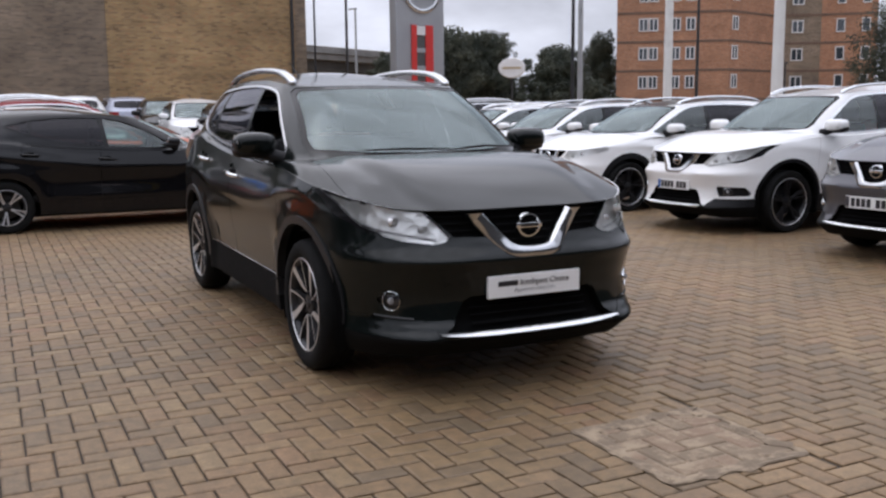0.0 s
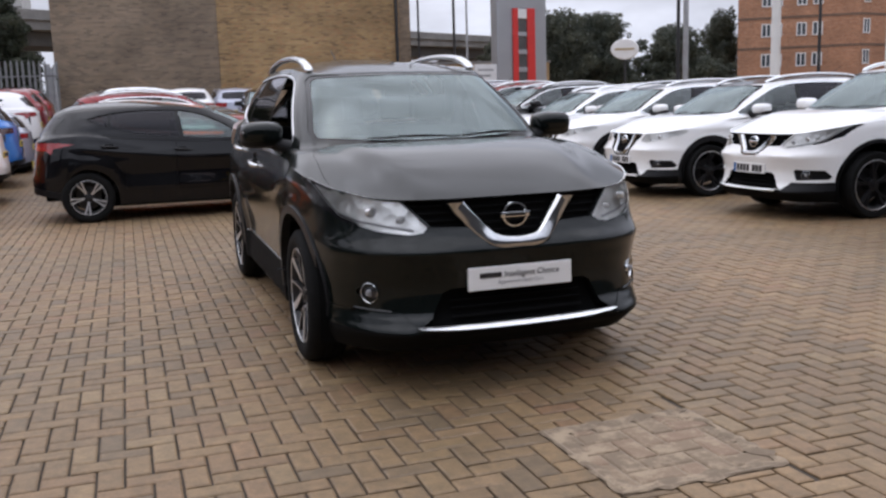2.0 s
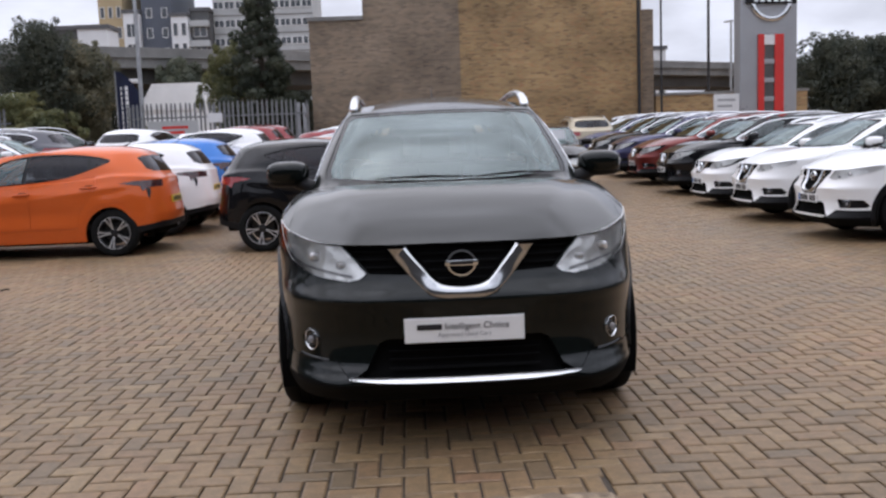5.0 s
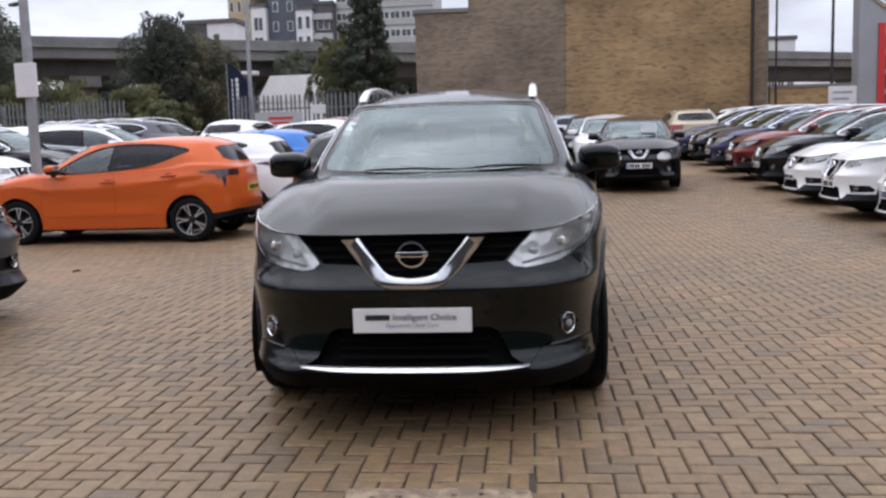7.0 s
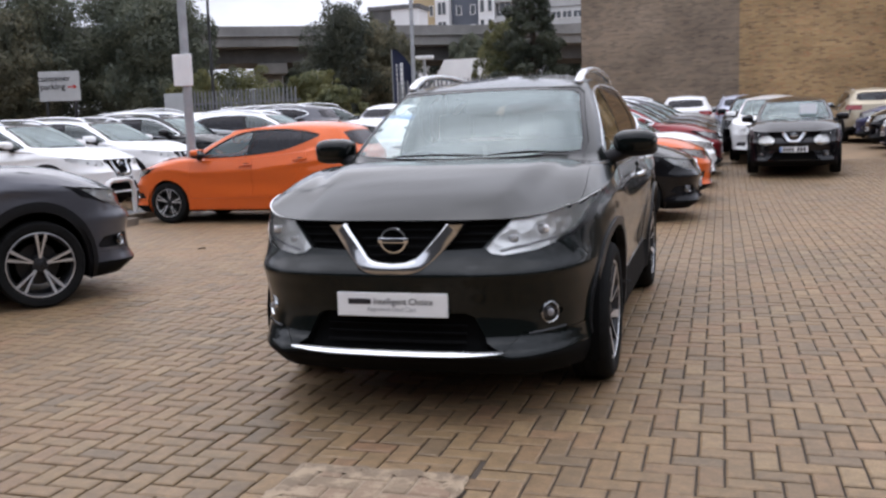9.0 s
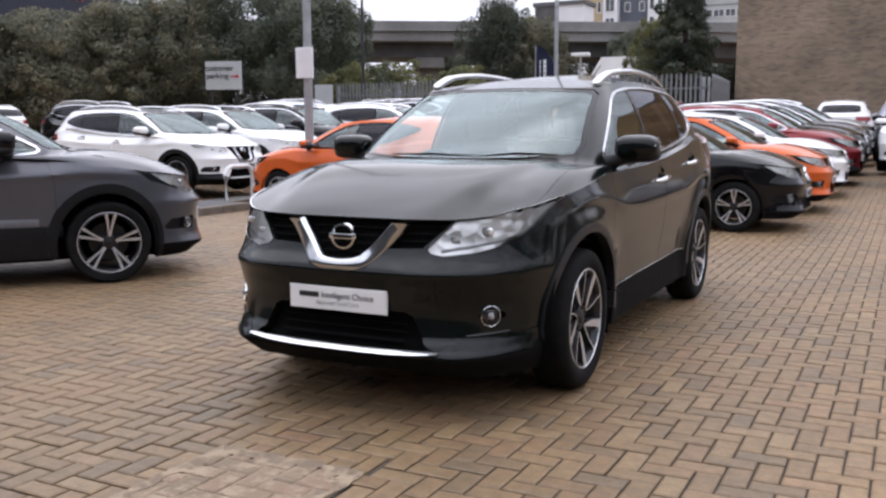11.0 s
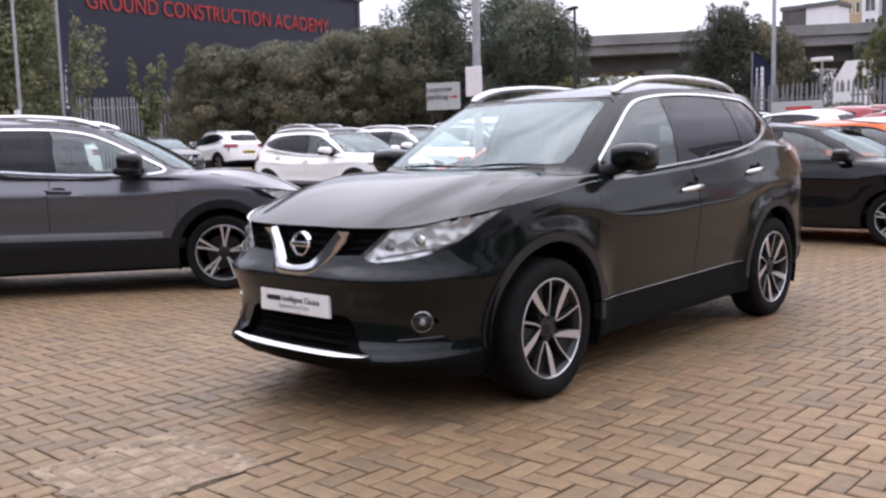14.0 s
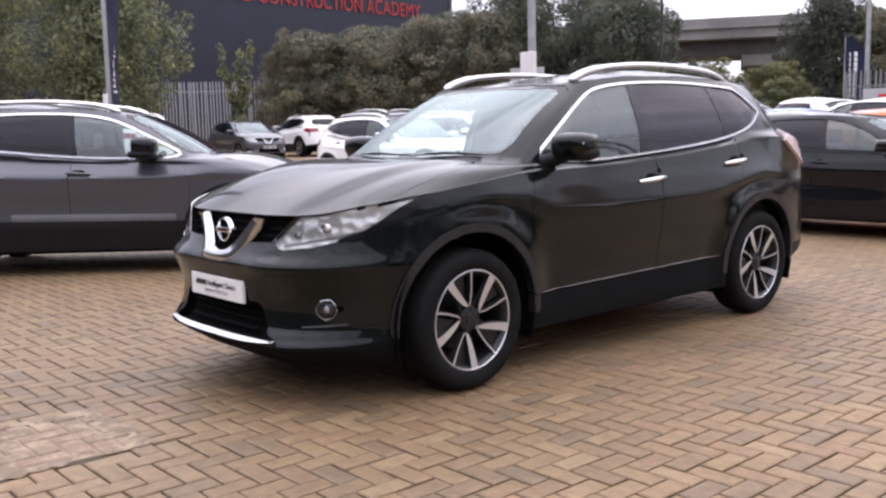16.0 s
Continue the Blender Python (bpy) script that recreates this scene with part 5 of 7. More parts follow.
# ---- greenery ----
def leaf_mat(name, dark, light):
    if name in MATS:
        return MATS[name]
    m, nt, b = base_mat(name)
    g = nt.nodes.new("ShaderNodeNewGeometry")
    r = ramp(nt, [(0.0, dark), (0.6, tuple((a + c) / 2 for a, c in zip(dark, light))), (1.0, light)])
    nt.links.new(g.outputs["Random Per Island"], r.inputs["Fac"])
    n = noise_node(nt, 0.8, 3.0)
    r2 = ramp(nt, [(0.33, (0.58, 0.66, 0.62)), (0.70, (1.45, 1.32, 1.10))])
    nt.links.new(n.outputs["Fac"], r2.inputs["Fac"])
    nt.links.new(mix_col(nt, r.outputs["Color"], r2.outputs["Color"], 1.0, 'MULTIPLY'), b.inputs["Base Color"])
    b.inputs["Roughness"].default_value = 0.6
    tl = nt.nodes.new("ShaderNodeBsdfTranslucent")
    nt.links.new(b.inputs["Base Color"].links[0].from_socket, tl.inputs["Color"])
    ms = nt.nodes.new("ShaderNodeMixShader")
    ms.inputs["Fac"].default_value = 0.42
    nt.links.new(b.outputs["BSDF"], ms.inputs[1])
    nt.links.new(tl.outputs["BSDF"], ms.inputs[2])
    nt.links.new(ms.outputs["Shader"], nt.nodes["Material Output"].inputs["Surface"])
    MATS[name] = m
    return m


M_LEAFY = leaf_mat("yellowing_leaves", (0.105, 0.115, 0.058), (0.20, 0.20, 0.095))
M_LEAFG = leaf_mat("bright_mixed_leaves", (0.080, 0.098, 0.068), (0.27, 0.285, 0.155))
M_LEAFM = leaf_mat("deep_green_leaves", (0.086, 0.100, 0.082), (0.150, 0.166, 0.130))
M_BUSH = leaf_mat("olive_brown_leaves", (0.105, 0.104, 0.080), (0.225, 0.215, 0.155))
M_LEAFD = leaf_mat("dark_street_leaves", (0.050, 0.060, 0.050), (0.088, 0.100, 0.080))
M_NEEDLE = leaf_mat("dark_conifer_needles", (0.035, 0.046, 0.036), (0.075, 0.088, 0.062))
M_BARK = simple("bark", (0.06, 0.045, 0.032), 0.9, var=0.4, scale=5, bmp=0.5)


def leaves_mesh(name, clumps, n, size, mat, rng, flat=0.5):
    """n small leaves scattered over the outsides of clumps (centre, radii)."""
    w = np.array([c[1][0] * c[1][2] for c in clumps])
    idx = rng.choice(len(clumps), n, p=w / w.sum())
    cen = np.array([c[0] for c in clumps])[idx]
    rad = np.array([c[1] for c in clumps])[idx]
    d = rng.normal(size=(n, 3))
    d /= np.linalg.norm(d, axis=1)[:, None]
    rr = (0.55 + 0.5 * rng.random(n) ** 0.6)[:, None]
    p = cen + d * rad * rr
    a = rng.normal(size=(n, 3))
    a /= np.linalg.norm(a, axis=1)[:, None]
    nrm = d + 0.5 * rng.normal(size=(n, 3))
    b = np.cross(nrm, a)
    b /= np.linalg.norm(b, axis=1)[:, None] + 1e-9
    a = np.cross(b, nrm)
    a /= np.linalg.norm(a, axis=1)[:, None] + 1e-9
    s = (size * (0.6 + 0.8 * rng.random(n)))[:, None]
    quad = np.stack([p - a * s, p + b * s * flat, p + a * s, p - b * s * flat], 1).reshape(-1, 3)
    me = bpy.data.meshes.new(name)
    me.from_pydata(quad.tolist(), [], np.arange(4 * n).reshape(-1, 4).tolist())
    me.materials.append(mat)
    return me


def tree(x, y, h, w, label, seed, mat, n=5000, trunk=0.28, bare=0.18, size=0.16, name="tree", depth=None):
    rng = np.random.default_rng(seed)
    rnd = random.Random(seed)
    z0 = rise(x, y)
    root = empty(name, label, name.replace("_", " "), m=pose(x, y, z0))
    depth = depth or w
    tb = bmesh.new()
    top = h * 0.75
    pts = [(0.0, 0.0, -0.05)]
    for i in range(1, 6):
        pts.append((rnd.uniform(-0.1, 0.1) * i * 0.4, rnd.uniform(-0.1, 0.1) * i * 0.4, top * i / 5))
    add_tube(tb, pts, [trunk * (1 - 0.15 * i) for i in range(6)], 9)
    clumps = []
    nb = max(14, int(w * h / 1.1))
    for i in range(min(nb, 60)):
        u = (i + 0.5) / min(nb, 60)
        ang = i * 2.4 + rnd.uniform(-0.4, 0.4)
        zz = h * (bare + (1 - bare) * (0.10 + 0.82 * u ** 0.9))
        env = math.sin(math.pi * min(1.0, 0.18 + 0.80 * u)) ** 0.6
        r = rnd.uniform(0.15, 0.72) * env
        c = (r * w / 2 * math.cos(ang), r * depth / 2 * math.sin(ang), zz)
        k = rnd.uniform(0.13, 0.22)
        clumps.append((c, (w * k, depth * k, h * k * 0.62)))
        if i % 3 == 0:
            add_tube(tb, [(pts[2][0], pts[2][1], zz * 0.5), (c[0] * 0.5, c[1] * 0.5, zz * 0.78), c], [trunk * 0.35, trunk * 0.22, trunk * 0.08], 6)
    # loose sprays that break the outline
    for i in range(26):
        u, ang = rnd.uniform(0.25, 1.0), rnd.uniform(0, 2 * math.pi)
        env = math.sin(math.pi * min(0.93, 0.18 + 0.78 * u)) ** 0.6 * rnd.uniform(0.82, 1.12)
        c = (env * w / 2 * math.cos(ang), env * depth / 2 * math.sin(ang), h * (bare + (1 - bare) * (0.10 + 0.90 * u)))
        k = rnd.uniform(0.035, 0.075)
        clumps.append((c, (w * k, depth * k, h * k * rnd.uniform(0.5, 1.2))))
    part("trunk", tb, M_BARK, root)
    cr = new("crown", leaves_mesh("crown", clumps, int(n * 5.0), size * 0.40, mat, rng))
    cr.parent = root
    return root


def sapling(x, y, label, seed):
    """Three leafy shoots that part from one foot."""
    rng = np.random.default_rng(seed)
    rnd = random.Random(seed)
    root = empty("sapling", label, "tree", m=pose(x, y, rise(x, y)))
    tb = add_tube(bmesh.new(), [(0, 0, -0.05), (0.02, 0, 0.9)], [0.06, 0.045], 7)
    clumps = []
    for lean, h in (((-0.62, -0.45), 4.8), ((0.02, 0.05), 4.5), ((0.42, 0.34), 4.9)):
        way = [(lean[0] * u ** 1.3 * 1.2, lean[1] * u ** 1.3 * 1.2, 0.85 + (h - 0.85) * u) for u in (0, 0.25, 0.5, 0.75, 1.0)]
        add_tube(tb, way, [0.04, 0.03, 0.022, 0.014, 0.006], 6)
        for i in range(13):
            u = 0.12 + 0.86 * i / 12
            k = rnd.uniform(0.16, 0.30) * (1.25 - 0.5 * u)
            clumps.append(((lean[0] * u ** 1.3 * 1.2 + rnd.uniform(-0.12, 0.12), lean[1] * u ** 1.3 * 1.2 + rnd.uniform(-0.12, 0.12), 0.85 + (h - 0.85) * u), (k, k, k * 0.9)))
    for i in range(12):
        clumps.append(((rnd.uniform(-0.5, 0.5), rnd.uniform(-0.4, 0.4), rnd.uniform(0.5, 2.2)), (0.3, 0.3, 0.24)))
    part("trunk", tb, M_BARK, root)
    cr = new("crown", leaves_mesh("crown", clumps, 3400, 0.085, M_LEAFG, rng))
    cr.parent = root
    return root


def conifer(x, y, h, w, label, seed):
    rng = np.random.default_rng(seed)
    rnd = random.Random(seed)
    root = empty("conifer", label, "tree", m=pose(x, y, rise(x, y)))
    tb = add_tube(bmesh.new(), [(0, 0, -0.05), (0.03, 0, h * 0.5), (0, 0.02, h * 0.97)], [0.2, 0.12, 0.03], 9)
    clumps = []
    for i in range(110):
        u = (i + 0.5) / 110
        zz = h * (0.05 + 0.93 * u)
        tier = 0.82 + 0.18 * math.cos(u * 40.0)
        r = w / 2 * (1 - u) ** 0.95 * tier * rnd.uniform(0.5, 1.0)
        ang = i * 2.39996
        c = (r * math.cos(ang), r * math.sin(ang), zz - 0.22 * r)
        k = 0.16 + 0.42 * (1 - u)
        clumps.append((c, (k, k, 0.16 + 0.16 * (1 - u))))
        if i % 2:
            add_tube(tb, [(0, 0, zz), c], [0.04, 0.015], 5)
    part("trunk", tb, M_BARK, root)
    cr = new("crown", leaves_mesh("crown", clumps, 30000, 0.075, M_NEEDLE, rng, 0.4))
    cr.parent = root
    return root


conifer(-5.95, 31.3, 8.6, 4.8, "tall dark green conifer behind the palisade fence", 3)
tree(-7.5, 32.7, 5.0, 2.5, "small yellow-green tree beside the conifer", 5, M_LEAFY, 4500, 0.12, 0.05, 0.13)
tree(-20.0, 45.5, 8.1, 6.0, "rounded broadleaf tree before the viaduct", 7, M_LEAFD, 8000, 0.3, 0.06, 0.2)
tree(-17.9, 46.0, 7.0, 4.2, "brownish broadleaf tree before the viaduct", 8, M_BUSH, 4500, 0.2, 0.06, 0.2)
for i, (bx, by, bh, bw) in enumerate(((-16.7, 33.5, 3.4, 3.8), (-21.0, 35.0, 3.8, 5.4), (-12.9, 44.0, 2.3, 3.6), (-26, 38, 4.2, 6.6), (-12.6, 26.3, 2.4, 2.4), (-20.4, 29.6, 3.3, 3.6))):
    tree(bx, by, bh, bw, "low yellow-green bush behind the fence", 20 + i, M_LEAFY, 4200, 0.08, 0.0, 0.15, "bush")
for i, (bx, by, bh, bw) in enumerate(((-23.6, 32.0, 7.6, 5.8), (-26.8, 34.0, 8.8, 7.2), (-29.8, 31.6, 9.6, 6.6), (-31.4, 28.4, 6.7, 5.6))):
    tree(bx, by, bh, bw, "dense dark green tree at the edge of the yard", 30 + i, M_LEAFM, 9000, 0.2, 0.02, 0.19)
for i, (bx, by, bh, bw) in enumerate(((-32.6, 23.6, 5.9, 6.4), (-34.2, 20.9, 5.7, 5.8), (-31.4, 26.2, 6.4, 5.6), (-33.6, 22.0, 5.4, 5.0), (-30.0, 28.6, 6.8, 5.4))):
    tree(bx, by, bh, bw, "large rounded green bush at the edge of the yard", 40 + i, M_BUSH, 8500, 0.1, 0.0, 0.18, "bush")
tree(-28.4, 8.4, 8.2, 5.6, "yellow-green broadleaf tree by the fence", 51, M_LEAFG, 5200, 0.2, 0.05, 0.20)
tree(-33.0, 5.0, 9.0, 7.0, "yellow-green broadleaf tree by the fence", 52, M_LEAFG, 5600, 0.2, 0.05, 0.21)
sapling(-31.9, 15.8, "young tree with three leafy upright shoots by the fence", 53)
for i, (bx, by, bh, bw) in enumerate(((29.2, 57.2, 7.2, 7.4), (33.2, 57.6, 7.0, 6.6), (37.4, 66.5, 4.8, 7.0), (39.8, 58.0, 6.2, 6.6), (57.5, 76.5, 9.2, 5.0), (43.6, 62.0, 4.4, 6.4), (34.5, 60.0, 3.4, 9.0), (46.8, 64.0, 3.8, 7.0), (61.5, 42.5, 9.5, 9.0), (26.5, 60.5, 5.6, 5.0))):
    tree(bx, by, bh, bw, "dark green broadleaf tree along the street", 60 + i, M_LEAFD, 5500, 0.3, 0.08, 0.26)

tree(-15.4, 57.4, 7.0, 4.6, "dark green tree between the marquee and the viaduct", 71, M_LEAFM, 5000, 0.16, 0.05, 0.2)
# added trees whose dark leaves stand in for the shade below the girder
for i, (bx, by, bh, bw) in enumerate(((-32.0, 63.4, 6.2, 6.0), (-25.4, 67.5, 7.6, 6.4), (-20.6, 70.4, 8.0, 6.8), (-15.8, 73.3, 7.8, 6.6), (-11.0, 76.2, 8.2, 6.8))):
    tree(bx, by, bh, bw, "dark green tree added for the shade under the viaduct", 80 + i, M_LEAFD, 6500, 0.25, 0.0, 0.26)

# ---- walls, viaduct, buildings ----


def brickwork(name, stops, mortar, soot):
    m, nt, b = base_mat(name)
    co = nt.nodes.new("ShaderNodeTexCoord")
    sp = nt.nodes.new("ShaderNodeSeparateXYZ")
    nt.links.new(co.outputs["Object"], sp.inputs["Vector"])
    add = nt.nodes.new("ShaderNodeMath")
    nt.links.new(sp.outputs["X"], add.inputs[0])
    nt.links.new(sp.outputs["Y"], add.inputs[1])
    cb = nt.nodes.new("ShaderNodeCombineXYZ")
    nt.links.new(add.outputs["Value"], cb.inputs["X"])
    nt.links.new(sp.outputs["Z"], cb.inputs["Y"])
    br = nt.nodes.new("ShaderNodeTexBrick")
    br.inputs["Scale"].default_value = 1.0
    br.inputs["Brick Width"].default_value = 0.225
    br.inputs["Row Height"].default_value = 0.075
    br.inputs["Mortar Size"].default_value = 0.008
    br.inputs["Color1"].default_value = (0, 0, 0, 1)
    br.inputs["Color2"].default_value = (1, 1, 1, 1)
    br.inputs["Mortar"].default_value = (0.5, 0.5, 0.5, 1)
    nt.links.new(cb.outputs["Vector"], br.inputs["Vector"])
    n = noise_node(nt, 2.4, 6.0)
    big = noise_node(nt, 0.35, 4.0)
    streak = noise_node(nt, 1.0, 4.0, 0.5, "Object", (0.6, 0.6, 7.0))
    mixv = nt.nodes.new("ShaderNodeMix")
    mixv.inputs["Factor"].default_value = 0.45
    sepc = nt.nodes.new("ShaderNodeSeparateColor")
    nt.links.new(br.outputs["Color"], sepc.inputs["Color"])
    nt.links.new(sepc.outputs["Red"], mixv.inputs["A"])
    nt.links.new(n.outputs["Fac"], mixv.inputs["B"])
    r = ramp(nt, stops)
    nt.links.new(mixv.outputs["Result"], r.inputs["Fac"])
    c = mix_col(nt, r.outputs["Color"], mortar, br.outputs["Fac"])
    r2 = ramp(nt, [(0.35, (soot,) * 3), (0.62, (1.1, 1.1, 1.1))])
    nt.links.new(big.outputs["Fac"], r2.inputs["Fac"])
    r3 = ramp(nt, [(0.3, (0.86, 0.85, 0.84)), (0.6, (1.05, 1.05, 1.05))])
    nt.links.new(streak.outputs["Fac"], r3.inputs["Fac"])
    c = mix_col(nt, c, r2.outputs["Color"], 1.0, 'MULTIPLY')
    c = mix_col(nt, c, r3.outputs["Color"], 1.0, 'MULTIPLY')
    nt.links.new(c, b.inputs["Base Color"])
    b.inputs["Roughness"].default_value = 0.9
    bump(nt, b, br.outputs["Fac"], -0.5, 0.01)
    return m


M_YBRICK = brickwork("yellow_stock_brick", [(0.12, (0.15, 0.085, 0.045)), (0.35, (0.32, 0.200, 0.092)), (0.6, (0.42, 0.275, 0.125)), (0.85, (0.37, 0.185, 0.085))], (0.35, 0.26, 0.165), 0.62)
M_DBRICK = brickwork("sooty_and_shaded_brown_brick", [(0.12, (0.14, 0.105, 0.078)), (0.5, (0.245, 0.185, 0.130)), (0.85, (0.30, 0.215, 0.145))], (0.25, 0.20, 0.155), 0.68)
M_RBRICK = brickwork("orange_brown_brick", [(0.15, (0.25, 0.112, 0.064)), (0.5, (0.40, 0.19, 0.105)), (0.85, (0.45, 0.23, 0.135))], (0.34, 0.22, 0.155), 0.85)
M_CONC = simple("weathered_concrete", (0.205, 0.20, 0.19), 0.85, var=0.25, scale=0.5, bmp=0.2)
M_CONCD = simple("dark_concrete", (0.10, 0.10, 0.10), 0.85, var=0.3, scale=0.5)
M_STEEL = simple("galvanised_steel", (0.36, 0.37, 0.38), 0.5, metal=0.5, var=0.15, scale=4)
M_PALE = simple("dull_galvanised_pales", (0.20, 0.205, 0.21), 0.6, metal=0.3, var=0.2, scale=3)
M_POLEW = simple("white_painted_pole", (0.72, 0.72, 0.70), 0.45, var=0.06, scale=3)
M_POLED = simple("black_painted_pole", (0.02, 0.02, 0.022), 0.5, var=0.2, scale=3)
M_SIGNW = simple("white_sign_face", (0.72, 0.72, 0.72), 0.5, var=0.06, scale=3)
M_NAVYCL = simple("dark_navy_cladding", (0.014, 0.017, 0.032), 0.55, var=0.25, scale=0.4)
M_REDL = simple("red_letters", (0.40, 0.03, 0.028), 0.4, var=0.05)
M_REDP = simple("red_sign_panel", (0.60, 0.035, 0.03), 0.4, var=0.06)
M_PYLON = simple("silver_grey_sign_cladding", (0.36, 0.37, 0.385), 0.4, metal=0.4, var=0.06, scale=1)
M_PANE = simple("dark_window_pane", (0.05, 0.06, 0.07), 0.08, var=0.3, scale=1, spec=0.8)
M_WFRAME = simple("white_window_frame", (0.70, 0.70, 0.69), 0.5, var=0.05)
M_ROOF = simple("grey_roof", (0.10, 0.10, 0.105), 0.7, var=0.2)

wall = empty("brick_building", "old windowless brick building, sooty brown and yellow", "building")
YW = 31.2
part("wall", box_bm(-3.95, 2.02, YW, YW + 14, -0.1, 6.35), M_DBRICK, wall, "sooty brown brick flank wall", False)
part("wall", box_bm(-1.8, 2.02, YW + 0.003, YW + 13.9, 6.35, 9.2), M_DBRICK, wall, "sooty brown brick flank wall", False)
part("wall", box_bm(2.02, 9.35, YW - 0.03, YW + 14, -0.1, 9.2), M_YBRICK, wall, "yellow stock brick flank wall", False)
part("coping", box_bm(-4.02, -1.8, YW - 0.06, YW + 14, 6.35, 6.50), M_CONC, wall, "", False)
part("coping", box_bm(-1.85, 9.42, YW - 0.06, YW + 14, 9.2, 9.34), M_CONC, wall, "", False)
part("corner_pier", box_bm(9.35, 9.85, YW + 0.05, YW + 1.2, -0.1, 6.4), M_DBRICK, wall, "dark brown brick corner pier", False)
part("drainpipe", add_tube(bmesh.new(), [(9.22, YW - 0.09, 0), (9.22, YW - 0.09, 9.0)], 0.07, 8), M_POLED, wall)
lowwall = thing("yard_wall", box_bm(9.95, 16.2, YW + 0.1, YW + 0.42, -0.1, 2.95), M_YBRICK, "yellow brick yard wall with flat coping", "wall", kind="structure")
part("coping", box_bm(9.9, 16.25, YW + 0.05, YW + 0.47, 2.95, 3.05), M_CONC, lowwall, "", False)

# unseen walls behind the camera and to the right, added to darken reflections
show = empty("showroom", "plain dark grey unseen wall added to close the yard and darken reflections", "building")
part("wall", box_bm(-120, 120, -15.6, -15.0, 0, 7.0), simple("dark_grey_cladding", (0.045, 0.047, 0.05), 0.5, var=0.15, scale=0.5), show, "", False)
part("wall", box_bm(36.0, 36.6, -15.0, 17.0, 0, 7.5), MATS["dark_grey_cladding"], show, "", False)
part("plinth", box_bm(-120, 120, -15.02, -14.9, 0, 0.5), M_CONCD, show, "", False)

# viaduct
VA, VB = Vector((-70.0, 30.5, 0)), Vector((60.0, 109.0, 0))
vd = (VB - VA).normalized()
vyaw = math.degrees(math.atan2(vd.y, vd.x))
viaduct = empty("railway_viaduct", "grey concrete railway viaduct on piers", "viaduct", m=pose(VA.x, VA.y, 0, 0, 0, vyaw))
vl = (VB - VA).length
part("parapet", box_bm(0, vl, -4.2, -3.95, 7.86, 8.5, 0.02), M_CONC, viaduct, "", False)
part("parapet", box_bm(0, vl, 3.95, 4.2, 7.86, 8.5, 0.02), M_CONC, viaduct, "", False)
part("deck", box_bm(0, vl, -4.1, 4.1, 7.15, 7.86, 0.03), M_CONC, viaduct, "", False)
part("ledge", box_bm(0, vl, -4.32, -4.0, 7.80, 7.90, 0.02), M_CONC, viaduct, "", False)
# the shade under the deck is put into the girder's darker colour
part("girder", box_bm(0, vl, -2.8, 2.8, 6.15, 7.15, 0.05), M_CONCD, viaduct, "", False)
for i in range(8):
    u = 9 + i * 19.0
    part("pier", add_box(box_bm(u - 0.8, u + 0.8, -1.9, 1.9, -0.2, 5.4, 0.1), u - 1.0, u + 1.0, -3.0, 3.0, 5.4, 6.15, 0.08), M_CONC, viaduct, "", False)
for i in range(26):
    u = 4 + i * 5.6
    part("rail_mast", box_bm(u, u + 0.07, 3.2, 3.27, 7.9, 9.3), M_STEEL, viaduct, "", False)


# ---- buildings beyond ----
WINS = {}


def window_meshes(w, h, bars):
    key = (w, h, bars)
    if key not in WINS:
        fr = bmesh.new()
        t = 0.09
        add_box(fr, -w / 2, w / 2, -0.05, 0.06, 0, t)
        add_box(fr, -w / 2, w / 2, -0.05, 0.06, h - t, h)
        add_box(fr, -w / 2, -w / 2 + t, -0.048, 0.06, t, h - t)
        add_box(fr, w / 2 - t, w / 2, -0.048, 0.06, t, h - t)
        for i in range(bars):
            x = -w / 2 + w * (i + 1) / (bars + 1)
            add_box(fr, x - t / 2, x + t / 2, -0.046, 0.05, t, h - t)
        pn = box_bm(-w / 2 + t, w / 2 - t, 0.0, 0.02, t, h - t)
        WINS[key] = (mesh_of(fr, "window", M_WFRAME, False), mesh_of(pn, "pane", M_PANE, False))
    return WINS[key]


def window(parent, x, y, z, yaw, w, h, bars=1):
    fr, pn = window_meshes(w, h, bars)
    o = new("window", fr)
    o.parent = parent
    o.matrix_basis = pose(x, y, z, 0, 0, yaw)
    p2 = new("pane", pn)
    p2.parent = o
    return o


def facade(parent, a, b, z0, z1, mat, storey, spots, w, h, bars=1, band=None, thick=0.4):
    """A wall from a to b (as seen from outside, left to right) with rows of windows at the given fractions."""
    a, b = Vector((*a, 0)), Vector((*b, 0))
    d = (b - a).normalized()
    yaw = math.degrees(math.atan2(d.y, d.x))
    n = Vector((d.y, -d.x, 0))
    ln = (b - a).length
    m = pose(a.x, a.y, 0, 0, 0, yaw)
    wb = box_bm(0, ln, 0, thick, z0, z1)
    ob = part("wall", wb, mat, parent, "", False)
    ob.matrix_basis = m
    k = int((z1 - z0) / storey)
    for s in range(k):
        zz = z0 + s * storey
        if band:
            bd = part("floor_band", box_bm(0, ln, -0.04, 0.02, zz - 0.16, zz + 0.06), band, parent, "", False)
            bd.matrix_basis = m
        for f in spots:
            p = a + d * (ln * f) + n * 0.02
            window(parent, p.x, p.y, zz + 0.95, yaw, w, h, bars)


M_BAND = simple("brown_concrete_band", (0.16, 0.10, 0.07), 0.8, var=0.2, scale=0.6)
flats = empty("block_of_flats", "tall orange-brown brick block of flats with white windows", "building")
FZ = 24.3
facade(flats, (52.6, 67.2), (60.9, 61.0), 0, FZ, M_RBRICK, 2.7, (0.24, 0.33, 0.53, 0.66), 0.86, 1.2, 1, M_BAND)
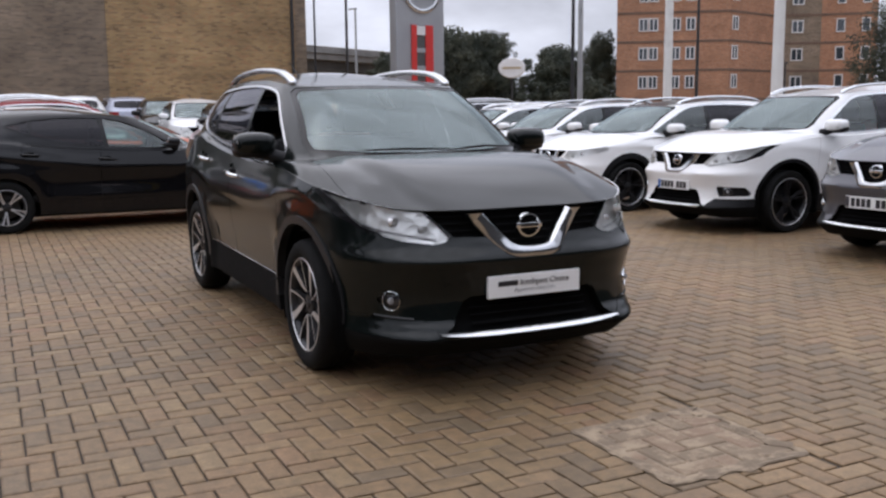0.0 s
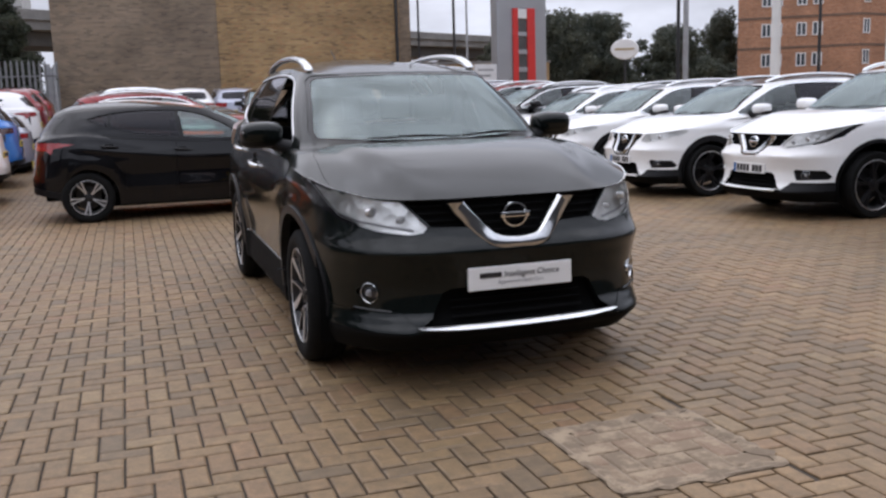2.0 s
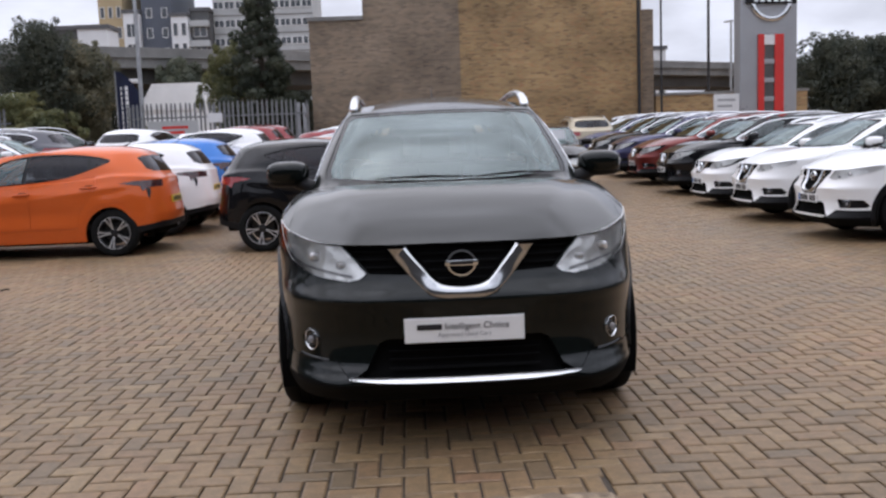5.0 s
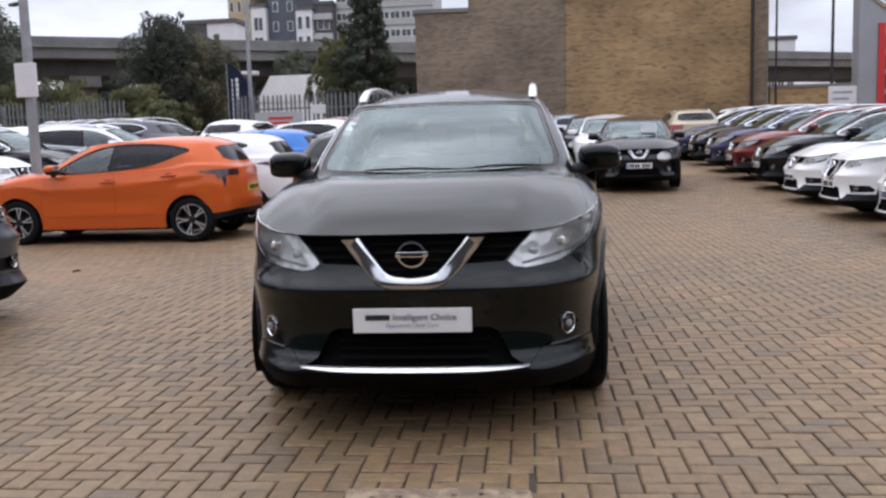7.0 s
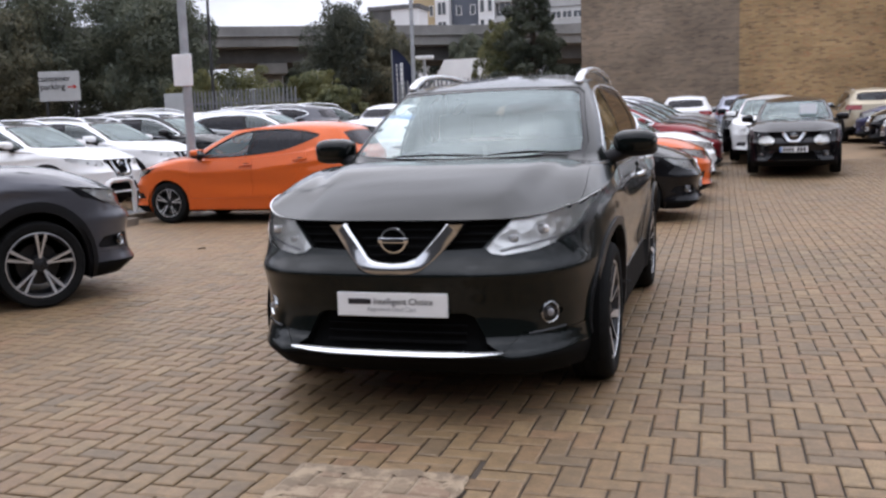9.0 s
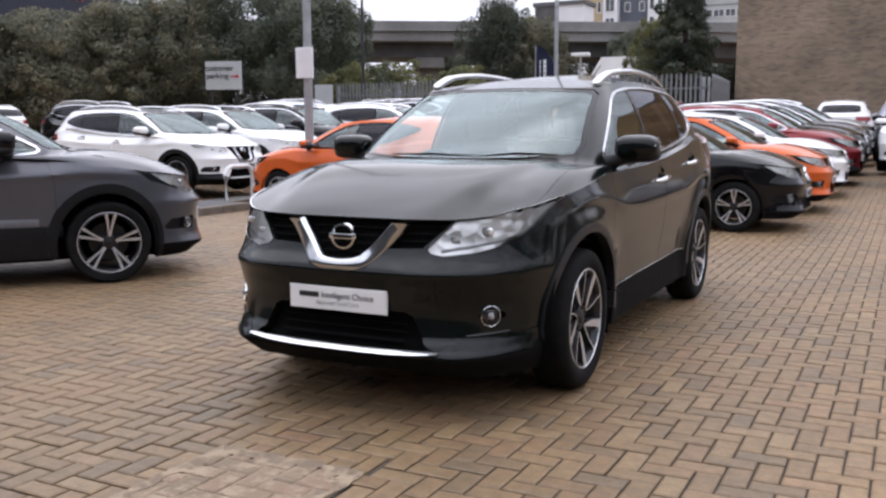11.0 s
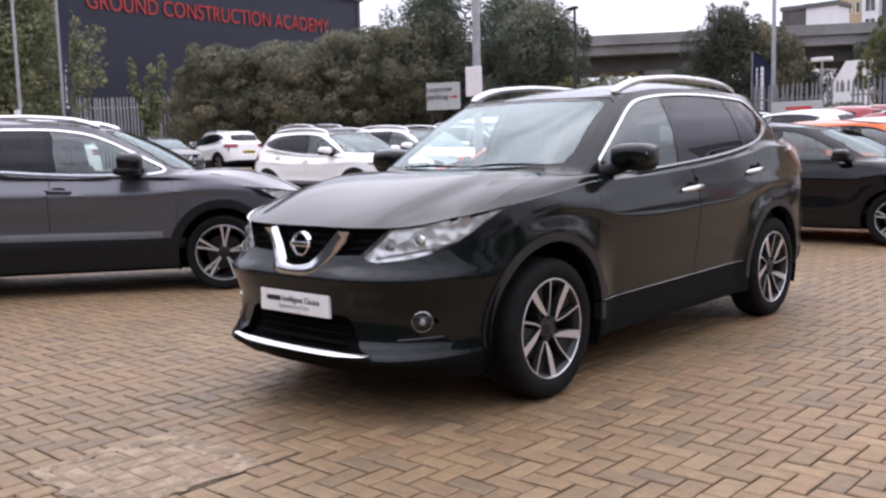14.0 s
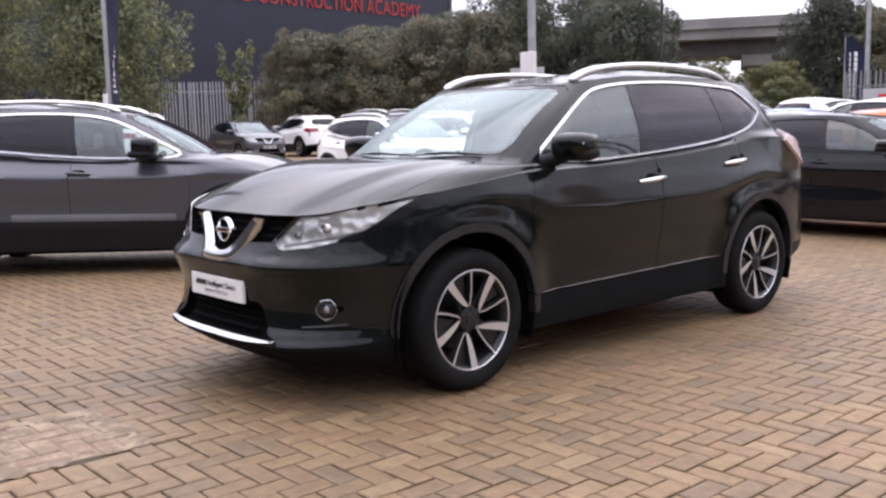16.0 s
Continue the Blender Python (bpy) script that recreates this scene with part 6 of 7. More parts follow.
facade(flats, (60.9, 61.0), (68.6, 63.0), 0, FZ, M_RBRICK, 2.7, (0.12,), 1.0, 1.3, 1, M_BAND)
# the recessed face: its shade is painted in with the darker brick
facade(flats, (68.6, 63.0), (72.2, 60.4), 0, FZ, M_DBRICK, 2.7, (0.5,), 1.1, 1.2, 1, M_BAND)
facade(flats, (72.2, 60.4), (76.0, 57.0), 0, FZ, M_RBRICK, 2.7, (0.35, 0.8), 0.8, 1.3, 0, M_BAND)
facade(flats, (76.0, 57.0), (88, 70), 0, FZ, M_RBRICK, 2.7, (), 1, 1, 0, M_BAND)
part("roof", add_prism(bmesh.new(), [(52.4, 67.4), (60.9, 60.8), (68.6, 62.8), (76.2, 56.8), (88, 70), (66, 84)], 'xy', FZ, FZ + 0.5), M_ROOF, flats, "", False)

M_BEIGE_R = simple("beige_render", (0.42, 0.33, 0.20), 0.8, var=0.1, scale=0.4)
M_BLUE_R = simple("slate_blue_cladding", (0.085, 0.098, 0.125), 0.6, var=0.12, scale=0.4)
M_PALE_R = simple("pale_grey_concrete", (0.42, 0.43, 0.43), 0.8, var=0.12, scale=0.4)
M_WHITE_R = simple("white_render", (0.68, 0.69, 0.70), 0.7, var=0.06, scale=0.4)


def slab_block(name, label, x0, x1, y, h, mat, storey, cols, w, hh, bars, band=None, deep=16.0):
    b = empty(name, label, "building")
    part("wall", box_bm(x0, x1, y + 0.4, y + deep, 0, h - 0.02), mat, b, "", False)
    facade(b, (x0, y), (x1, y), 0, h, mat, storey, [(i + 0.5) / cols for i in range(cols)], w, hh, bars, band)
    part("roof", box_bm(x0 - 0.2, x1 + 0.2, y - 0.2, y + deep + 0.2, h, h + 0.5), M_ROOF, b, "", False)
    return b


slab_block("apartment_block", "tall beige rendered apartment block far off", -45.9, -42.3, 137, 32, M_BEIGE_R, 3.0, 3, 0.7, 1.7, 0)
slab_block("apartment_block", "white framed apartment bay far off", -42.2, -39.9, 136.6, 22.6, M_WHITE_R, 3.0, 1, 1.5, 2.1, 1)
slab_block("apartment_block", "tall slate-blue apartment block far off", -39.8, -35.2, 138, 32, M_BLUE_R, 3.0, 2, 0.9, 1.5, 0)
slab_block("apartment_block", "white framed apartment bay far off", -35.1, -32.6, 136.6, 21.9, M_WHITE_R, 3.0, 2, 0.8, 2.0, 0)
bal = slab_block("apartment_block", "grey apartment block with recessed balconies far off", -32.5, -29.7, 138, 22.8, M_CONCD, 3.0, 1, 2.0, 2.0, 1)
for k in range(7):
    part("balcony", box_bm(-32.6, -29.6, 137.0, 138.0, 2.4 + 3.0 * k, 3.3 + 3.0 * k, 0.02), M_PALE_R, bal, "", False)
slab_block("apartment_block", "long pale grey concrete flats far off", -29.6, -14.2, 141, 32, M_PALE_R, 2.8, 9, 1.6, 1.2, 1, M_CONC)
slab_block("terrace_block", "low white building with a dark flat roof", -38.8, -35.2, 106.5, 16.4, M_WHITE_R, 3.0, 2, 0.9, 1.3, 1, None, 4.0)
slab_block("terrace_block", "low dark grey building beside a white one", -41.8, -38.9, 106.7, 16.4, M_CONCD, 3.0, 1, 1.0, 1.3, 1, None, 4.0)
slab_block("terrace_block", "white flat-roofed building far off", 30.6, 35.4, 120, 13.0, M_WHITE_R, 3.0, 4, 0.9, 1.3, 1)

acad = empty("academy_building", "large dark navy clad building with red lettering", "building")
facade(acad, (-44.6, -6.0), (-46.3, 41.5), 0, 11.9, M_NAVYCL, 40, (), 1, 1)
facade(acad, (-46.3, 41.5), (-75, 36), 0, 11.9, M_NAVYCL, 40, (), 1, 1)
part("roof", add_prism(bmesh.new(), [(-44.4, -6.2), (-46.1, 41.7), (-75, 36.2), (-73, -7)], 'xy', 11.9, 12.05), M_ROOF, acad, "", False)


def lettering(parent, text, size, m, mat, name="lettering"):
    cu = bpy.data.curves.new(name, 'FONT')
    cu.body = text
    cu.size = size
    cu.extrude = 0.02 * size
    cu.align_x = 'CENTER'
    cu.align_y = 'CENTER'
    tmp = new(name, cu)
    bpy.context.view_layer.update()
    me = bpy.data.meshes.new_from_object(tmp.evaluated_get(bpy.context.evaluated_depsgraph_get()))
    bpy.data.objects.remove(tmp)
    bpy.data.curves.remove(cu)
    me.materials.clear()
    me.materials.append(mat)
    ob = new(name, me)
    ob.parent = parent
    ob.matrix_basis = m
    return ob


ad = Vector((-1.7, 47.5, 0)).normalized()
ap = Vector((-44.6, -6.0, 0)) + ad * 35.3 + Vector((ad.y, -ad.x, 0)) * 0.06
ayaw = math.degrees(math.atan2(ad.y, ad.x))
txt = lettering(acad, "GROUND CONSTRUCTION ACADEMY", 1.3, Matrix.Identity(4), M_REDL)
wid = max(v.co.x for v in txt.data.vertices) - min(v.co.x for v in txt.data.vertices)
txt.matrix_basis = pose(ap.x, ap.y, 9.8, 90, 0, ayaw) @ Matrix.Diagonal((18.05 / wid, 1, 1, 1))

# white marquee behind the fence
tent = empty("marquee", "white marquee with a pitched roof behind the fence", "tent")
tb = bmesh.new()
add_prism(tb, [(-17.3, 4.1), (-16.3, 5.8), (-13.2, 5.8), (-12.2, 4.1)], 'xz', 53.6, 55.8)
M_CLOTH = simple("white_marquee_cloth", (0.86, 0.86, 0.85), 0.8, var=0.04, scale=1.5)
part("roof", tb, M_CLOTH, tent, "", False)
part("wall", box_bm(-17.15, -12.35, 53.7, 55.7, 0, 4.1), M_CLOTH, tent, "", False)


# ---- fences ----
def fence(ax, ay, bx, by, h, label, mat):
    root = empty("palisade_fence", label, "fence")
    a, b = Vector((ax, ay, 0)), Vector((bx, by, 0))
    d = (b - a).normalized()
    yaw = math.degrees(math.atan2(d.y, d.x))
    ln = (b - a).length
    bm = bmesh.new()
    add_prism(bm, [(-0.034, 0.06), (0.034, 0.06), (0.034, h - 0.09), (0.014, h - 0.02), (0.0, h), (-0.014, h - 0.02), (-0.034, h - 0.09)], 'xz', -0.012, 0.004)
    pale = mesh_of(bm, "pale", mat, False)
    rail = mesh_of(box_bm(0, ln, 0.006, 0.05, 0, 0.05), "rail", mat, False)
    n = int(ln / 0.155)
    for i in range(n):
        p = a + d * (0.155 * i)
        o = new("pale", pale)
        o.parent = root
        o.matrix_basis = pose(p.x, p.y, rise(p.x, p.y), 0, random.uniform(-0.6, 0.6), yaw)
    for z in (0.4, h - 0.5):
        o = new("rail", rail)
        o.parent = root
        o.matrix_basis = pose(a.x, a.y, rise(a.x, a.y) + z, 0, 0, yaw)
    for i in range(int(ln / 2.75) + 1):
        p = a + d * min(2.75 * i, ln)
        o = part("post", box_bm(-0.05, 0.05, 0.055, 0.12, 0, h - 0.1), M_STEEL, root, "", False)
        o.matrix_basis = pose(p.x, p.y, rise(p.x, p.y), 0, 0, yaw)
    return root


fence(-17.7, 24.5, -13.0, 24.3, 2.35, "galvanised steel palisade fence along the yard", M_PALE)
fence(-9.2, 24.2, -3.5, 24.0, 2.3, "galvanised steel palisade fence along the yard", M_PALE)
fence(-3.45, 24.1, -4.1, 31.0, 2.3, "galvanised steel palisade fence running back to the brick building", M_PALE)
nb = thing("notice_board", box_bm(-0.36, 0.36, -0.03, 0.03, 0.3, 2.3, 0.01), M_PALE_R, "pale grey notice board beside the fence", "sign", m=pose(-18.1, 24.2, rise(-18.1, 24.2), 0, 0, 15))
for x in (-0.3, 0.3):
    part("post", box_bm(x - 0.03, x + 0.03, 0.031, 0.09, 0, 2.2), M_STEEL, nb, "", False)
fs = thing("site_board", box_bm(-0.82, 0.82, -0.025, 0.0, 0.75, 1.72, 0.008), M_PALE_R, "wide grey board with red print before the fence", "sign", m=pose(-7.72, 23.92, rise(-7.72, 23.92), 0, 0, -2))
for x in (-0.7, 0.7):
    part("post", box_bm(x - 0.025, x + 0.025, 0.001, 0.05, 0, 1.7), M_STEEL, fs, "", False)
for z, w in ((1.46, 0.42), (1.30, 0.36)):
    part("text_bar", box_bm(-0.35, -0.35 + 2 * w, -0.029, -0.024, z, z + 0.09), M_REDP, fs, "", False)
ws = thing("fence_sign", box_bm(-0.25, 0.25, -0.02, 0.0, 1.62, 1.92, 0.006), M_SIGNW, "small white sign on the palisade fence", "sign", m=pose(-6.4, 24.05, rise(-6.4, 24.05), 0, 0, -2))
for x in (-0.15, 0.15):
    part("clip", box_bm(x - 0.02, x + 0.02, 0.001, 0.06, 1.74, 1.78), M_STEEL, ws, "", False)
fence(-40.6, 15.0, -33.2, 27.5, 3.6, "galvanised steel palisade fence before the dark building", M_STEEL)


# ---- posts and signs ----
def lamp_post(x, y, h, r, mat, label, head=None, name="lamp_post"):
    z0 = rise(x, y)
    root = empty(name, label, "lamp post", m=pose(x, y, z0))
    part("post", add_tube(bmesh.new(), [(0, 0, -0.02), (0, 0, h * 0.3), (0, 0, h)], [r * 1.15, r, r * 0.75], 12), mat, root)
    part("base_plate", box_bm(-r * 2, r * 2, -r * 2, r * 2, -0.01, 0.03, 0.005), mat, root, "", False)
    if head is not None:
        part("lamp_head", box_bm(-0.12, 0.62, -0.13, 0.13, h - 0.02, h + 0.09, 0.03, Matrix.Rotation(head, 4, 'Z')), mat, root)
    return root


p1 = lamp_post(-7.35, 7.95, 8.0, 0.075, M_STEEL, "grey steel lamp post with a white sign box", 0.0)
part("sign_box", box_bm(-0.17, 0.17, -0.13, -0.06, 2.15, 2.68, 0.01), M_SIGNW, p1, "white sign box", False)
part("clip", box_bm(-0.08, 0.08, -0.08, 0.08, 2.30, 2.34), M_STEEL, p1, "", False)
p2 = lamp_post(-23.7, 6.77, 9.0, 0.05, M_STEEL, "thin grey lamp post with a white sign box before the trees", 0.4)
part("sign_box", box_bm(-0.13, 0.13, -0.13, -0.06, 1.75, 2.3, 0.01), M_SIGNW, p2, "white sign box", False)
mast = empty("camera_mast", "slim grey mast with a white security camera beside the marquee", "camera mast", m=pose(-17.5, 53.0, rise(-17.5, 53.0)))
part("post", add_tube(bmesh.new(), [(0, 0, -0.02), (0, 0, 5.2)], [0.11, 0.08], 10), M_STEEL, mast)
part("camera_head", box_bm(-0.62, 0.62, -0.2, 0.2, 5.2, 5.45, 0.05), M_SIGNW, mast)
lamp_post(-9.05, 25.3, 9.0, 0.075, M_STEEL, "grey steel lamp post by the fence", 0.3)
lamp_post(-18.5, 27.7, 6.2, 0.07, M_POLED, "black street lamp by the viaduct", 2.6)
lamp_post(15.2, 19.3, 9.0, 0.085, M_STEEL, "grey steel lamp post beyond the parked cars", 3.0)
lamp_post(15.32, 19.9, 9.0, 0.06, M_POLED, "black steel post beyond the parked cars")
lamp_post(14.1, 13.65, 9.0, 0.115, M_POLEW, "thick white flagpole beyond the parked cars", None, "flagpole")
lamp_post(13.55, 9.3, 9.0, 0.125, M_POLEW, "thick white flagpole beyond the parked cars", None, "flagpole")
lamp_post(15.5, 41.6, 10.0, 0.08, M_POLED, "black street lamp beyond the wall", 1.2)
lamp_post(9.9, 33.5 - 3.2, 9.5, 0.045, M_POLED, "thin black post at the building's corner")
lamp_post(23.9, 62.0, 9.0, 0.10, M_STEEL, "grey street lamp along the street", 2.0)
lamp_post(30.5, 31.0, 12.0, 0.08, M_POLED, "tall black post before the flats")
lamp_post(-22.2, 69.9, 7.1, 0.09, M_POLEW, "pale street lamp beyond the viaduct", 0.4)
lamp_post(44.0, 38.0, 3.9, 0.07, M_POLED, "short street lamp before the flats", 1.5)

oval = empty("oval_sign", "pale oval sign on a pole across the street", "sign", m=pose(31.34, 50.95, 0, 0, 0, -35))
ob_ = bmesh.new()
add_lathe(ob_, [(0.0, -0.12), (0.94, -0.12), (1.0, -0.06), (1.0, 0.06), (0.94, 0.12), (0.0, 0.12)], 40, 'Z')
bmesh.ops.transform(ob_, matrix=Matrix.Translation((0, 0, 4.61)) @ Matrix.Diagonal((0.95, 1, 0.70, 1)) @ Matrix.Rotation(radians(90), 4, 'X'), verts=ob_.verts[:])
part("panel", ob_, M_SIGNW, oval)
part("ring", box_bm(-0.65, 0.65, -0.15, -0.125, 4.54, 4.68, 0.01), M_BEIGE_R, oval, "pale brown band", False)
part("pole", add_tube(bmesh.new(), [(0, 0.2, 0), (0, 0.2, 4.1)], 0.08, 10), M_POLED, oval)

pyl = empty("sign_pylon", "silver-grey dealer sign pylon with red strips and a chrome badge", "sign", m=pose(11.92, 24.53, 0.1, 0, 0, 8.5))
part("panel", box_bm(-1.03, 1.03, 0, 0.45, 0, 7.0, 0.03), M_PYLON, pyl, "", False)
part("recess", box_bm(-0.19, 0.19, -0.012, 0.01, 0.5, 4.45), M_CONCD, pyl, "dark slot between the red strips", False)
part("red_strip", box_bm(-0.41, -0.19, -0.06, -0.002, 0.5, 4.45, 0.01), M_REDP, pyl, "red strip", False)
part("red_strip", box_bm(0.19, 0.52, -0.06, -0.002, 0.5, 4.45, 0.01), M_REDP, pyl, "red strip", False)
for k in range(5):
    part("rung", box_bm(-0.186, 0.186, -0.045, -0.014, 1.0 + 0.62 * k, 1.16 + 0.62 * k, 0.01), M_PYLON, pyl, "", False)
part("white_tab", box_bm(-0.186, 0.186, -0.05, -0.014, 4.10, 4.43, 0.01), M_SIGNW, pyl, "", False)
rg = add_lathe(bmesh.new(), [(0.58, -0.03), (0.60, 0.06), (0.68, 0.08), (0.76, 0.05), (0.77, -0.03)], 48, 'Z')
bmesh.ops.transform(rg, matrix=Matrix.Translation((0.05, -0.02, 5.55)) @ Matrix.Diagonal((1, 1, 0.9, 1)) @ Matrix.Rotation(radians(90), 4, 'X'), verts=rg.verts[:])
part("badge_ring", rg, M_CHROME, pyl)
part("badge_bar", box_bm(-0.85, 0.95, -0.12, 0.0, 5.43, 5.69, 0.03), M_GLOSSBLK, pyl, "dark crossbar", False)
lb = bmesh.new()
for i in range(6):
    add_box(lb, -0.62 + i * 0.24, -0.47 + i * 0.24, -0.135, -0.118, 5.49, 5.63)
part("badge_bars", lb, M_CHROME, pyl, "", False)

wb = thing("direction_board", box_bm(-0.46, 0.46, -0.025, 0.025, 1.2, 2.15, 0.01), M_SIGNW, "white direction board beside the dealer pylon", "sign", m=pose(10.45, 24.4, rise(10.45, 24.4), 0, 0, 8))
for x in (-0.38, 0.38):
    part("post", box_bm(x - 0.03, x + 0.03, 0.026, 0.08, 0, 2.1), M_POLEW, wb, "", False)
for k in range(3):
    part("text_bar", box_bm(-0.34, 0.30 - 0.12 * k, -0.03, -0.024, 1.92 - 0.2 * k, 1.99 - 0.2 * k), M_STEEL, wb, "", False)

ps = empty("parking_sign", "white directional parking sign on two posts", "sign", m=pose(-25.75, 27.45, 0.0, 0, 0, 19))
part("board", box_bm(-0.86, 0.86, -0.03, 0.03, 3.02, 4.28, 0.01), M_PALE_R, ps, "", False)
for x in (-0.6, 0.6):
    part("post", box_bm(x - 0.05, x + 0.05, 0.03, 0.13, 0, 4.2), M_POLED, ps, "", False)
lettering(ps, "customer", 0.36, pose(-0.2, -0.045, 3.97, 90, 0, 0), M_INK)
lettering(ps, "parking", 0.36, pose(-0.28, -0.045, 3.63, 90, 0, 0), M_INK)
ar = bmesh.new()
add_box(ar, 0.35, 0.60, -0.045, -0.03, 3.58, 3.64)
add_prism(ar, [(0.60, 3.50), (0.74, 3.61), (0.60, 3.72)], 'xz', -0.045, -0.03)
part("arrow", ar, M_REDL, ps, "red arrow", False)


M_FLAG = simple("navy_banner_cloth", (0.022, 0.030, 0.075), 0.7, var=0.2, scale=2)


def banner(x, y, h, yaw, label, text="", width=0.86):
    root = empty("feather_banner", label, "banner", m=pose(x, y, rise(x, y), 0, 0, yaw))
    bm = bmesh.new()
    rows = 14
    vs = []
    for j in range(rows + 1):
        u = j / rows
        z = 0.7 + (h - 0.7) * u
        wd = width * min(1.0, 3.2 * (1.02 - u)) ** 0.6
        wave = 0.03 * math.sin(5 * u)
        vs.append([bm.verts.new((k * wd, wave * k * 2 + 0.0, z)) for k in (0.0, 0.35, 0.7, 1.0)])
    for r0, r1 in zip(vs, vs[1:]):
        for k in range(3):
            bm.faces.new((r0[k], r0[k + 1], r1[k + 1], r1[k]))
    bmesh.ops.solidify(bm, geom=bm.faces[:], thickness=0.006)
    part("sail", bm, M_FLAG, root)
    part("pole", add_tube(bmesh.new(), [(0, 0, 0), (0, 0, h)], 0.018, 8), M_STEEL, root)
    part("foot", add_lathe(bmesh.new(), [(0.0, 0.09), (0.24, 0.06), (0.26, 0.0), (0.0, 0.0)], 20, 'Z'), M_POLED, root)
    if text:
        lettering(root, text, 0.30, pose(0.30, 0.03, 2.45, 90, -90, 0) @ Matrix.Diagonal((1, -1, 1, 1)), M_SIGNW)
    for j in range(0 if text else 9):
        z = h - 1.95 + j * 0.165
        part("text_bar", box_bm(0.28, 0.38, -0.032, -0.008, z, z + 0.14), M_SIGNW, root, "", False)
        part("text_bar", box_bm(0.14, 0.18, -0.032, -0.008, z, z + 0.12), M_SIGNW, root, "", False)
    return root


banner(-10.05, 25.9, 3.5, 20, "dark blue feather banner by the fence", "", 0.8)
banner(-7.72, 0.37, 4.4, 141, "dark blue feather banner behind the grey car", "Intelligent", 0.62)


# ---- parked cars ----
def card_plate(pl, y):
    lettering(pl, "Intelligent Choice", 0.040, pose(0.055, y, 0.548, 90, 0, 0) @ Matrix.Diagonal((0.98, 1, 1, 1)), M_INK)
    lettering(pl, "Approved Used Cars", 0.027, pose(0.0, y, 0.513, 90, 0, 0), M_STEEL)
    part("logo_bar", box_bm(-0.205, -0.098, y - 0.001, y + 0.001, 0.536, 0.560), M_INK, pl, "", False)


hero = build_car("suv", "dark green-black SUV with alloy wheels on the block paving", dict(
    paint=M_GREEN, fine=True, wheel="v_spoke", open_window=True, tail_mat=M_TAILW, handle=M_CHROME, trim=M_SATIN, arch=M_ARCH, sill=M_SILL, shape=TALL, arch_r=(0.43, 0.474), arch_foot=0.33, tail_lamp=TALL_TAIL, tail_proud=0.022, spin=(49, 40),
    pocket=0.42, mirror_back=0.07, plate="card", plate_parts=card_plate, plate_label="white dealer show plate with grey print"))

QASH = dict(stations=(-2.18, -1.323, 1.323, 2.20), width=0.995, height=0.945, tyre=0.345, dlo=DLO_QASH, pillars=(0.20, 1.14), lip=False, nose_style="narrow_v", mirror_back=0.14, mirror_size=1.05, arch_r=(0.415, 0.50), sill_strip=(0.545, 0.065), sill_up=0.085,
            shape=dict(haunches=True, crease=1.6, fold=0.5, line=[(-2.1, 0.86), (-1.6, 0.93), (-1.2, 0.95), (-0.8, 0.935), (-0.3, 0.93), (0.4, 0.94), (1.0, 0.965), (1.5, 0.99), (2.1, 0.96)]),
            tail_lamp=[(1.74, 1.03), (1.80, 1.13), (2.4, 1.12), (2.4, 0.99), (1.95, 0.97)])
row = "cars parked side by side in the yard"
RX = 4.72
xt = build_car("suv", "white SUV with black lower trim, parked nose to the aisle", dict(paint=M_WHITE, corner=M_PLASTIC, spin=(20, 5), wheel="dark_spoke", shape=TALL, arch_r=(0.43, 0.474), arch_foot=0.33, tail_lamp=TALL_TAIL))
xt.matrix_basis = pose(RX + 2.29, 2.32, 0, 0, 0, -90)
tagged(xt, group=row)
place_car(xt, 4.62 + 2.29, -0.42, -90, M_GREY, "dark grey SUV with chrome nose, parked beside a white one", row)
qn = build_car("crossover", "white crossover with a black roof, parked nose to the aisle", dict(QASH, paint=M_WHITE, roof=M_GLOSSBLK, corner=M_PLASTIC, wheel="dark_spoke", nose_style="deep_v", grille=[
    (-0.02, 0.93), (0.40, 0.93), (0.385, 0.86), (0.30, 0.79), (0.25, 0.68), (0.20, 0.60), (0.16, 0.575), (-0.02, 0.57)], lamp=[
    (0.40, 0.80), (0.48, 0.775), (0.633, 0.80), (0.80, 0.865), (0.838, 0.90), (0.835, 0.95), (0.62, 0.915), (0.45, 0.885)]))
qn.matrix_basis = pose(4.72 + 2.18, 5.08, 0, 0, 0, -90)
tagged(qn, group=row)
for y, mt, lab in ((7.75, M_WHITE, "white crossover with a black roof, parked nose to the aisle"),):
    place_car(qn, 4.85 + 2.18, y, -90, mt, lab, row)
qo = build_car("crossover", "white crossover, parked nose to the aisle", dict(QASH, paint=M_WHITE, corner=M_PLASTIC, rails=True))
qo.matrix_basis = pose(5.0 + 2.18, 10.35, 0, 0, 0, -90)
tagged(qo, group=row)
qf = build_car("crossover", "white estate car seen from behind in the far lot", dict(QASH, paint=M_WHITE, corner=M_PLASTIC, far=True, rail_mat=M_SATIN))
qf.matrix_basis = pose(-27.2, 16.0, rise(-27.2, 16.0), 0, 0, -97)
tagged(qf, group="cars in the far lot")
for i, (mt, lab) in enumerate(((M_BLACKP, "black crossover parked in the row"), (M_COPPER, "copper-red crossover parked in the row"), (M_NAVY, "dark blue crossover parked in the row"),
                               (M_BLACKP, "black crossover parked in the row"), (M_NAVY, "dark blue crossover parked in the row"), (M_SILVER, "silver crossover parked at the far end of the row"))):
    place_car(qo if i < 2 else qf, 5.05 + 2.18, 12.95 + 2.55 * i, -90, mt, lab, row)

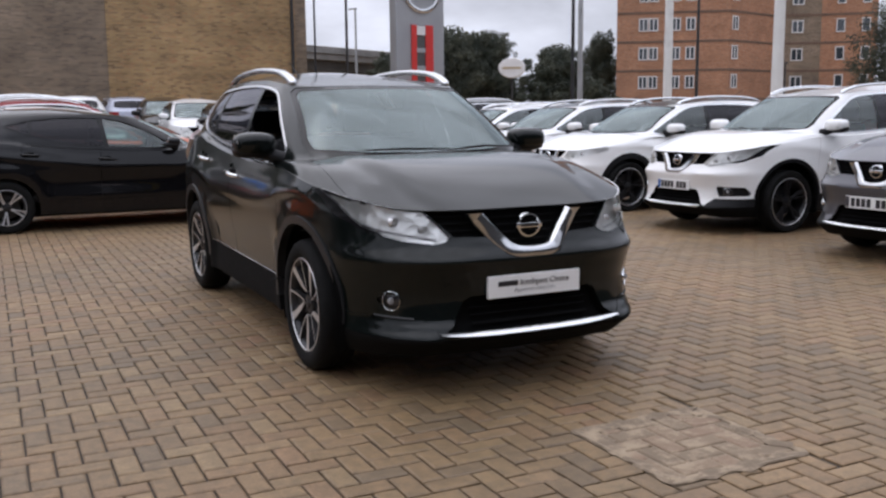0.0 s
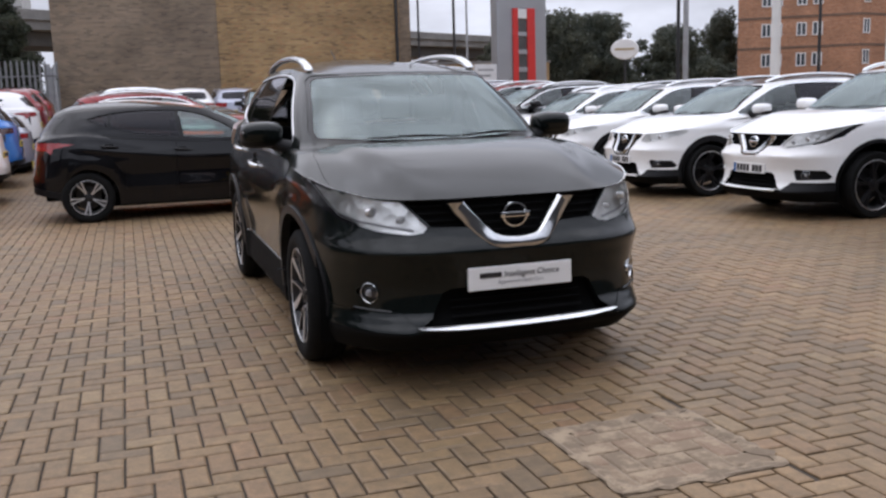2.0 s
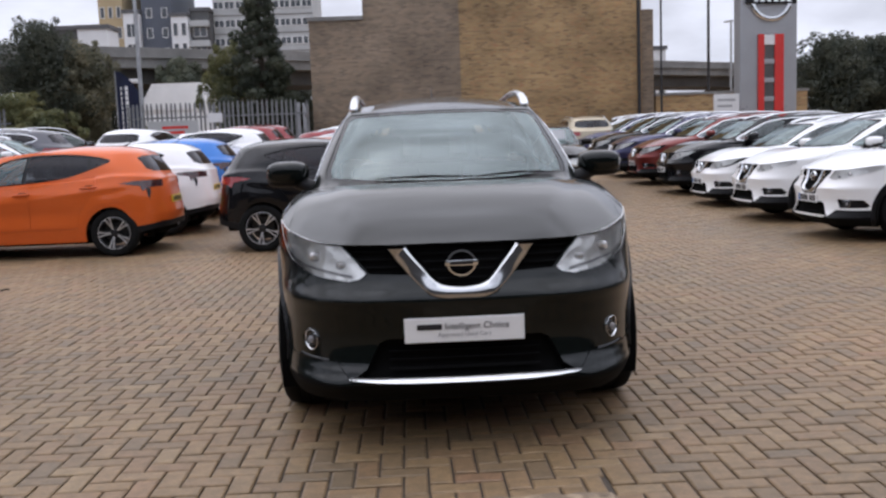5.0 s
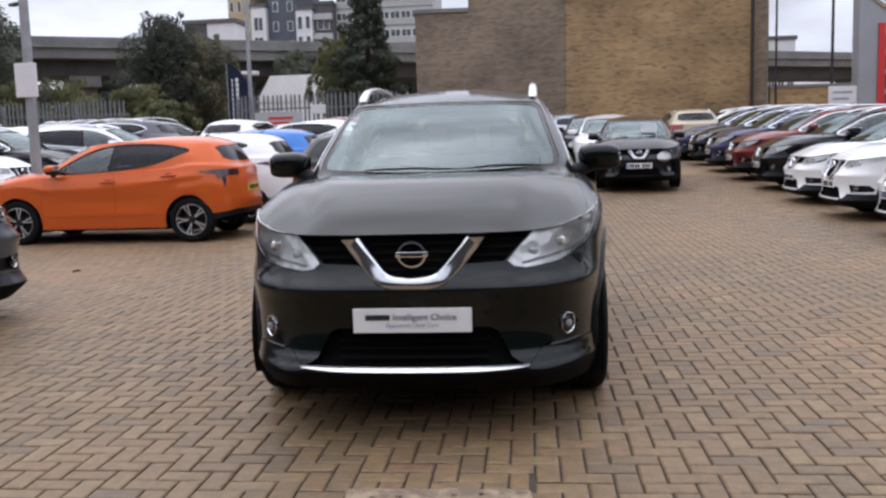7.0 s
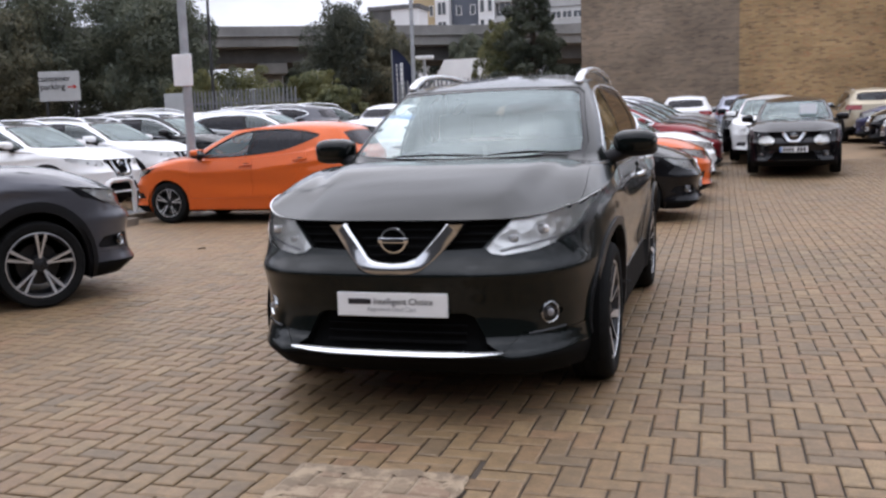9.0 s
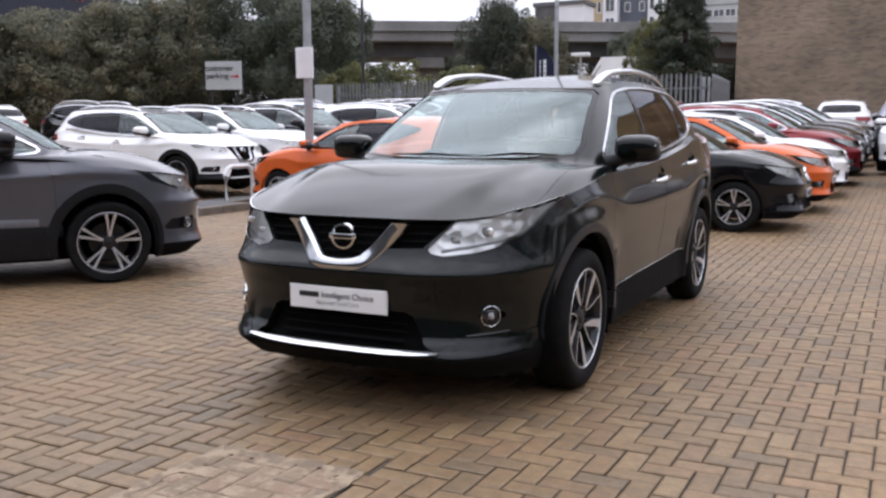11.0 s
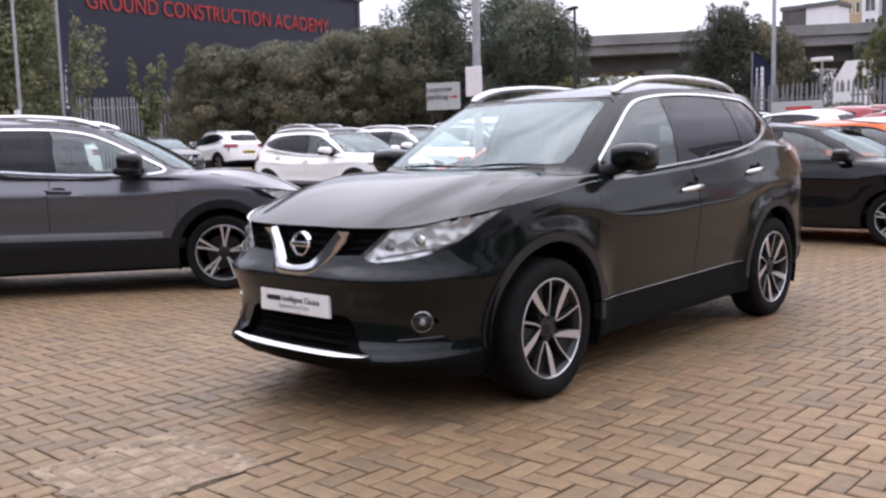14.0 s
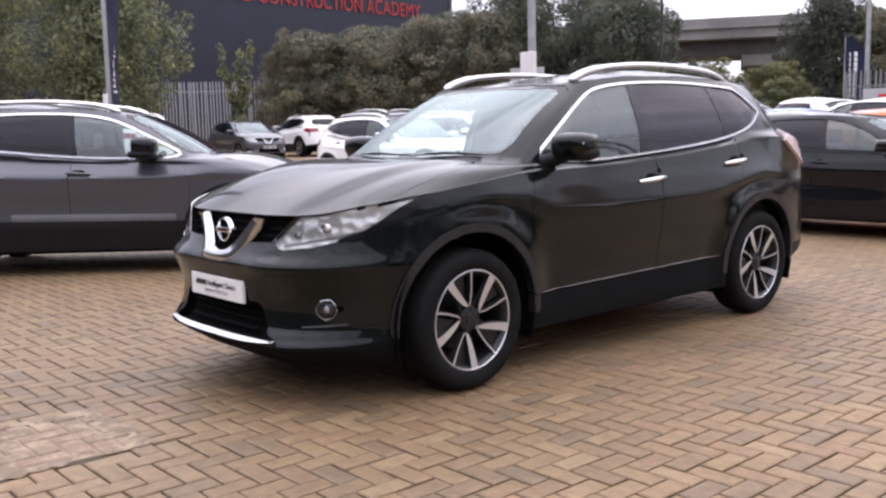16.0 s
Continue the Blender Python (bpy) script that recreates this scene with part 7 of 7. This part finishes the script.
MICRA = dict(wheel="small_spoke", stations=(-2.06, -1.2625, 1.2625, 1.93), width=0.96, height=0.885, tyre=0.315, dlo=DLO_MICRA, pillars=(0.14, 1.02), rails=False, lip=False, nose_style="narrow_v", trim=M_GLOSSBLK,
             shape=dict(haunches=True, crease=1.3, line=[(-2.1, 0.80), (-1.6, 0.89), (-1.3, 0.92), (-0.8, 0.84), (0.0, 0.86), (0.8, 0.95), (1.5, 1.04), (2.2, 1.07)],
                        cabin_top=(0.575, -0.38, -0.05, 1.05, 1.86, 5.0, 3.0, 4.0, 2.6), roof_edge=[(-0.38, 1.535), (-0.1, 1.565), (0.3, 1.592), (0.8, 1.592), (1.3, 1.572), (1.86, 1.53)]),
             tail_lamp=[(1.50, 1.095), (1.80, 1.125), (2.4, 1.13), (2.4, 1.03), (2.02, 1.02), (1.92, 0.965), (1.87, 1.045)])
mb = build_car("hatchback", "black five-door hatchback parked behind the green SUV", dict(MICRA, paint=M_BLACKP, sill=M_BLACKP, arch=M_BLACKP, corner=M_BLACKP, tail_mat=M_TAIL))
mb.matrix_basis = pose(-0.91, 6.82, 0, 0, 0, 90)
tagged(mb, group=row)
mo = build_car("hatchback", "bright orange five-door hatchback with tinted rear windows", dict(MICRA, paint=M_ORANGE, sill=M_ORANGE, arch=M_ORANGE, corner=M_ORANGE, tail_mat=M_TAILD))
mo.matrix_basis = pose(-5.42, 6.98, 0, 0, 0, -90)
tagged(mo, group=row)
mf = build_car("hatchback", "pale lilac hatchback in the row", dict(MICRA, paint=M_LILAC, sill=M_LILAC, arch=M_LILAC, corner=M_LILAC, tail_mat=M_TAIL, far=True))
mf.matrix_basis = pose(-5.35, 14.25, 0, 0, 0, -90)
tagged(mf, group=row)
place_car(mo, -0.80, 9.35, 90, None, "bright orange hatchback parked beside the black one", row)
for i, (mt, lab) in enumerate(((M_WHITE, "white hatchback parked in the row"), (M_RED, "dark red crossover parked in the row"), (M_BLACKP, "black crossover parked in the row"),
                               (M_GREY, "dark grey crossover parked in the row"), (M_SILVER, "silver crossover parked in the row"))):
    place_car(mo if i < 1 else qf, -0.75, 11.75 + 2.35 * i, 90, mt, lab, row)
for i, (mt, lab) in enumerate(((M_WHITE, "white hatchback parked with its tail to the aisle"), (M_BLUE, "bright blue hatchback parked with its tail to the aisle"), (None, ""),
                               (M_WHITE, "white hatchback in the row"), (M_RED, "dark red hatchback in the row"), (M_RED, "dark red hatchback in the row"))):
    if lab:
        place_car(mo if i < 2 else mf, -5.35, 9.45 + 2.4 * i, -90, mt, lab, row)

# small black crossover facing the aisle, and cars before the brick wall
jk = build_car("small_crossover", "black small crossover with round lamps and a price card", dict(
    stations=(-2.095, -1.265, 1.265, 2.035), width=0.97, height=0.925, tyre=0.335, paint=M_BLACKP, dlo=DLO_MICRA, rails=False, lip=False, nose_style="narrow_v", trim=M_GLOSSBLK,
    lamp=[(0.36, 0.70), (0.42, 0.64), (0.52, 0.62), (0.62, 0.64), (0.67, 0.70), (0.65, 0.78), (0.58, 0.82), (0.46, 0.82), (0.38, 0.78)], fog=(0.60, 0.44)))
jk.matrix_basis = pose(2.86, 14.75, rise(2.86, 14.5), 0, 0, -4)
part("price_card", box_bm(0.10, 0.42, -0.85, -0.84, 1.10, 1.36, 0.0, None), M_PAPER, jk, "white price card behind the windscreen", False)
place_car(jk, 2.55, 17.95, -4, M_WHITE, "white small crossover behind the black one", row)
place_car(jk, 2.35, 21.1, -4, M_BLACKP, "black small crossover in a row", row)
place_car(qf, 0.3, 26.1, 180, M_WHITE, "white crossover parked before the brick wall", row)
place_car(qf, 1.95, 27.6, 182, M_LILAC, "pale grey-blue crossover parked before the brick wall", row)
place_car(qf, 5.6, 25.0, 182, M_BEIGE, "pale gold crossover parked before the brick wall", row)

# grey crossover beside the camera's way
gq = build_car("crossover", "grey crossover with silver trim and alloy wheels", dict(QASH, height=0.985, mirror_size=1.28, mirror_back=0.19, paint=M_GREY, mirror=M_GLOSSBLK, lip=False, tail_mat=M_TAIL, spin=(6, 30)))
gq.matrix_basis = pose(-5.23, -0.62, 0, 0, 0, 142)
tagged(gq, group=row)
# white crossovers beyond it
place_car(qn, -10.55, 7.45, 90, M_WHITE, "white crossover with a black roof parked beyond the orange hatchback", row)
place_car(qn, -10.85, 10.0, 90, M_WHITE, "white crossover with a black roof parked beyond the orange hatchback", row)
place_car(qo, -10.9, 12.6, 90, M_BLACKP, "black crossover parked beside white ones", row)
for i, (x, y, hd, mt, lab) in enumerate((
        (-26.4, 12.9, 84, M_GREY, "dark grey SUV in the far lot"), (-20.0, 5.5, -90, M_WHITE, "white car in the far lot"),
        (-17.8, 13.2, 90, M_BLACKP, "black car in the far lot"), (-12.5, 15.4, -90, M_WHITE, "white car in the far lot"), (-11.0, 18.0, -90, M_GREY, "grey car in the far lot"),
        (-14.4, 18.0, 150, M_SILVER, "silver car in the far lot"), (-7.3, 19.4, 170, M_WHITE, "white SUV seen from behind before the fence"), (-9.9, 19.2, 150, M_BLACKP, "black car seen from behind before the fence"),
        (-17.6, 21.4, 120, M_BLACKP, "black car before the fence"), (-14.8, 21.8, 30, M_SILVER, "silver saloon before the fence"), (-12.3, 20.2, 160, M_GREY, "dark grey car before the fence"),
        (-9.2, 14.2, 95, M_WHITE, "white car with a black roof in the far lot"), (-20.5, 16.5, 0, M_BLACKP, "black car in the far lot"))):
    place_car(qf if i % 3 else mf, x, y, hd, mt, lab, "cars in the far lot")

# paved island with a concrete kerb by the orange hatchback
isl = empty("traffic_island", "low paved island with a grey concrete kerb", "island", m=pose(0, 0, 0.0))
part("paving", box_bm(-8.15, -7.24, 4.72, 6.0, -0.05, 0.112), M_CONCD, isl, "grey paved top", False)
part("paving", box_bm(-8.15, -7.68, 6.0, 8.3, -0.05, 0.112), M_CONCD, isl, "grey paved top", False)
M_KERB = simple("grey_brown_kerb", (0.20, 0.165, 0.13), 0.85, var=0.3, scale=4, bmp=0.3)
for k in range(2):
    part("kerb_stone", box_bm(-7.24, -7.12, 4.60 + 0.70 * k, 5.29 + 0.70 * k, -0.05, 0.118, 0.012), M_KERB, isl, "", False)
for k in range(3):
    part("kerb_stone", box_bm(-7.68, -7.57, 6.0 + 0.77 * k, 6.76 + 0.77 * k, -0.05, 0.118, 0.012), M_KERB, isl, "", False)
part("kerb_stone", box_bm(-8.15, -7.24, 4.60, 4.715, -0.05, 0.118, 0.012), M_KERB, isl, "", False)

# white hooped barriers by the orange hatchback
hp = thing("hoop_barrier", add_tube(bmesh.new(), [(0, -0.35, 0), (0, -0.35, 0.40), (0, -0.30, 0.51), (0, -0.2, 0.55), (0, 0.2, 0.55), (0, 0.30, 0.51), (0, 0.35, 0.40), (0, 0.35, 0)], 0.038, 10), M_POLEW,
           "white tubular hoop barrier on the paving", "barrier", smooth=True, m=pose(-7.85, 6.6, 0.112))
copy_thing(hp, pose(1.45, 24.0, rise(1.45, 24.0), 0, 0, 90))

# a curled dead leaf on the paving
lf = bmesh.new()
lr = []
for i in range(9):
    u = i / 8
    wd = 0.036 * math.sin(math.pi * (0.06 + 0.9 * u)) ** 0.8
    lr.append([lf.verts.new(((u - 0.5) * 0.09, k * wd * 0.6, 0.005 + 0.015 * abs(k) + 0.014 * math.sin(3 * u) * u)) for k in (-1, -0.5, 0, 0.5, 1)])
for r0, r1 in zip(lr, lr[1:]):
    for k in range(4):
        lf.faces.new((r0[k], r0[k + 1], r1[k + 1], r1[k]))
bmesh.ops.solidify(lf, geom=lf.faces[:], thickness=0.002)
thing("dead_leaf", lf, simple("dry_brown_leaf", (0.055, 0.032, 0.018), 0.8, var=0.4, scale=60), "curled brown dead leaf lying on the paving", "leaf", smooth=True, m=pose(-4.38, 3.27, 0.0, 0, 0, 25))


# ---- inspection cover ----
x0, x1, y0, y1 = COVER
cov = empty("inspection_cover", "recessed inspection cover with stained pale blocks", "cover")
fr = bmesh.new()
for a in ((x0, x1, y0, y0 + 0.012), (x0, x1, y1 - 0.012, y1), (x0, x0 + 0.012, y0 + 0.012, y1 - 0.012), (x1 - 0.012, x1, y0 + 0.012, y1 - 0.012)):
    add_box(fr, a[0], a[1], a[2], a[3], -0.03, 0.007, 0.002)


def stained_mat():
    m, nt, b = base_mat("mortar_stained_blocks")
    oi = nt.nodes.new("ShaderNodeObjectInfo")
    tone = brick_tone(nt, oi.outputs["Random"], [(0.0, (0.165, 0.120, 0.080)), (0.5, (0.215, 0.155, 0.102)), (1.0, (0.225, 0.150, 0.100))])
    g = nt.nodes.new("ShaderNodeNewGeometry")
    n = nt.nodes.new("ShaderNodeTexNoise")
    n.inputs["Scale"].default_value = 9.0
    n.inputs["Roughness"].default_value = 0.68
    n.inputs["Detail"].default_value = 8.0
    nt.links.new(g.outputs["Position"], n.inputs["Vector"])
    r = ramp(nt, [(0.47, (0, 0, 0)), (0.60, (1, 1, 1))])
    nt.links.new(n.outputs["Fac"], r.inputs["Fac"])
    sp = nt.nodes.new("ShaderNodeSeparateColor")
    nt.links.new(r.outputs["Color"], sp.inputs["Color"])
    nt.links.new(mix_col(nt, tone, (0.33, 0.250, 0.168), sp.outputs["Red"]), b.inputs["Base Color"])
    b.inputs["Roughness"].default_value = 0.85
    bump(nt, b, n.outputs["Fac"], 0.5, 0.01)
    return m


M_STAIN = stained_mat()
M_CEMENT = simple("pale_cement", (0.28, 0.215, 0.15), 0.9, var=0.25, scale=9, bmp=0.4)
part("frame", fr, M_CEMENT, cov, "pale mortared rim", False)
rs = random.Random(4)
smear = bmesh.new()
ring = []
per = [(x0, y0, 1, 0), (x1, y0, 0, 1), (x1, y1, -1, 0), (x0, y1, 0, -1)]
for px, py, dx, dy in per:
    ln = (x1 - x0) if dx else (y1 - y0)
    for i in range(16):
        u = ln * i / 16
        a, b = rs.uniform(0.004, 0.045) * rs.random(), rs.uniform(0.016, 0.075)
        ring.append([smear.verts.new((px + dx * u + dy * a, py + dy * u - dx * a, 0.0025)), smear.verts.new((px + dx * u + dy * (a - b) * 0.5, py + dy * u - dx * (a - b) * 0.5, 0.008 + rs.uniform(0, 0.003))),
                     smear.verts.new((px + dx * u - dy * b, py + dy * u + dx * b, 0.0035))])
for r0, r1 in zip(ring, ring[1:] + ring[:1]):
    for k in range(2):
        smear.faces.new((r0[k], r1[k], r1[k + 1], r0[k + 1]))
bmesh.ops.recalc_face_normals(smear, faces=smear.faces[:])
part("mortar_smear", smear, M_STAIN, cov, "ragged pale mortar round the cover", True)
part("bed", box_bm(x0 + 0.012, x1 - 0.012, y0 + 0.012, y1 - 0.012, -0.03, -0.004), M_CEMENT, cov, "", False)


def brick_bm(w, d, top=0.0, lift=0.0):
    """The top of one block with chamfered edges, w along x, d along y."""
    bm = bmesh.new()
    j, c = 0.0050, 0.008
    o = [bm.verts.new((sx * (w / 2 - j), sy * (d / 2 - j), -0.011 + top)) for sx, sy in ((-1, -1), (1, -1), (1, 1), (-1, 1))]
    m = [bm.verts.new((sx * (w / 2 - j), sy * (d / 2 - j), -0.004 + top)) for sx, sy in ((-1, -1), (1, -1), (1, 1), (-1, 1))]
    t = [bm.verts.new((sx * (w / 2 - j - c), sy * (d / 2 - j - c), top)) for sx, sy in ((-1, -1), (1, -1), (1, 1), (-1, 1))]
    for a, b in ((o, m), (m, t)):
        for i in range(4):
            bm.faces.new((a[i], a[(i + 1) % 4], b[(i + 1) % 4], b[i]))
    bm.faces.new(t)
    return bm


BR = {k: mesh_of(brick_bm(*k), "brick", M_BRICK1, False) for k in ((2 * MOD, MOD), (MOD, 2 * MOD))}
verts, faces = [], []
rb = random.Random(11)
rest = []
for a0, a1, b0, b1 in brick_rects():
    cx, cy = (a0 + a1) / 2, (b0 + b1) / 2
    key = (2 * MOD, MOD) if a1 - a0 > 0.15 else (MOD, 2 * MOD)
    tilt = (rb.uniform(-0.5, 0.5), rb.uniform(-0.5, 0.5), rb.uniform(-0.7, 0.7))
    if a1 > x0 and a0 < x1 and b1 > y0 and b0 < y1:
        # blocks that meet the cover are cut along its rim
        for p0, p1, q0, q1, who, mt, up in ((a0, min(a1, x0), b0, b1, ground, M_BRICK1, 0.0), (max(a0, x1), a1, b0, b1, ground, M_BRICK1, 0.0),
                                            (max(a0, x0), min(a1, x1), b0, min(b1, y0), ground, M_BRICK1, 0.0), (max(a0, x0), min(a1, x1), max(b0, y1), b1, ground, M_BRICK1, 0.0),
                                            (max(a0, x0 + 0.012), min(a1, x1 - 0.012), max(b0, y0 + 0.012), min(b1, y1 - 0.012), cov, M_STAIN, 0.003)):
            if p1 - p0 > 0.025 and q1 - q0 > 0.025:
                o = part("brick", brick_bm(p1 - p0, q1 - q0), mt, who, "", False)
                o.matrix_basis = pose((p0 + p1) / 2, (q0 + q1) / 2, up + rb.uniform(-0.002, 0.001))
        continue
    if NEAR[0] < cx < NEAR[1] and NEAR[2] < cy < NEAR[3]:
        o = new("brick", BR[key])
        o.parent = ground
        o.matrix_basis = pose(cx, cy, rb.uniform(-0.003, 0.001), *tilt)
    else:
        rest.append((cx, cy, key, tilt, rb.uniform(-0.003, 0.001)))
tmpl = {}
for key, me in BR.items():
    tmpl[key] = (np.array([v.co[:] for v in me.vertices]), [tuple(p.vertices) for p in me.polygons])
for cx, cy, key, tilt, dz in rest:
    co, fs = tmpl[key]
    k = len(verts)
    tx, ty, tz = (math.radians(a) for a in tilt)
    p = co.copy()
    p[:, 2] += p[:, 1] * tx - p[:, 0] * ty
    ca, sa = math.cos(tz), math.sin(tz)
    q = np.stack([p[:, 0] * ca - p[:, 1] * sa + cx, p[:, 0] * sa + p[:, 1] * ca + cy, p[:, 2] + dz + rise(cx, cy)], 1)
    verts.extend(q.tolist())
    faces.extend([tuple(i + k for i in f) for f in fs])
me = bpy.data.meshes.new("bricks")
me.from_pydata(verts, [], faces)
me.materials.append(M_BRICKS)
bo = new("bricks", me)
bo.parent = ground
tagged(bo, kind="stuff")
